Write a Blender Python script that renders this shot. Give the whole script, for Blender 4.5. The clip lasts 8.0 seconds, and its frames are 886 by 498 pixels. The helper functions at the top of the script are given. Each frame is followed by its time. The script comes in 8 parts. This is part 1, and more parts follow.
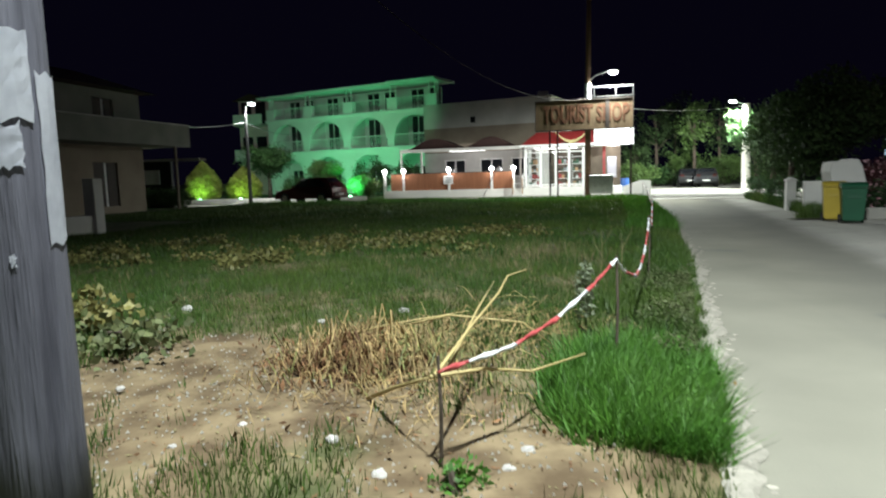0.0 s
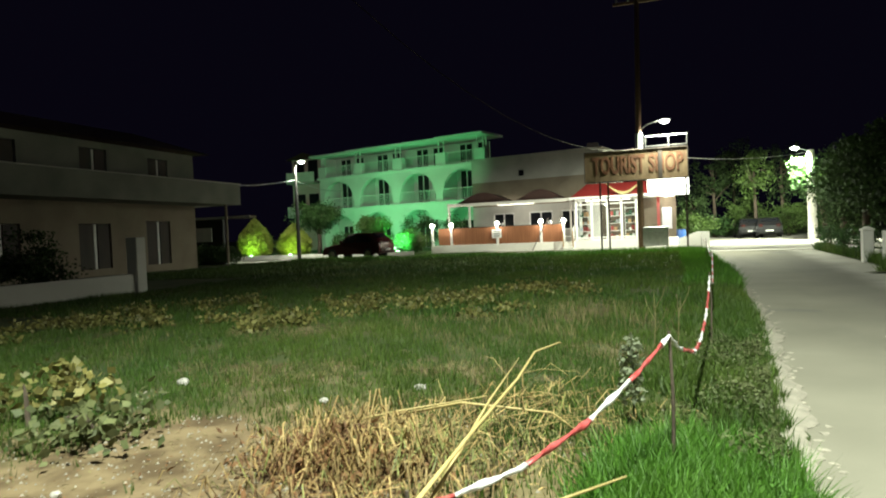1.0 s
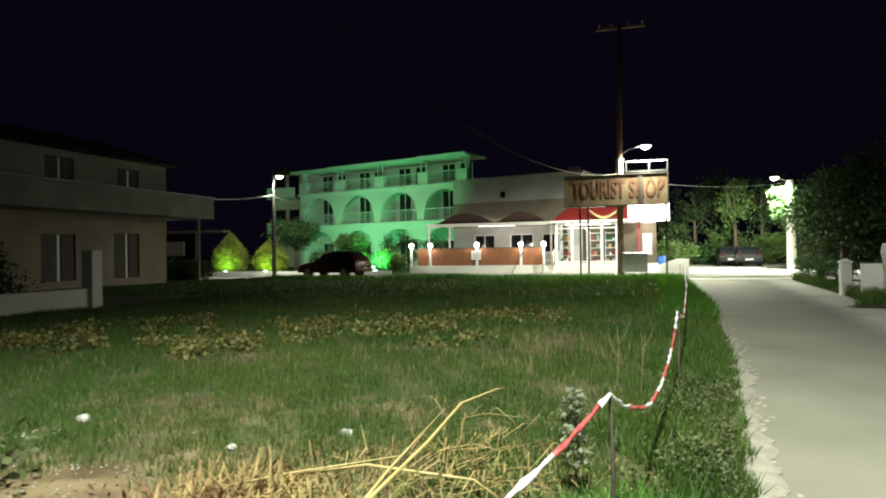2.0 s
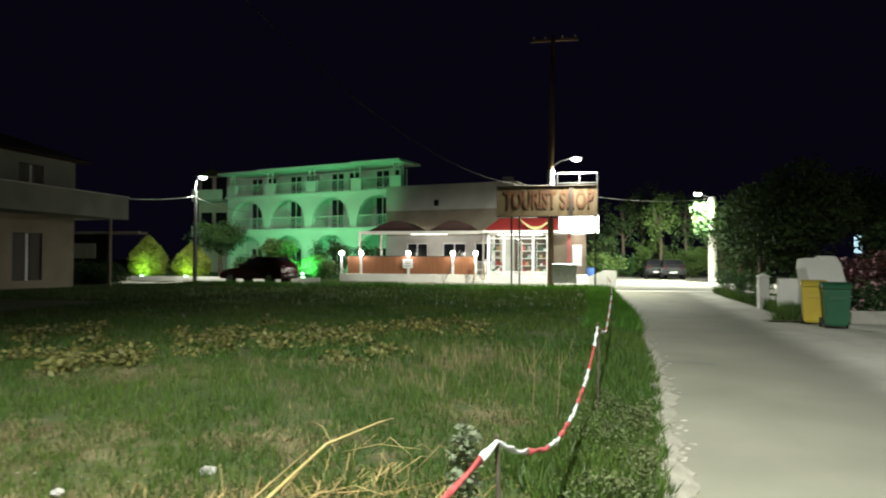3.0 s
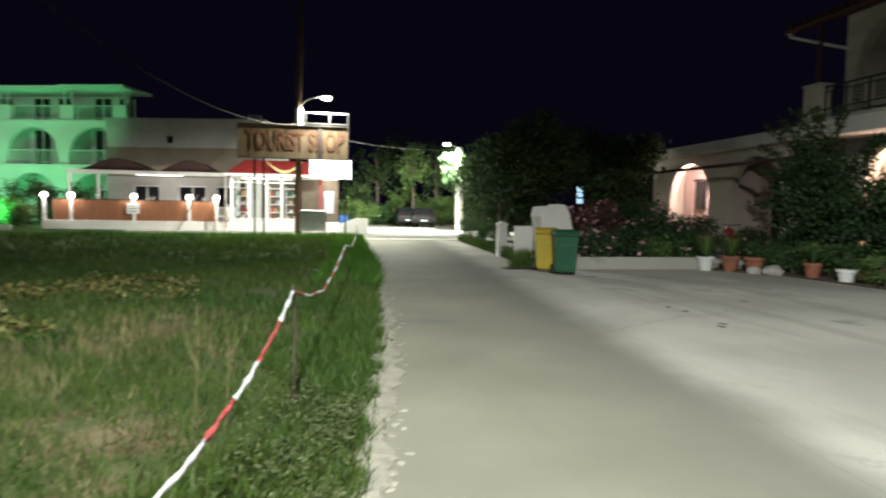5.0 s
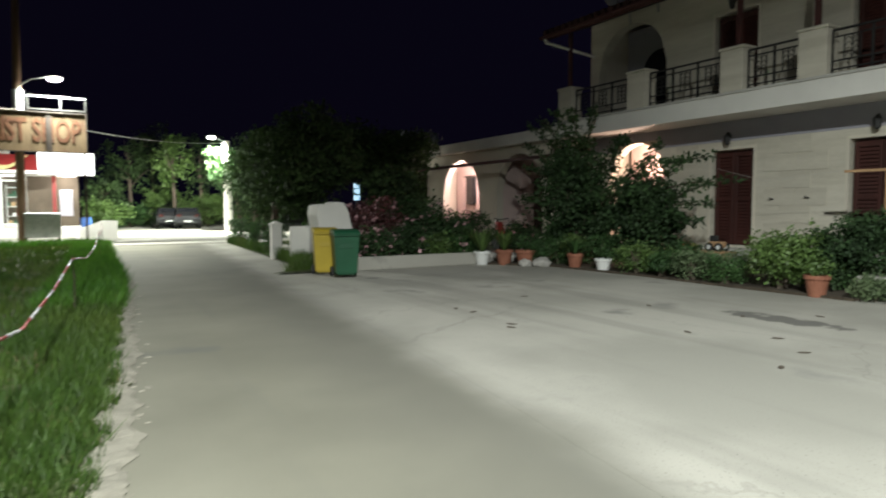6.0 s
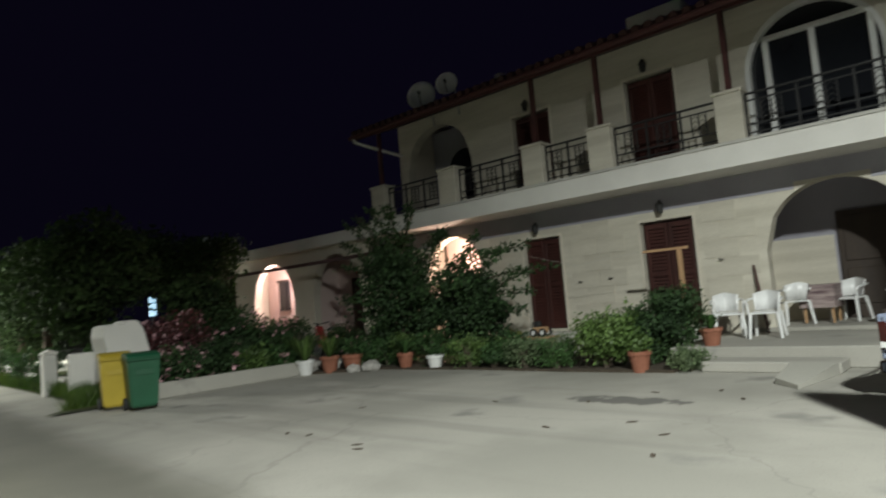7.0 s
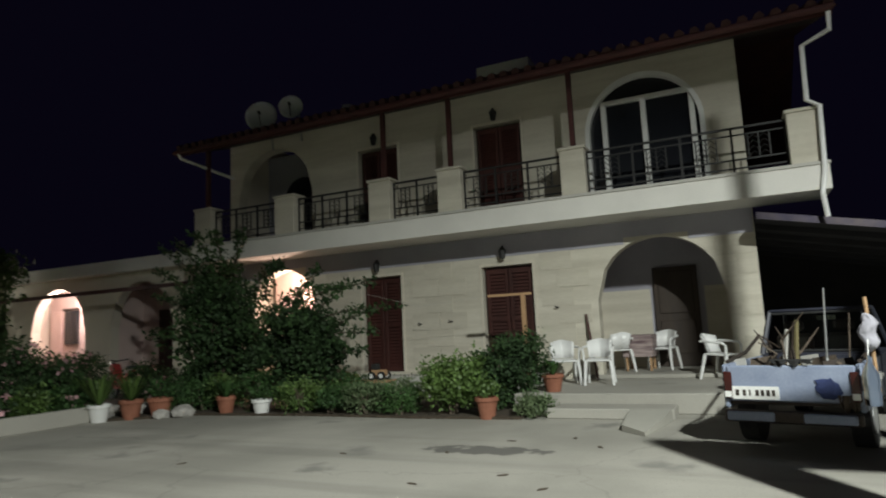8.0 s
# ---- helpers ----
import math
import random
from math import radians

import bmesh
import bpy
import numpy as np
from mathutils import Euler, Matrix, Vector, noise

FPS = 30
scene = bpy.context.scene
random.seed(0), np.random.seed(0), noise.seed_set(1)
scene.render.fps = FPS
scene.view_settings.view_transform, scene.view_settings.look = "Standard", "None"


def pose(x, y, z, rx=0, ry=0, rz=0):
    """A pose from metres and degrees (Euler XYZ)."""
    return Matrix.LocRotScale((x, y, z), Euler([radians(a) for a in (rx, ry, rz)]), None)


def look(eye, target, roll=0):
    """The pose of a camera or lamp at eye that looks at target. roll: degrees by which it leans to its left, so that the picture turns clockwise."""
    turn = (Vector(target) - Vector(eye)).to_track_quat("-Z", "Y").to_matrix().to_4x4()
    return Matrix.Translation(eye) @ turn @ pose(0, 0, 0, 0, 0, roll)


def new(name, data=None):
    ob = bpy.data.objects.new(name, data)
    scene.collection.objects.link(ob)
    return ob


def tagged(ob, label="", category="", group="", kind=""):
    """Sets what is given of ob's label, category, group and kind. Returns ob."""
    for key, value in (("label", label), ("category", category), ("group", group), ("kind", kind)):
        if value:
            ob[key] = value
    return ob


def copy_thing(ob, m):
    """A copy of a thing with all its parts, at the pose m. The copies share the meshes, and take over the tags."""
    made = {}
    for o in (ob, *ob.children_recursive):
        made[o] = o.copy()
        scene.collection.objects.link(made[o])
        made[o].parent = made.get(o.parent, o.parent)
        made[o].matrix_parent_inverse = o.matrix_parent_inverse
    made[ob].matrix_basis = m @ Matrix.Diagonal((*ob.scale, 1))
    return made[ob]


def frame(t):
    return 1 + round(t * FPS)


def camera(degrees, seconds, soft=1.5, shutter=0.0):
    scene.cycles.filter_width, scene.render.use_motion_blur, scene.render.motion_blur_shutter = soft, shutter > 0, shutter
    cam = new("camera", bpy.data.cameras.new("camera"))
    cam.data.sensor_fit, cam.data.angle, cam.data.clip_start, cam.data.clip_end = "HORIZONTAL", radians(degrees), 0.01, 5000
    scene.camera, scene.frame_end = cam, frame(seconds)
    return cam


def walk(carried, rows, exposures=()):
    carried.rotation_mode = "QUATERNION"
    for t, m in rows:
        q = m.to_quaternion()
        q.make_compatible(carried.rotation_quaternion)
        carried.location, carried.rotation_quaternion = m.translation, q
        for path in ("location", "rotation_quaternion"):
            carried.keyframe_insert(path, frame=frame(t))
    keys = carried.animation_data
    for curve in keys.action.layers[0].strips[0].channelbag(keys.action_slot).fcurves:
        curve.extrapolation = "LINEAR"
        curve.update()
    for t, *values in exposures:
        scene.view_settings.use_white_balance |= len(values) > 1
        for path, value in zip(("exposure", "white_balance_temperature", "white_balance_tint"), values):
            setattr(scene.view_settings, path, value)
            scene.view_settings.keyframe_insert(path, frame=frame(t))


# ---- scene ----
# ---- camera and its walk ----
cam = camera(70.46, 8.0, soft=1.9, shutter=0.35)
PATH = [
    (0, 0.008, 0.181, 1.329, 13.69, -6.57, 1.62),
    (0.5, 0.016, 0.621, 1.332, 17.41, -3.20, 1.81),
    (1, 0.067, 1.007, 1.334, 18.45, -1.51, 2.37),
    (1.2, 0.109, 1.162, 1.330, 18.98, -0.50, 2.42),
    (2.3, 0.287, 1.830, 1.380, 15.59, 1.14, 0.05),
    (2.5, 0.318, 1.966, 1.369, 14.38, 2.30, -0.20),
    (3, 0.354, 2.301, 1.357, 11.23, 0.99, -0.27),
    (3.5, 0.440, 2.739, 1.352, 5.90, -0.58, -0.30),
    (4, 0.590, 3.213, 1.307, 4.67, -3.76, -0.06),
    (4.5, 0.700, 3.577, 1.272, -0.78, -3.55, -1.09),
    (5.8, 1.066, 4.730, 1.338, -27.16, -3.93, 0.06),
    (6, 1.119, 4.878, 1.339, -30.60, -3.69, 0.10),
    (6.5, 1.293, 5.281, 1.341, -39.18, 0.29, 2.15),
    (7, 1.367, 5.611, 1.362, -47.63, 4.75, 4.72),
    (7.5, 1.511, 5.982, 1.373, -56.76, 8.04, 4.30),
    (8, 1.588, 6.443, 1.376, -64.64, 7.37, 2.75),
]
walk(cam, [(t, pose(x, y, z, 90 + pitch, roll, yaw)) for t, x, y, z, yaw, pitch, roll in PATH],
     exposures=[(0.0, -0.32, 6000, 10), (0.5, -0.14, 6950, -1), (1.2, -0.02, 6950, -1), (2.5, -0.03, 6700, 4), (3.5, -0.03, 6620, 7), (4.5, 0.0, 6550, 10), (6.0, 0.05, 6350, 10), (7.0, 0.0, 6400, 10), (8.0, -0.08, 6450, 10)])

# ---- night sky ----
world = bpy.data.worlds.new("night")
scene.world = world
world.use_nodes = True
bg = world.node_tree.nodes["Background"]
bg.inputs["Color"].default_value = (0.42, 0.32, 1.0, 1)
bg.inputs["Strength"].default_value = 0.0050


def lamp(name, kind, eye, watts, colour, radius=0.1, target=None, cone=90, blend=0.6):
    d = bpy.data.lights.new(name, kind)
    d.energy, d.color = watts, colour
    d.shadow_soft_size = radius
    if kind == "SPOT":
        d.spot_size, d.spot_blend = radians(cone), blend
    ob = new(name, d)
    ob.matrix_world = look(eye, target) if target else pose(*eye)
    return ob


LED = (0.95, 1.0, 0.93)
COOL = (0.96, 1.0, 0.88)
GREEN = (0.13, 1.0, 0.33)
# street lamps: over the road by the wooden pole, by the sign, in the trees, by the hotel
lamp("light_road", "SPOT", (0.25, 1.45, 8.2), 10400, LED, 0.18, (2.0, 2.8, 0), 140, 0.6)
lamp("light_sign_pole", "SPOT", (0.76, 32.1, 5.84), 6600, COOL, 0.10, (0.6, 32.6, 0), 178, 0.45)
lamp("light_tree_pole", "SPOT", (8.35, 43.9, 5.3), 12000, (0.96, 1.0, 0.86), 0.12, (8.2, 45.5, 0), 165, 0.4)
lamp("light_hotel_pole", "SPOT", (-19.9, 34.4, 5.8), 2600, COOL, 0.10, (-21.8, 38.6, 0), 164, 0.7)
# green floods in the hotel garden
lamp("light_flood_a", "SPOT", (-14.9, 36.75, 0.7), 2600, GREEN, 0.08, (-17.4, 49.5, 5.0), 84, 0.9)
lamp("light_flood_b", "SPOT", (-19.2, 46.4, 0.5), 760, GREEN, 0.08, (-20.4, 51.6, 5.4), 150, 0.9)
lamp("light_flood_c", "SPOT", (-25.2, 47.2, 0.5), 560, GREEN, 0.08, (-26.4, 53.0, 5.4), 150, 0.9)
lamp("light_flood_f", "SPOT", (-13.6, 44.6, 0.5), 620, GREEN, 0.08, (-14.2, 49.4, 5.4), 150, 0.9)
lamp("light_flood_d", "SPOT", (-25.4, 36.5, 0.55), 300, (0.50, 1.0, 0.22), 0.08, (-25.9, 38.4, 1.4), 120, 0.9)
lamp("light_flood_e", "SPOT", (-22.4, 36.5, 0.55), 260, (0.60, 1.0, 0.22), 0.08, (-22.8, 38.6, 1.4), 120, 0.9)
# restaurant, kiosk and the two lit arches of the house
lamp("light_terrace", "POINT", (-8.4, 41.6, 2.75), 120, (1.0, 0.95, 0.88), 0.25)
lamp("light_kiosk", "POINT", (-2.5, 41.2, 2.8), 170, (1.0, 0.97, 0.9), 0.25)
lamp("light_shop_porch", "POINT", (1.0, 40.6, 2.8), 110, (1.0, 0.95, 0.85), 0.2)
lamp("light_arch_pink", "POINT", (14.6, 25.4, 2.8), 180, (1.0, 0.76, 0.72), 0.08)
lamp("light_arch_orange", "POINT", (14.6, 16.7, 2.7), 115, (1.0, 0.70, 0.54), 0.08)


# ---- materials ----
def mat(name, c1, c2, scale=3.0, rough=0.8, bump=0.15, metal=0.0, fine=40.0, vary=0.0, island=False, spots=None, stretch=(1, 1, 1), trans=0.0):
    m = bpy.data.materials.new(name)
    m.use_nodes = True
    nt = m.node_tree
    n, l = nt.nodes, nt.links
    p = n["Principled BSDF"]
    p.inputs["Roughness"].default_value = rough
    p.inputs["Metallic"].default_value = metal
    co = n.new("ShaderNodeTexCoord")
    mp = n.new("ShaderNodeMapping")
    mp.inputs["Scale"].default_value = stretch
    l.new(co.outputs["Object"], mp.inputs["Vector"])
    a, b = n.new("ShaderNodeTexNoise"), n.new("ShaderNodeTexNoise")
    a.inputs["Scale"].default_value, a.inputs["Detail"].default_value = scale, 5
    b.inputs["Scale"].default_value, b.inputs["Detail"].default_value = fine, 4
    for q in (a, b):
        l.new(mp.outputs[0], q.inputs["Vector"])
    add = n.new("ShaderNodeMath")
    add.operation = "MULTIPLY_ADD"
    l.new(b.outputs["Fac"], add.inputs[0])
    add.inputs[1].default_value = 0.45
    l.new(a.outputs["Fac"], add.inputs[2])
    mr = n.new("ShaderNodeMapRange")
    mr.inputs["From Min"].default_value, mr.inputs["From Max"].default_value = 0.5, 0.95
    l.new(add.outputs[0], mr.inputs["Value"])
    mix = n.new("ShaderNodeMix")
    mix.data_type = "RGBA"
    l.new(mr.outputs[0], mix.inputs["Factor"])
    mix.inputs[6].default_value, mix.inputs[7].default_value = (*c1, 1), (*c2, 1)
    out = mix.outputs[2]
    if spots:
        v = n.new("ShaderNodeTexNoise")
        v.inputs["Scale"].default_value, v.inputs["Detail"].default_value = spots[1], 6
        l.new(co.outputs["Object"], v.inputs["Vector"])
        r2 = n.new("ShaderNodeMapRange")
        r2.inputs["From Min"].default_value, r2.inputs["From Max"].default_value = spots[2], spots[2] + 0.08
        l.new(v.outputs["Fac"], r2.inputs["Value"])
        m2 = n.new("ShaderNodeMix")
        m2.data_type = "RGBA"
        l.new(r2.outputs[0], m2.inputs["Factor"])
        l.new(out, m2.inputs[6])
        m2.inputs[7].default_value = (*spots[0], 1)
        out = m2.outputs[2]
    if vary:
        hs = n.new("ShaderNodeHueSaturation")
        if island:
            src = n.new("ShaderNodeNewGeometry").outputs["Random Per Island"]
        else:
            src = n.new("ShaderNodeObjectInfo").outputs["Random"]
        r3 = n.new("ShaderNodeMapRange")
        r3.inputs["To Min"].default_value, r3.inputs["To Max"].default_value = 1 - vary, 1 + vary
        l.new(src, r3.inputs["Value"])
        l.new(r3.outputs[0], hs.inputs["Value"])
        l.new(out, hs.inputs["Color"])
        out = hs.outputs["Color"]
    l.new(out, p.inputs["Base Color"])
    if trans:
        t = n.new("ShaderNodeBsdfTranslucent")
        l.new(out, t.inputs["Color"])
        ms = n.new("ShaderNodeMixShader")
        ms.inputs[0].default_value = trans
        l.new(p.outputs[0], ms.inputs[1])
        l.new(t.outputs[0], ms.inputs[2])
        l.new(ms.outputs[0], n["Material Output"].inputs["Surface"])
    if bump:
        bm_ = n.new("ShaderNodeBump")
        bm_.inputs["Strength"].default_value = min(1.0, bump * 2)
        bm_.inputs["Distance"].default_value = 0.02
        l.new(add.outputs[0], bm_.inputs["Height"])
        l.new(bm_.outputs[0], p.inputs["Normal"])
    return m


def glow(name, colour, strength):
    m = bpy.data.materials.new(name)
    m.use_nodes = True
    p = m.node_tree.nodes["Principled BSDF"]
    p.inputs["Base Color"].default_value = (0.8, 0.8, 0.8, 1)
    p.inputs["Emission Color"].default_value = (*colour, 1)
    p.inputs["Emission Strength"].default_value = strength
    return m


def glass(name, colour=(0.8, 0.85, 0.85), rough=0.03):
    m = bpy.data.materials.new(name)
    m.use_nodes = True
    p = m.node_tree.nodes["Principled BSDF"]
    p.inputs["Base Color"].default_value = (*colour, 1)
    p.inputs["Roughness"].default_value = rough
    p.inputs["Transmission Weight"].default_value = 1.0
    p.inputs["IOR"].default_value = 1.1
    return m


# soils and pavings
M_GROUND = mat("far_ground", (0.035, 0.05, 0.02), (0.08, 0.075, 0.04), 0.3, 0.95, 0.3, fine=8)
M_ASPHALT = mat("worn_asphalt", (0.18, 0.171, 0.133), (0.25, 0.237, 0.186), 0.7, 0.85, 0.12, fine=120, spots=((0.14, 0.137, 0.125), 0.5, 0.62))
M_LOT = mat("lot_concrete", (0.295, 0.283, 0.25), (0.43, 0.41, 0.365), 0.45, 0.85, 0.10, fine=90, spots=((0.19, 0.185, 0.17), 0.8, 0.63))
# the yard's pale concrete fades into the asphalt along a worn seam
nt = M_ASPHALT.node_tree
n, l = nt.nodes, nt.links
P_ = n["Principled BSDF"]
road_tone = P_.inputs["Base Color"].links[0].from_socket
co = n.new("ShaderNodeTexCoord")
sep = n.new("ShaderNodeSeparateXYZ")
l.new(co.outputs["Object"], sep.inputs[0])


def noise(scale, detail=5):
    q = n.new("ShaderNodeTexNoise")
    q.inputs["Scale"].default_value, q.inputs["Detail"].default_value = scale, detail
    l.new(co.outputs["Object"], q.inputs["Vector"])
    return q.outputs["Fac"]


def calc(op, a, b, c=None):
    q = n.new("ShaderNodeMath")
    q.operation = op
    for k, v in enumerate((a, b, c)):
        if v is None:
            continue
        if isinstance(v, (int, float)):
            q.inputs[k].default_value = v
        else:
            l.new(v, q.inputs[k])
    return q.outputs[0]


def ramp(v, a, b):
    q = n.new("ShaderNodeMapRange")
    q.interpolation_type = "SMOOTHSTEP"
    q.inputs["From Min"].default_value, q.inputs["From Max"].default_value = a, b
    l.new(v, q.inputs["Value"])
    return q.outputs[0]


def blend(fac, a, b):
    q = n.new("ShaderNodeMix")
    q.data_type = "RGBA"
    l.new(fac, q.inputs["Factor"])
    for k, v in ((6, a), (7, b)):
        if isinstance(v, tuple):
            q.inputs[k].default_value = (*v, 1)
        else:
            l.new(v, q.inputs[k])
    return q.outputs[2]


off = calc("SUBTRACT", sep.outputs["X"], calc("MULTIPLY_ADD", sep.outputs["Y"], 0.078, 3.05))
off = calc("ADD", off, calc("MULTIPLY_ADD", noise(1.1), 0.5, -0.25))
fade = ramp(off, -0.34, 0.34)
concrete = blend(ramp(noise(0.45), 0.35, 0.65), (0.30, 0.288, 0.252), (0.41, 0.39, 0.345))
concrete = blend(ramp(noise(0.9, 7), 0.60, 0.72), concrete, (0.235, 0.228, 0.205))
concrete = blend(ramp(noise(55, 3), 0.58, 0.75), concrete, (0.24, 0.235, 0.21))
band = calc("MULTIPLY", ramp(off, -1.7, -0.3), 0.5)
road_tone = blend(band, road_tone, (0.105, 0.102, 0.092))
surface = blend(fade, road_tone, concrete)
# worn lengthwise streaks, a dark oily patch, hairline cracks
str_ = n.new("ShaderNodeMapping")
str_.inputs["Scale"].default_value = (1.6, 0.12, 1)
l.new(co.outputs["Object"], str_.inputs["Vector"])
sn = n.new("ShaderNodeTexNoise")
sn.inputs["Scale"].default_value, sn.inputs["Detail"].default_value = 1.0, 4
l.new(str_.outputs[0], sn.inputs["Vector"])
surface = blend(calc("MULTIPLY", ramp(sn.outputs["Fac"], 0.52, 0.72), 0.35), surface, (0.16, 0.155, 0.135))
px_ = calc("DIVIDE", calc("SUBTRACT", sep.outputs["X"], 8.42), 0.28)
py_ = calc("DIVIDE", calc("SUBTRACT", sep.outputs["Y"], 9.25), 0.85)
rad = calc("ADD", calc("MULTIPLY", px_, px_), calc("MULTIPLY", py_, py_))
rad = calc("ADD", rad, calc("MULTIPLY_ADD", noise(5, 6), 3.2, -1.6))
surface = blend(calc("MULTIPLY", ramp(rad, 1.0, 0.4), 0.75), surface, (0.075, 0.072, 0.068))
vor = n.new("ShaderNodeTexVoronoi")
vor.feature = "DISTANCE_TO_EDGE"
vor.inputs["Scale"].default_value = 0.22
wob = n.new("ShaderNodeVectorMath")
wob.operation = "MULTIPLY_ADD"
wn = n.new("ShaderNodeTexNoise")
wn.inputs["Scale"].default_value, wn.inputs["Detail"].default_value = 2.2, 5
l.new(co.outputs["Object"], wn.inputs["Vector"])
l.new(wn.outputs["Color"], wob.inputs[0])
wob.inputs[1].default_value = (0.7, 0.7, 0)
l.new(co.outputs["Object"], wob.inputs[2])
l.new(wob.outputs[0], vor.inputs["Vector"])
surface = blend(calc("MULTIPLY", calc("MULTIPLY", ramp(vor.outputs["Distance"], 0.004, 0.001), fade), 0.22), surface, (0.12, 0.115, 0.10))
l.new(surface, P_.inputs["Base Color"])
M_PLAZA = mat("plaza_concrete", (0.34, 0.33, 0.29), (0.46, 0.44, 0.39), 0.5, 0.85, 0.08, fine=60)
M_EDGE = mat("broken_edge", (0.29, 0.27, 0.22), (0.44, 0.405, 0.335), 6, 0.9, 0.3, fine=60, vary=0.25)
M_STONE = mat("pale_stone", (0.34, 0.32, 0.29), (0.48, 0.46, 0.43), 12, 0.85, 0.2, vary=0.15)
# walls
M_TRAV = mat("travertine", (0.50, 0.462, 0.38), (0.65, 0.61, 0.515), 1.6, 0.75, 0.10, fine=30, stretch=(1, 0.35, 3.0), vary=0.05)
M_PLASTER = mat("cream_plaster", (0.60, 0.55, 0.46), (0.68, 0.63, 0.53), 0.8, 0.85, 0.06, fine=70)
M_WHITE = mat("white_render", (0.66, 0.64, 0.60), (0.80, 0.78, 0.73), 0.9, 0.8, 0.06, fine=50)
M_DULL = mat("dull_render", (0.42, 0.41, 0.38), (0.56, 0.54, 0.50), 0.9, 0.85, 0.08, fine=40)
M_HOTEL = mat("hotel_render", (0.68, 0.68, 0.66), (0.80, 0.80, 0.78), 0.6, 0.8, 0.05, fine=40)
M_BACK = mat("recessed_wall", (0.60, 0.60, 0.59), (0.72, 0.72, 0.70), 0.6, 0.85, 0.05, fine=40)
# grey plaster with the purple tint of shade mixed into its colour
M_GREYW = mat("shade_tinted_grey_plaster", (0.33, 0.32, 0.37), (0.43, 0.42, 0.47), 0.9, 0.85, 0.06, fine=50)
M_PINK = mat("pink_plaster", (0.62, 0.48, 0.45), (0.72, 0.58, 0.54), 1.0, 0.85, 0.06, fine=40)
M_TILE = mat("clay_tile", (0.034, 0.013, 0.011), (0.062, 0.023, 0.017), 3, 0.85, 0.2, vary=0.2)
M_FASCIA = mat("dark_red_paint", (0.050, 0.015, 0.014), (0.080, 0.023, 0.02), 3, 0.7, 0.08)
M_DOOR = mat("brown_red_wood", (0.036, 0.0105, 0.008), (0.070, 0.020, 0.015), 2.5, 0.6, 0.12, stretch=(1, 1, 0.2))
M_DARKWOOD = mat("dark_wood", (0.03, 0.022, 0.018), (0.06, 0.042, 0.03), 3, 0.65, 0.12, stretch=(1, 1, 0.2))
M_IRON = mat("black_iron", (0.009, 0.009, 0.010), (0.020, 0.019, 0.018), 8, 0.6, 0.05)
M_WHITEPAINT = mat("white_paint", (0.72, 0.72, 0.70), (0.82, 0.82, 0.80), 3, 0.5, 0.03)
M_PVC = mat("white_plastic", (0.74, 0.74, 0.73), (0.84, 0.84, 0.83), 4, 0.35, 0.02)
M_DARKGLASS = mat("dark_glass", (0.012, 0.013, 0.016), (0.02, 0.022, 0.026), 1, 0.06, 0.0)
# near-black colour that carries the darkness under the carport roof
M_DARKSHEET = mat("darkened_roof_sheet", (0.014, 0.014, 0.018), (0.028, 0.027, 0.032), 2, 0.8, 0.1)
M_GLASS = glass("clear_glass")
M_POLEWOOD = mat("creosoted_wood", (0.045, 0.044, 0.060), (0.13, 0.128, 0.158), 3.0, 0.8, 0.45, fine=22, stretch=(6, 6, 0.25))
M_POLEBROWN = mat("brown_pole_wood", (0.10, 0.055, 0.03), (0.18, 0.10, 0.055), 3.0, 0.8, 0.3, fine=22, stretch=(6, 6, 0.25))
M_PAPER = mat("torn_paper", (0.48, 0.49, 0.55), (0.66, 0.67, 0.72), 5, 0.8, 0.06, fine=30)
M_GALV = mat("galvanised_steel", (0.35, 0.36, 0.36), (0.5, 0.5, 0.5), 6, 0.45, 0.05, metal=0.7)
M_RUST = mat("rusted_tan_board", (0.125, 0.08, 0.04), (0.205, 0.14, 0.074), 1.8, 0.8, 0.1, fine=14, stretch=(3, 1, 0.5), spots=((0.12, 0.06, 0.03), 1.6, 0.58))
M_LETTER = mat("faded_orange_letters", (0.085, 0.030, 0.012), (0.15, 0.056, 0.02), 5, 0.8, 0.05)
M_EDGESTEEL = mat("painted_steel_edge", (0.035, 0.03, 0.055), (0.07, 0.055, 0.06), 4, 0.3, 0.05, metal=0.5)
M_STEELDARK = mat("dark_steel", (0.04, 0.035, 0.03), (0.08, 0.06, 0.05), 5, 0.6, 0.08, metal=0.4)
# plants
M_GRASS = mat("grass_blade", (0.028, 0.080, 0.009), (0.088, 0.134, 0.020), 0.45, 0.6, 0.0, vary=0.45, island=True, trans=0.25)
M_LUSH = mat("lush_lit_grass_blade", (0.045, 0.145, 0.012), (0.10, 0.215, 0.026), 0.8, 0.6, 0.0, vary=0.4, island=True, trans=0.3)
M_DRYGRASS = mat("dry_grass", (0.13, 0.115, 0.048), (0.25, 0.212, 0.10), 1.2, 0.75, 0.0, vary=0.35, island=True, trans=0.15)
M_STRAW = mat("straw_stalk", (0.15, 0.092, 0.034), (0.38, 0.28, 0.115), 3, 0.75, 0.05, vary=0.45, island=True)
M_CANE = mat("dry_cane", (0.34, 0.265, 0.10), (0.50, 0.40, 0.18), 4, 0.6, 0.08)
M_ROT = mat("brown_litter", (0.07, 0.036, 0.016), (0.24, 0.12, 0.05), 3, 0.85, 0.0, vary=0.4, island=True)
M_WEED = mat("olive_weed_leaf", (0.055, 0.078, 0.026), (0.135, 0.15, 0.06), 1.8, 0.7, 0.0, vary=0.4, island=True, trans=0.2)
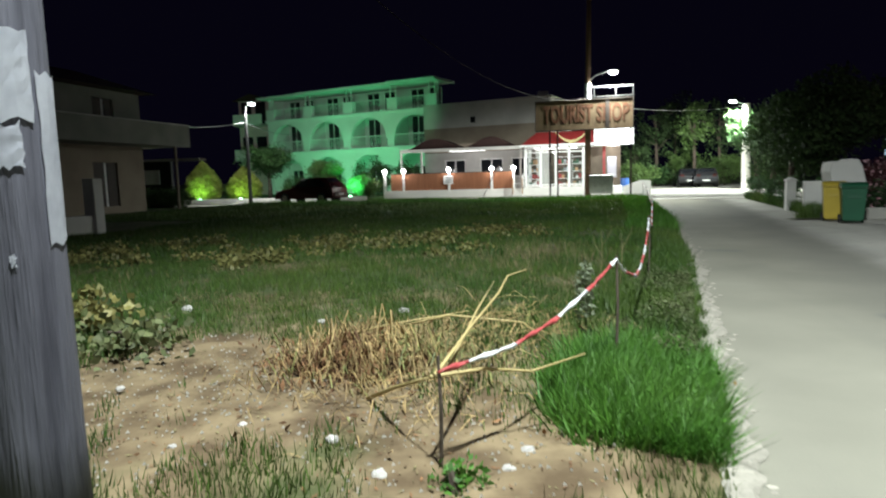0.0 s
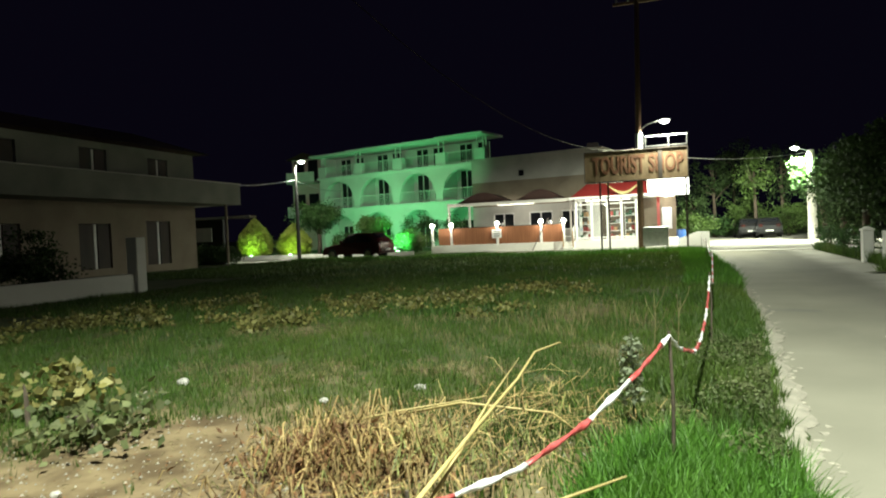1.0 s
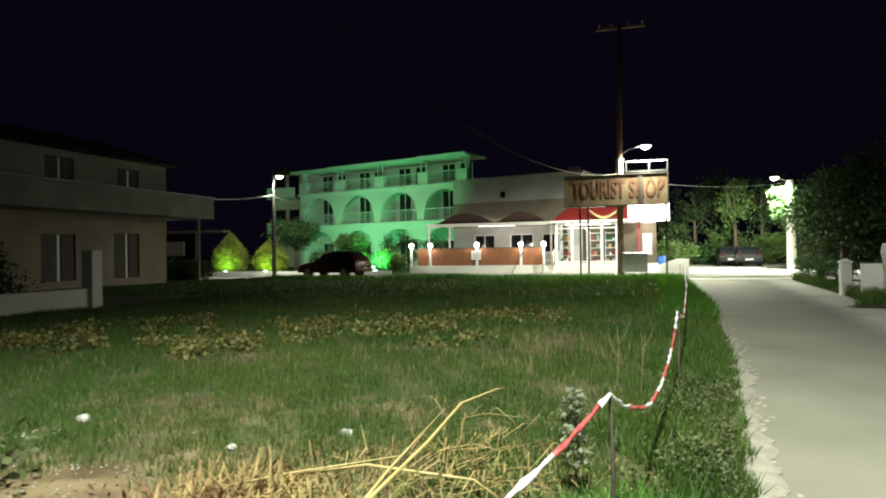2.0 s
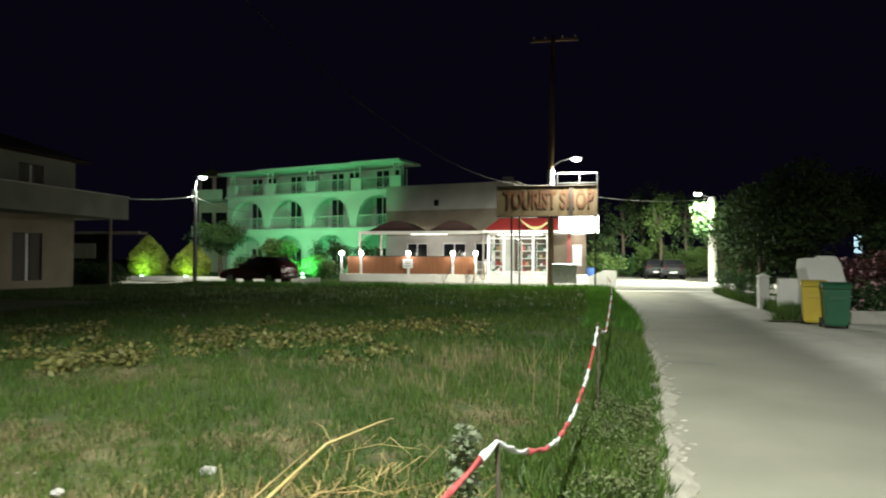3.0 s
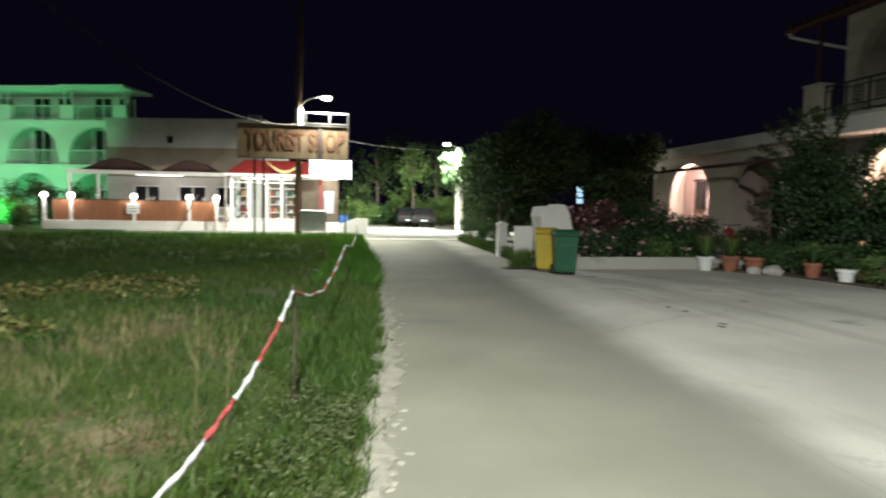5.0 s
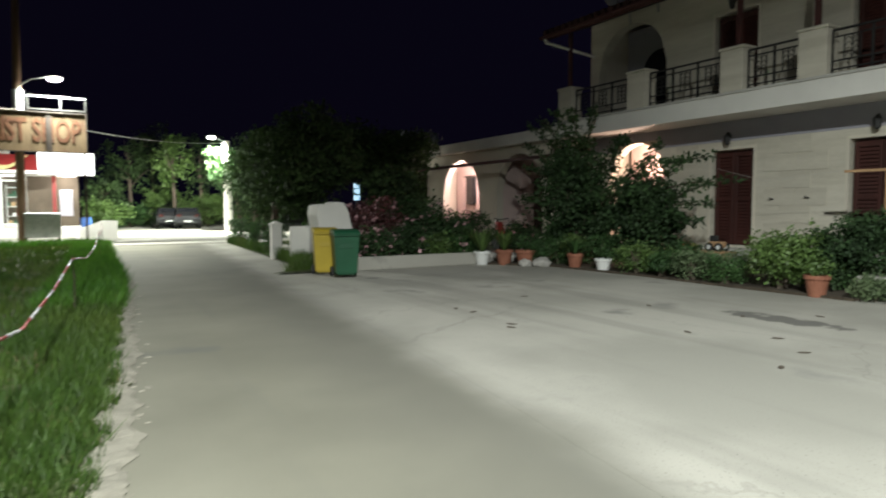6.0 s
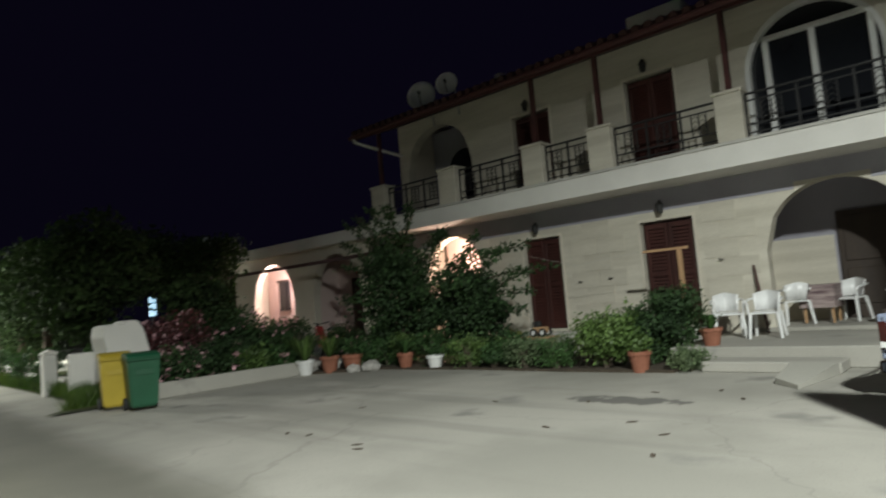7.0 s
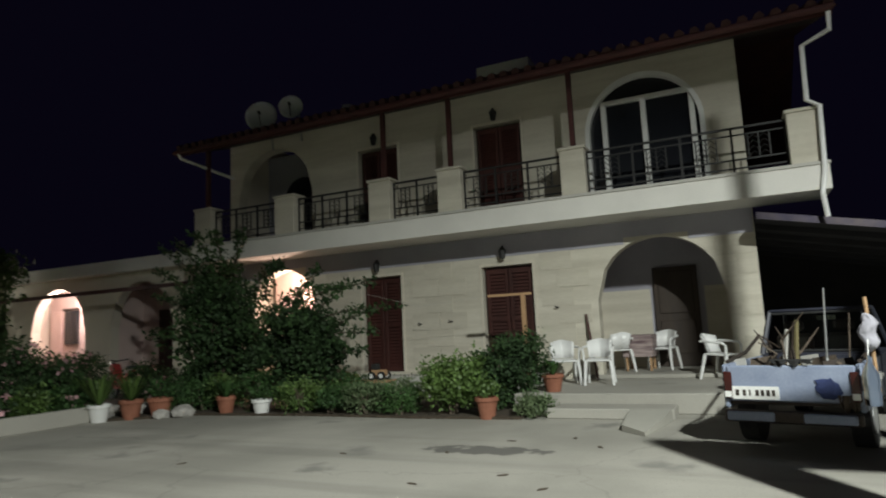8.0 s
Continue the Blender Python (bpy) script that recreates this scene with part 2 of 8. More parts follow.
M_BUSH = mat("dark_bush_leaf", (0.015, 0.038, 0.011), (0.040, 0.082, 0.022), 1.0, 0.75, 0.0, vary=0.45, island=True, trans=0.2)
M_YLEAF = mat("yellowing_leaf", (0.105, 0.112, 0.03), (0.235, 0.21, 0.066), 1.5, 0.6, 0.0, vary=0.4, island=True, trans=0.2)
M_GLEAF = mat("grey_green_leaf", (0.075, 0.115, 0.05), (0.15, 0.20, 0.095), 3, 0.7, 0.0, vary=0.3, island=True, trans=0.2)
M_LEAF = mat("green_leaf", (0.026, 0.068, 0.017), (0.058, 0.125, 0.032), 1.0, 0.7, 0.0, vary=0.45, island=True, trans=0.2)
# darker and lighter leaf copies, partly standing for shaded and lamp-lit crowns
M_LEAFDARK = mat("shaded_dark_leaf", (0.022, 0.047, 0.012), (0.050, 0.090, 0.023), 0.8, 0.85, 0.0, vary=0.45, island=True, trans=0.15)
M_LEAFLIT = mat("lit_light_green_leaf", (0.07, 0.13, 0.03), (0.14, 0.22, 0.06), 1.0, 0.55, 0.0, vary=0.4, island=True, trans=0.3)
M_CONIFER = mat("golden_conifer", (0.16, 0.20, 0.03), (0.28, 0.30, 0.06), 1.2, 0.6, 0.0, vary=0.35, island=True, trans=0.2)
M_SILVER = mat("silvery_leaf", (0.20, 0.235, 0.15), (0.33, 0.36, 0.25), 3, 0.7, 0.0, vary=0.12, island=True, trans=0.4)
M_REDLEAF = mat("dark_red_leaf", (0.045, 0.012, 0.014), (0.11, 0.03, 0.03), 1.5, 0.6, 0.0, vary=0.45, island=True, trans=0.15)
M_HEAPGREEN = mat("olive_stalk", (0.10, 0.12, 0.03), (0.22, 0.22, 0.07), 2, 0.7, 0.0, vary=0.4, island=True)
M_FLOWER = mat("pale_pink_petals", (0.55, 0.28, 0.32), (0.75, 0.5, 0.52), 3, 0.6, 0.0, vary=0.3, island=True, trans=0.2)
M_BARK = mat("bark", (0.06, 0.045, 0.032), (0.13, 0.10, 0.075), 6, 0.9, 0.4, stretch=(3, 3, 0.6))
M_BARKPALE = mat("pale_bark", (0.25, 0.21, 0.16), (0.40, 0.35, 0.28), 6, 0.9, 0.3, stretch=(3, 3, 0.6))
M_TERRA = mat("terracotta", (0.22, 0.08, 0.045), (0.34, 0.14, 0.085), 5, 0.8, 0.1, vary=0.2)
M_SOIL = mat("potting_soil", (0.04, 0.03, 0.02), (0.08, 0.06, 0.04), 9, 0.95, 0.4)
# things
M_TAPEW = mat("white_tape", (0.58, 0.58, 0.59), (0.74, 0.74, 0.74), 20, 0.4, 0.15)
M_TAPER = mat("red_tape", (0.34, 0.045, 0.045), (0.48, 0.10, 0.10), 20, 0.4, 0.15)
M_BINGREEN = mat("green_bin_plastic", (0.010, 0.07, 0.032), (0.018, 0.10, 0.048), 2, 0.45, 0.05)
M_BINYELLOW = mat("yellow_bin_plastic", (0.38, 0.28, 0.025), (0.50, 0.37, 0.04), 2, 0.45, 0.05)
M_RUBBER = mat("black_rubber", (0.012, 0.012, 0.012), (0.025, 0.025, 0.025), 6, 0.8, 0.1)
M_RED = mat("red_paint", (0.21, 0.02, 0.02), (0.30, 0.032, 0.03), 2, 0.5, 0.04)
M_FENCE = mat("brown_reed_panel", (0.20, 0.075, 0.032), (0.30, 0.12, 0.055), 2, 0.8, 0.2, fine=30, stretch=(8, 8, 0.3))
M_AWNING = mat("brown_awning_cloth", (0.026, 0.010, 0.008), (0.045, 0.018, 0.014), 2, 0.85, 0.08)
M_CAR_DARK = mat("dark_red_car_paint", (0.050, 0.012, 0.014), (0.065, 0.015, 0.017), 1, 0.15, 0.0)
M_CAR_BLACK = mat("black_car_paint", (0.015, 0.015, 0.017), (0.025, 0.025, 0.027), 1, 0.25, 0.0)
M_CAR_SILVER = mat("grey_car_paint", (0.030, 0.031, 0.034), (0.045, 0.046, 0.05), 1, 0.3, 0.0, metal=0.5)
# rust-spotted truck paint; its blue carries the cool light on the tailgate
M_TRUCK = mat("cool_tinted_pale_blue_paint", (0.19, 0.225, 0.32), (0.28, 0.32, 0.42), 2.5, 0.5, 0.06, spots=((0.20, 0.12, 0.08), 3.5, 0.68))
M_CHROME = mat("dull_chrome", (0.5, 0.5, 0.5), (0.6, 0.6, 0.6), 5, 0.25, 0.02, metal=1.0)
M_BAR = mat("grey_bars", (0.16, 0.16, 0.18), (0.2, 0.2, 0.22), 5, 0.6, 0.0)
M_TAILRED = mat("red_lens", (0.035, 0.010, 0.009), (0.06, 0.014, 0.012), 5, 0.2, 0.0)
M_TANK = mat("pale_tank", (0.34, 0.38, 0.42), (0.44, 0.48, 0.52), 2, 0.5, 0.03)
M_DISH = mat("grey_dish", (0.66, 0.67, 0.70), (0.76, 0.77, 0.80), 3, 0.5, 0.03)
# dim tones for the left house's front, standing for its weak light
M_DIMWALL = mat("dimmed_grey_render", (0.17, 0.175, 0.15), (0.26, 0.26, 0.225), 0.8, 0.9, 0.08, fine=30)
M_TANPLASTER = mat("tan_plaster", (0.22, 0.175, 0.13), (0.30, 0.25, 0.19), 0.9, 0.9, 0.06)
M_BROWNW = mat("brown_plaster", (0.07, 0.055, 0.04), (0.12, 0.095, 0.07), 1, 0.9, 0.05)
# near-black standing for shade on back walls; also black rails and a rag
M_BLACK = mat("black_and_shade_matte", (0.012, 0.012, 0.013), (0.022, 0.021, 0.02), 2, 0.9, 0.05)
M_TAN = mat("tan_wood", (0.34, 0.20, 0.10), (0.48, 0.30, 0.16), 3, 0.7, 0.1, stretch=(1, 1, 0.2))
M_CLOTH = mat("striped_cloth", (0.10, 0.06, 0.07), (0.42, 0.34, 0.32), 1.0, 0.9, 0.05, fine=4, stretch=(1, 1, 14))
G_LAMP = glow("street_lamp_glow", (1.0, 0.98, 0.92), 60)
G_LAMPDIM = glow("side_lamp_glow", (0.95, 1.0, 0.97), 18)
G_BALL = glow("globe_glow", (1.0, 0.95, 0.85), 14)
G_SIGN = glow("light_box_glow", (1.0, 1.0, 0.98), 3.2)
G_GREEN = glow("flood_glow", (0.35, 1.0, 0.45), 9)
G_SHELF = glow("tube_glow", (1.0, 0.97, 0.9), 6)
G_BLUE = glow("screen_glow", (0.5, 0.8, 1.0), 1.2)
G_WARM = glow("warm_bulb", (1.0, 0.72, 0.5), 8)


# ---- mesh helpers ----
def thing(name, label, category, at=(0, 0, 0), group="", kind=""):
    ob = new(name)
    ob.location = at
    ob.empty_display_size = 0.2
    return tagged(ob, label, category, group, kind)


def smooth(me, on=True):
    me.polygons.foreach_set("use_smooth", [on] * len(me.polygons))


def part(name, bm, material, parent=None, label="", round_=False):
    me = bpy.data.meshes.new(name)
    bmesh.ops.recalc_face_normals(bm, faces=bm.faces)
    bm.to_mesh(me)
    bm.free()
    if round_:
        smooth(me)
    me.materials.append(material)
    return put(name, me, parent, label)


def put(name, me, parent=None, label=""):
    ob = new(name, me)
    if parent:
        ob.parent = parent
        if parent.data is None:
            ob.matrix_parent_inverse = parent.matrix_basis.inverted()
            if parent.rotation_mode == "XYZ" and parent.location.length > 0:
                ob.matrix_parent_inverse = Matrix.Translation(-parent.location)
    if label:
        ob["label"] = label
    return ob


def structure(name, bm, material, label, category):
    return tagged(part(name, bm, material), label, category, kind="structure")


def box(bm, x0, x1, y0, y1, z0, z1, bevel=0.0):
    m = Matrix.Translation(((x0 + x1) / 2, (y0 + y1) / 2, (z0 + z1) / 2)) @ Matrix.Diagonal((abs(x1 - x0), abs(y1 - y0), abs(z1 - z0), 1))
    g = bmesh.ops.create_cube(bm, size=1, matrix=m)
    if bevel:
        edges = list({e for v in g["verts"] for e in v.link_edges})
        bmesh.ops.bevel(bm, geom=edges, offset=bevel, segments=1, affect="EDGES")
    return bm


def B(*dims, bevel=0.0):
    return box(bmesh.new(), *dims, bevel=bevel)


def cone(bm, p, q, r0, r1, seg=10):
    p, q = Vector(p), Vector(q)
    d = q - p
    m = Matrix.Translation((p + q) / 2) @ d.to_track_quat("Z", "Y").to_matrix().to_4x4()
    bmesh.ops.create_cone(bm, cap_ends=True, segments=seg, radius1=r0, radius2=r1, depth=d.length, matrix=m)
    return bm


def C(p, q, r0, r1=None, seg=10):
    return cone(bmesh.new(), p, q, r0, r0 if r1 is None else r1, seg)


def tube(bm, pts, radii, seg=8):
    """A swept pipe along points."""
    rings, n = [], len(pts)
    pts = [Vector(p) for p in pts]
    for i, p in enumerate(pts):
        d = (pts[min(i + 1, n - 1)] - pts[max(i - 1, 0)]).normalized()
        u = d.cross(Vector((0.31, 0.17, 0.93))).normalized()
        v = d.cross(u)
        r = radii[i] if isinstance(radii, (list, tuple)) else radii
        rings.append([bm.verts.new(p + r * (math.cos(2 * math.pi * k / seg) * u + math.sin(2 * math.pi * k / seg) * v)) for k in range(seg)])
    for a, b in zip(rings, rings[1:]):
        for k in range(seg):
            bm.faces.new((a[k], a[(k + 1) % seg], b[(k + 1) % seg], b[k]))
    bm.faces.new(rings[0])
    bm.faces.new(rings[-1])
    return bm


def ball(bm, c, r, sx=1, sy=1, sz=1, sub=2):
    bmesh.ops.create_icosphere(bm, subdivisions=sub, radius=r, matrix=Matrix.Translation(c) @ Matrix.Diagonal((sx, sy, sz, 1)))
    return bm


def lathe(bm, profile, centre, seg=20):
    """Turns (radius, height) pairs round an upright axis."""
    cx, cy, cz = centre
    rings = [[bm.verts.new((cx + r * math.cos(2 * math.pi * k / seg), cy + r * math.sin(2 * math.pi * k / seg), cz + h)) for k in range(seg)] for r, h in profile]
    for a, b in zip(rings, rings[1:]):
        for k in range(seg):
            bm.faces.new((a[k], a[(k + 1) % seg], b[(k + 1) % seg], b[k]))
    bm.faces.new(rings[0])
    bm.faces.new(rings[-1])
    return bm


def prism(bm, outline, to, depth):
    """Extrudes a 2D outline; to(u, v, d) gives the place."""
    a = [bm.verts.new(to(u, v, 0)) for u, v in outline]
    b = [bm.verts.new(to(u, v, depth)) for u, v in outline]
    bm.faces.new(a)
    bm.faces.new(b)
    n = len(a)
    for k in range(n):
        bm.faces.new((a[k], a[(k + 1) % n], b[(k + 1) % n], b[k]))
    return bm


def mesh_from(name, verts, faces_n, material):
    """Fast mesh of equal polygons: verts (n, 3), each faces_n in a row one face."""
    verts = np.ascontiguousarray(verts, dtype=np.float32).reshape(-1, 3)
    n = len(verts)
    me = bpy.data.meshes.new(name)
    me.vertices.add(n)
    me.vertices.foreach_set("co", verts.ravel())
    me.loops.add(n)
    me.loops.foreach_set("vertex_index", np.arange(n, dtype=np.int32))
    me.polygons.add(n // faces_n)
    me.polygons.foreach_set("loop_start", np.arange(0, n, faces_n, dtype=np.int32))
    me.update(calc_edges=True)
    me.materials.append(material)
    return me


def blades(rng, pts, height, width, lean=0.35):
    """Thin upright triangles on the points, as (n * 3, 3)."""
    n = len(pts)
    h = height * rng.uniform(0.45, 1.25, n)
    a = rng.uniform(0, 2 * np.pi, n)
    w = width * rng.uniform(0.6, 1.3, n)
    b = rng.uniform(0, 2 * np.pi, n)
    le = h * lean * rng.uniform(0.1, 1.6, n)
    side = np.stack([np.cos(a) * w, np.sin(a) * w, 0 * a], 1)
    tip = pts + np.stack([np.cos(b) * le, np.sin(b) * le, h], 1)
    return np.stack([pts - side, pts + side, tip], 1).reshape(-1, 3)


def leaves(rng, pts, size, droop=0.0, slim=0.5):
    """Small diamond leaves in all directions, as (n * 4, 3)."""
    n = len(pts)
    d = rng.normal(size=(n, 3))
    d[:, 2] -= droop
    d /= np.linalg.norm(d, axis=1)[:, None]
    e = rng.normal(size=(n, 3))
    e -= (e * d).sum(1)[:, None] * d
    e /= np.linalg.norm(e, axis=1)[:, None]
    s = (size * rng.uniform(0.55, 1.35, n))[:, None]
    f = np.cross(d, e)
    mid = pts + d * s * 0.45
    return np.stack([pts, mid + e * s * slim * 0.5 + f * s * 0.08, pts + d * s, mid - e * s * slim * 0.5 + f * s * 0.08], 1).reshape(-1, 3)


def clump(rng, centre, radii, n, shell=0.55):
    """Points that fill an uneven ellipsoid, denser towards its skin."""
    d = rng.normal(size=(n, 3))
    d /= np.linalg.norm(d, axis=1)[:, None]
    r = rng.uniform(shell ** 3, 1, n) ** (1 / 3)
    lump = 1 + 0.18 * np.sin(d[:, 0] * 5 + centre[0] * 3) * np.sin(d[:, 1] * 6 + centre[1]) + 0.12 * np.sin(d[:, 2] * 9 + centre[2])
    return np.array(centre) + d * (r * lump)[:, None] * np.array(radii)


def crown_points(rng, centre, radii, clumps, per, size=0.38):
    """Clumps of leaves scattered through a crown, with gaps between."""
    out = []
    for _ in range(clumps):
        d = rng.normal(size=3)
        d /= np.linalg.norm(d)
        c = np.array(centre) + d * np.array(radii) * rng.uniform(0.35, 0.95)
        s = size * rng.uniform(0.6, 1.4)
        out.append(clump(rng, c, (s * 1.2, s * 1.2, s * 0.85), per, 0.2))
    return np.concatenate(out)


def tree(name, label, at, height, centre, radii, clumps, per, leaf, material, seed, bark=None, size=0.5, trunk_r=0.13, lean=(0.0, 0.0), kind_word="tree"):
    rng = np.random.default_rng(seed)
    t = thing(name, label, kind_word, at)
    bm = bmesh.new()
    x, y, z = at
    top = Vector((x + lean[0], y + lean[1], z + height))
    tube(bm, [(x, y, z - 0.05), (x + lean[0] * 0.25 + 0.05, y + lean[1] * 0.2, z + height * 0.35), (x + lean[0] * 0.6, y + lean[1] * 0.6 + 0.05, z + height * 0.7), top],
         [trunk_r * 1.25, trunk_r, trunk_r * 0.75, trunk_r * 0.35], 9)
    trunk = part("trunk", bm, bark or M_BARK, t, round_=True)
    bm = bmesh.new()
    for k in range(7):
        d = rng.normal(size=3)
        d /= np.linalg.norm(d)
        e = Vector(np.array(centre) + d * np.array(radii) * 0.75)
        s = Vector((x, y, z)).lerp(top, rng.uniform(0.5, 0.95))
        s.x += lean[0] * 0.0
        tube(bm, [s, s.lerp(e, 0.5) + Vector((0, 0, 0.12)), e], [trunk_r * 0.4, trunk_r * 0.25, trunk_r * 0.08], 6)
    part("branching", bm, bark or M_BARK, t, round_=True)
    pts = crown_points(rng, centre, radii, clumps, per, size)
    put("crown", mesh_from("crown", leaves(rng, pts, leaf), 4, material), t)
    return t


def wall_sheet(bm, u0, u1, z0, z1, openings, to, depth):
    """A wall with openings right through it. openings: (ua, ub, za, zb, arched); to(u, z, d) gives the place."""
    cuts = {u0, u1}
    for ua, ub, za, zb, arched in openings:
        k = 14 if arched else 1
        cuts |= {round(ua + (ub - ua) * i / k, 5) for i in range(k + 1)}
    cuts = sorted(cuts)

    def top(o, u):
        ua, ub, za, zb, arched = o
        if not arched:
            return zb
        r = (ub - ua) / 2
        rise = min(r, zb - za)
        s = max(0.0, 1 - ((u - (ua + ub) / 2) / r) ** 2)
        return zb - rise + rise * math.sqrt(s)

    def quad(*p):
        bm.faces.new([bm.verts.new(to(*q)) for q in p])

    for a, b in zip(cuts, cuts[1:]):
        if b - a < 1e-4:
            continue
        mid = (a + b) / 2
        here = sorted([o for o in openings if o[0] < mid < o[1]], key=lambda o: o[2])
        lo = (z0, z0)
        for o in here + [None]:
            hi = (o[2], o[2]) if o else (z1, z1)
            if hi[0] - lo[0] > 1e-4 or hi[1] - lo[1] > 1e-4:
                for d in (0, depth):
                    quad((a, lo[0], d), (b, lo[1], d), (b, hi[1], d), (a, hi[0], d))
                quad((a, hi[0], 0), (b, hi[1], 0), (b, hi[1], depth), (a, hi[0], depth))
                quad((a, lo[0], 0), (b, lo[1], 0), (b, lo[1], depth), (a, lo[0], depth))
            if o:
                lo = (top(o, a), top(o, b))
    for o in openings:
        for u in (o[0], o[1]):
            quad((u, o[2], 0), (u, top(o, u), 0), (u, top(o, u), depth), (u, o[2], depth))
    for u in (u0, u1):
        quad((u, z0, 0), (u, z1, 0), (u, z1, depth), (u, z0, depth))
    return bm


def arch_outline(ua, ub, za, zb, n=16):
    r = (ub - ua) / 2
    rise = min(r, zb - za)
    return [(ua, za)] + [((ua + ub) / 2 - r * math.cos(math.pi * k / n), zb - rise + rise * math.sin(math.pi * k / n)) for k in range(n + 1)] + [(ub, za)]


def text_mesh(words, width, height):
    """The words as a mesh in the xz plane, fitted to a width and a height, from the lower left corner."""
    cu = bpy.data.curves.new("words", "FONT")
    cu.body, cu.extrude, cu.offset = words, 0.012, 0.022
    ob = new("words", cu)
    bpy.context.view_layer.update()
    me = bpy.data.meshes.new_from_object(ob.evaluated_get(bpy.context.evaluated_depsgraph_get()))
    bpy.data.objects.remove(ob)
    co = np.array([v.co for v in me.vertices])
    lo, hi = co.min(0), co.max(0)
    co = (co - lo) / np.maximum(hi - lo, 1e-6) * np.array([width, height, 0.006])
    me.vertices.foreach_set("co", np.stack([co[:, 0], -co[:, 2], co[:, 1]], 1).astype(np.float32).ravel())
    me.update()
    return me


# ---- ground, field, road, lot ----
def edge_x(y):
    """The field's edge along the road."""
    return float(np.interp(y, [-30, 0, 3.3, 5.2, 7.4, 10, 13.6, 18, 24, 31], [-0.6, 0.35, 0.63, 0.87, 1.12, 1.42, 1.66, 1.98, 2.1, 2.3]))


def seam_x(y):
    """Where the asphalt meets the concrete lot, and further on the verge."""
    return float(np.interp(y, [-30, 0, 7, 8.5, 11, 13, 15.5, 17.3, 18.5, 23.4, 29, 33], [2.6, 3.1, 3.45, 3.7, 3.98, 4.1, 4.25, 4.45, 5.5, 5.9, 6.25, 6.6]))


def sheet(left, right, ys, z, skirt=0.0):
    bm = bmesh.new()
    rows = [[bm.verts.new((a, y, z)) for a in np.linspace(left(y), right(y), 9)] for y in ys]
    for p, q in zip(rows, rows[1:]):
        for k in range(8):
            bm.faces.new((p[k], p[k + 1], q[k + 1], q[k]))
    return bm


bm = bmesh.new()
bmesh.ops.create_grid(bm, x_segments=8, y_segments=8, size=900, matrix=Matrix.Translation((0, 0, -0.06)))
structure("ground", bm, M_GROUND, "dark bare earth and scrub reaching into the night", "ground")
YS = list(np.arange(-30, 31.01, 0.8))
structure("road", sheet(lambda y: edge_x(y) - 0.25, seam_x, YS, 0.0), M_ASPHALT, "worn grey asphalt village road without markings", "road")
structure("lot", sheet(seam_x, lambda y: 30.0 if y < 17.4 else seam_x(y) + 0.02, [y for y in YS if y < 17.5] + [17.5], 0.001), M_ASPHALT, "pale stained concrete yard beside the road", "pavement")
structure("plaza", B(-9.5, 24, 30.9, 62, -0.05, 0.008), M_PLAZA, "bright pale concrete junction in front of the restaurant", "pavement")
# thin dark box drawn for the shadow line at the asphalt's end
structure("shadow_line_strip", B(2.35, 6.7, 30.62, 30.88, -0.03, 0.006), M_STEELDARK, "dark strip drawn as the shadow line where road meets junction", "road")
structure("hotel_drive", B(-40, -9.5, 32.6, 36.6, -0.05, 0.008), M_PLAZA, "pale concrete drive in front of the hotel garden", "pavement")

# the field, with a low swell, dry patches and bare sandy soil
M_FIELD = mat("field_soil", (0.022, 0.048, 0.010), (0.085, 0.085, 0.026), 0.7, 0.95, 0.3, fine=14)
nt = M_FIELD.node_tree
P_ = nt.nodes["Principled BSDF"]
old = P_.inputs["Base Color"].links[0].from_socket
tc = nt.nodes.new("ShaderNodeTexCoord")
nz = nt.nodes.new("ShaderNodeTexNoise")
nz.inputs["Scale"].default_value, nz.inputs["Detail"].default_value = 1.3, 5
nt.links.new(tc.outputs["Object"], nz.inputs["Vector"])
nf = nt.nodes.new("ShaderNodeTexNoise")
nf.inputs["Scale"].default_value, nf.inputs["Detail"].default_value = 2.6, 7
nt.links.new(tc.outputs["Object"], nf.inputs["Vector"])
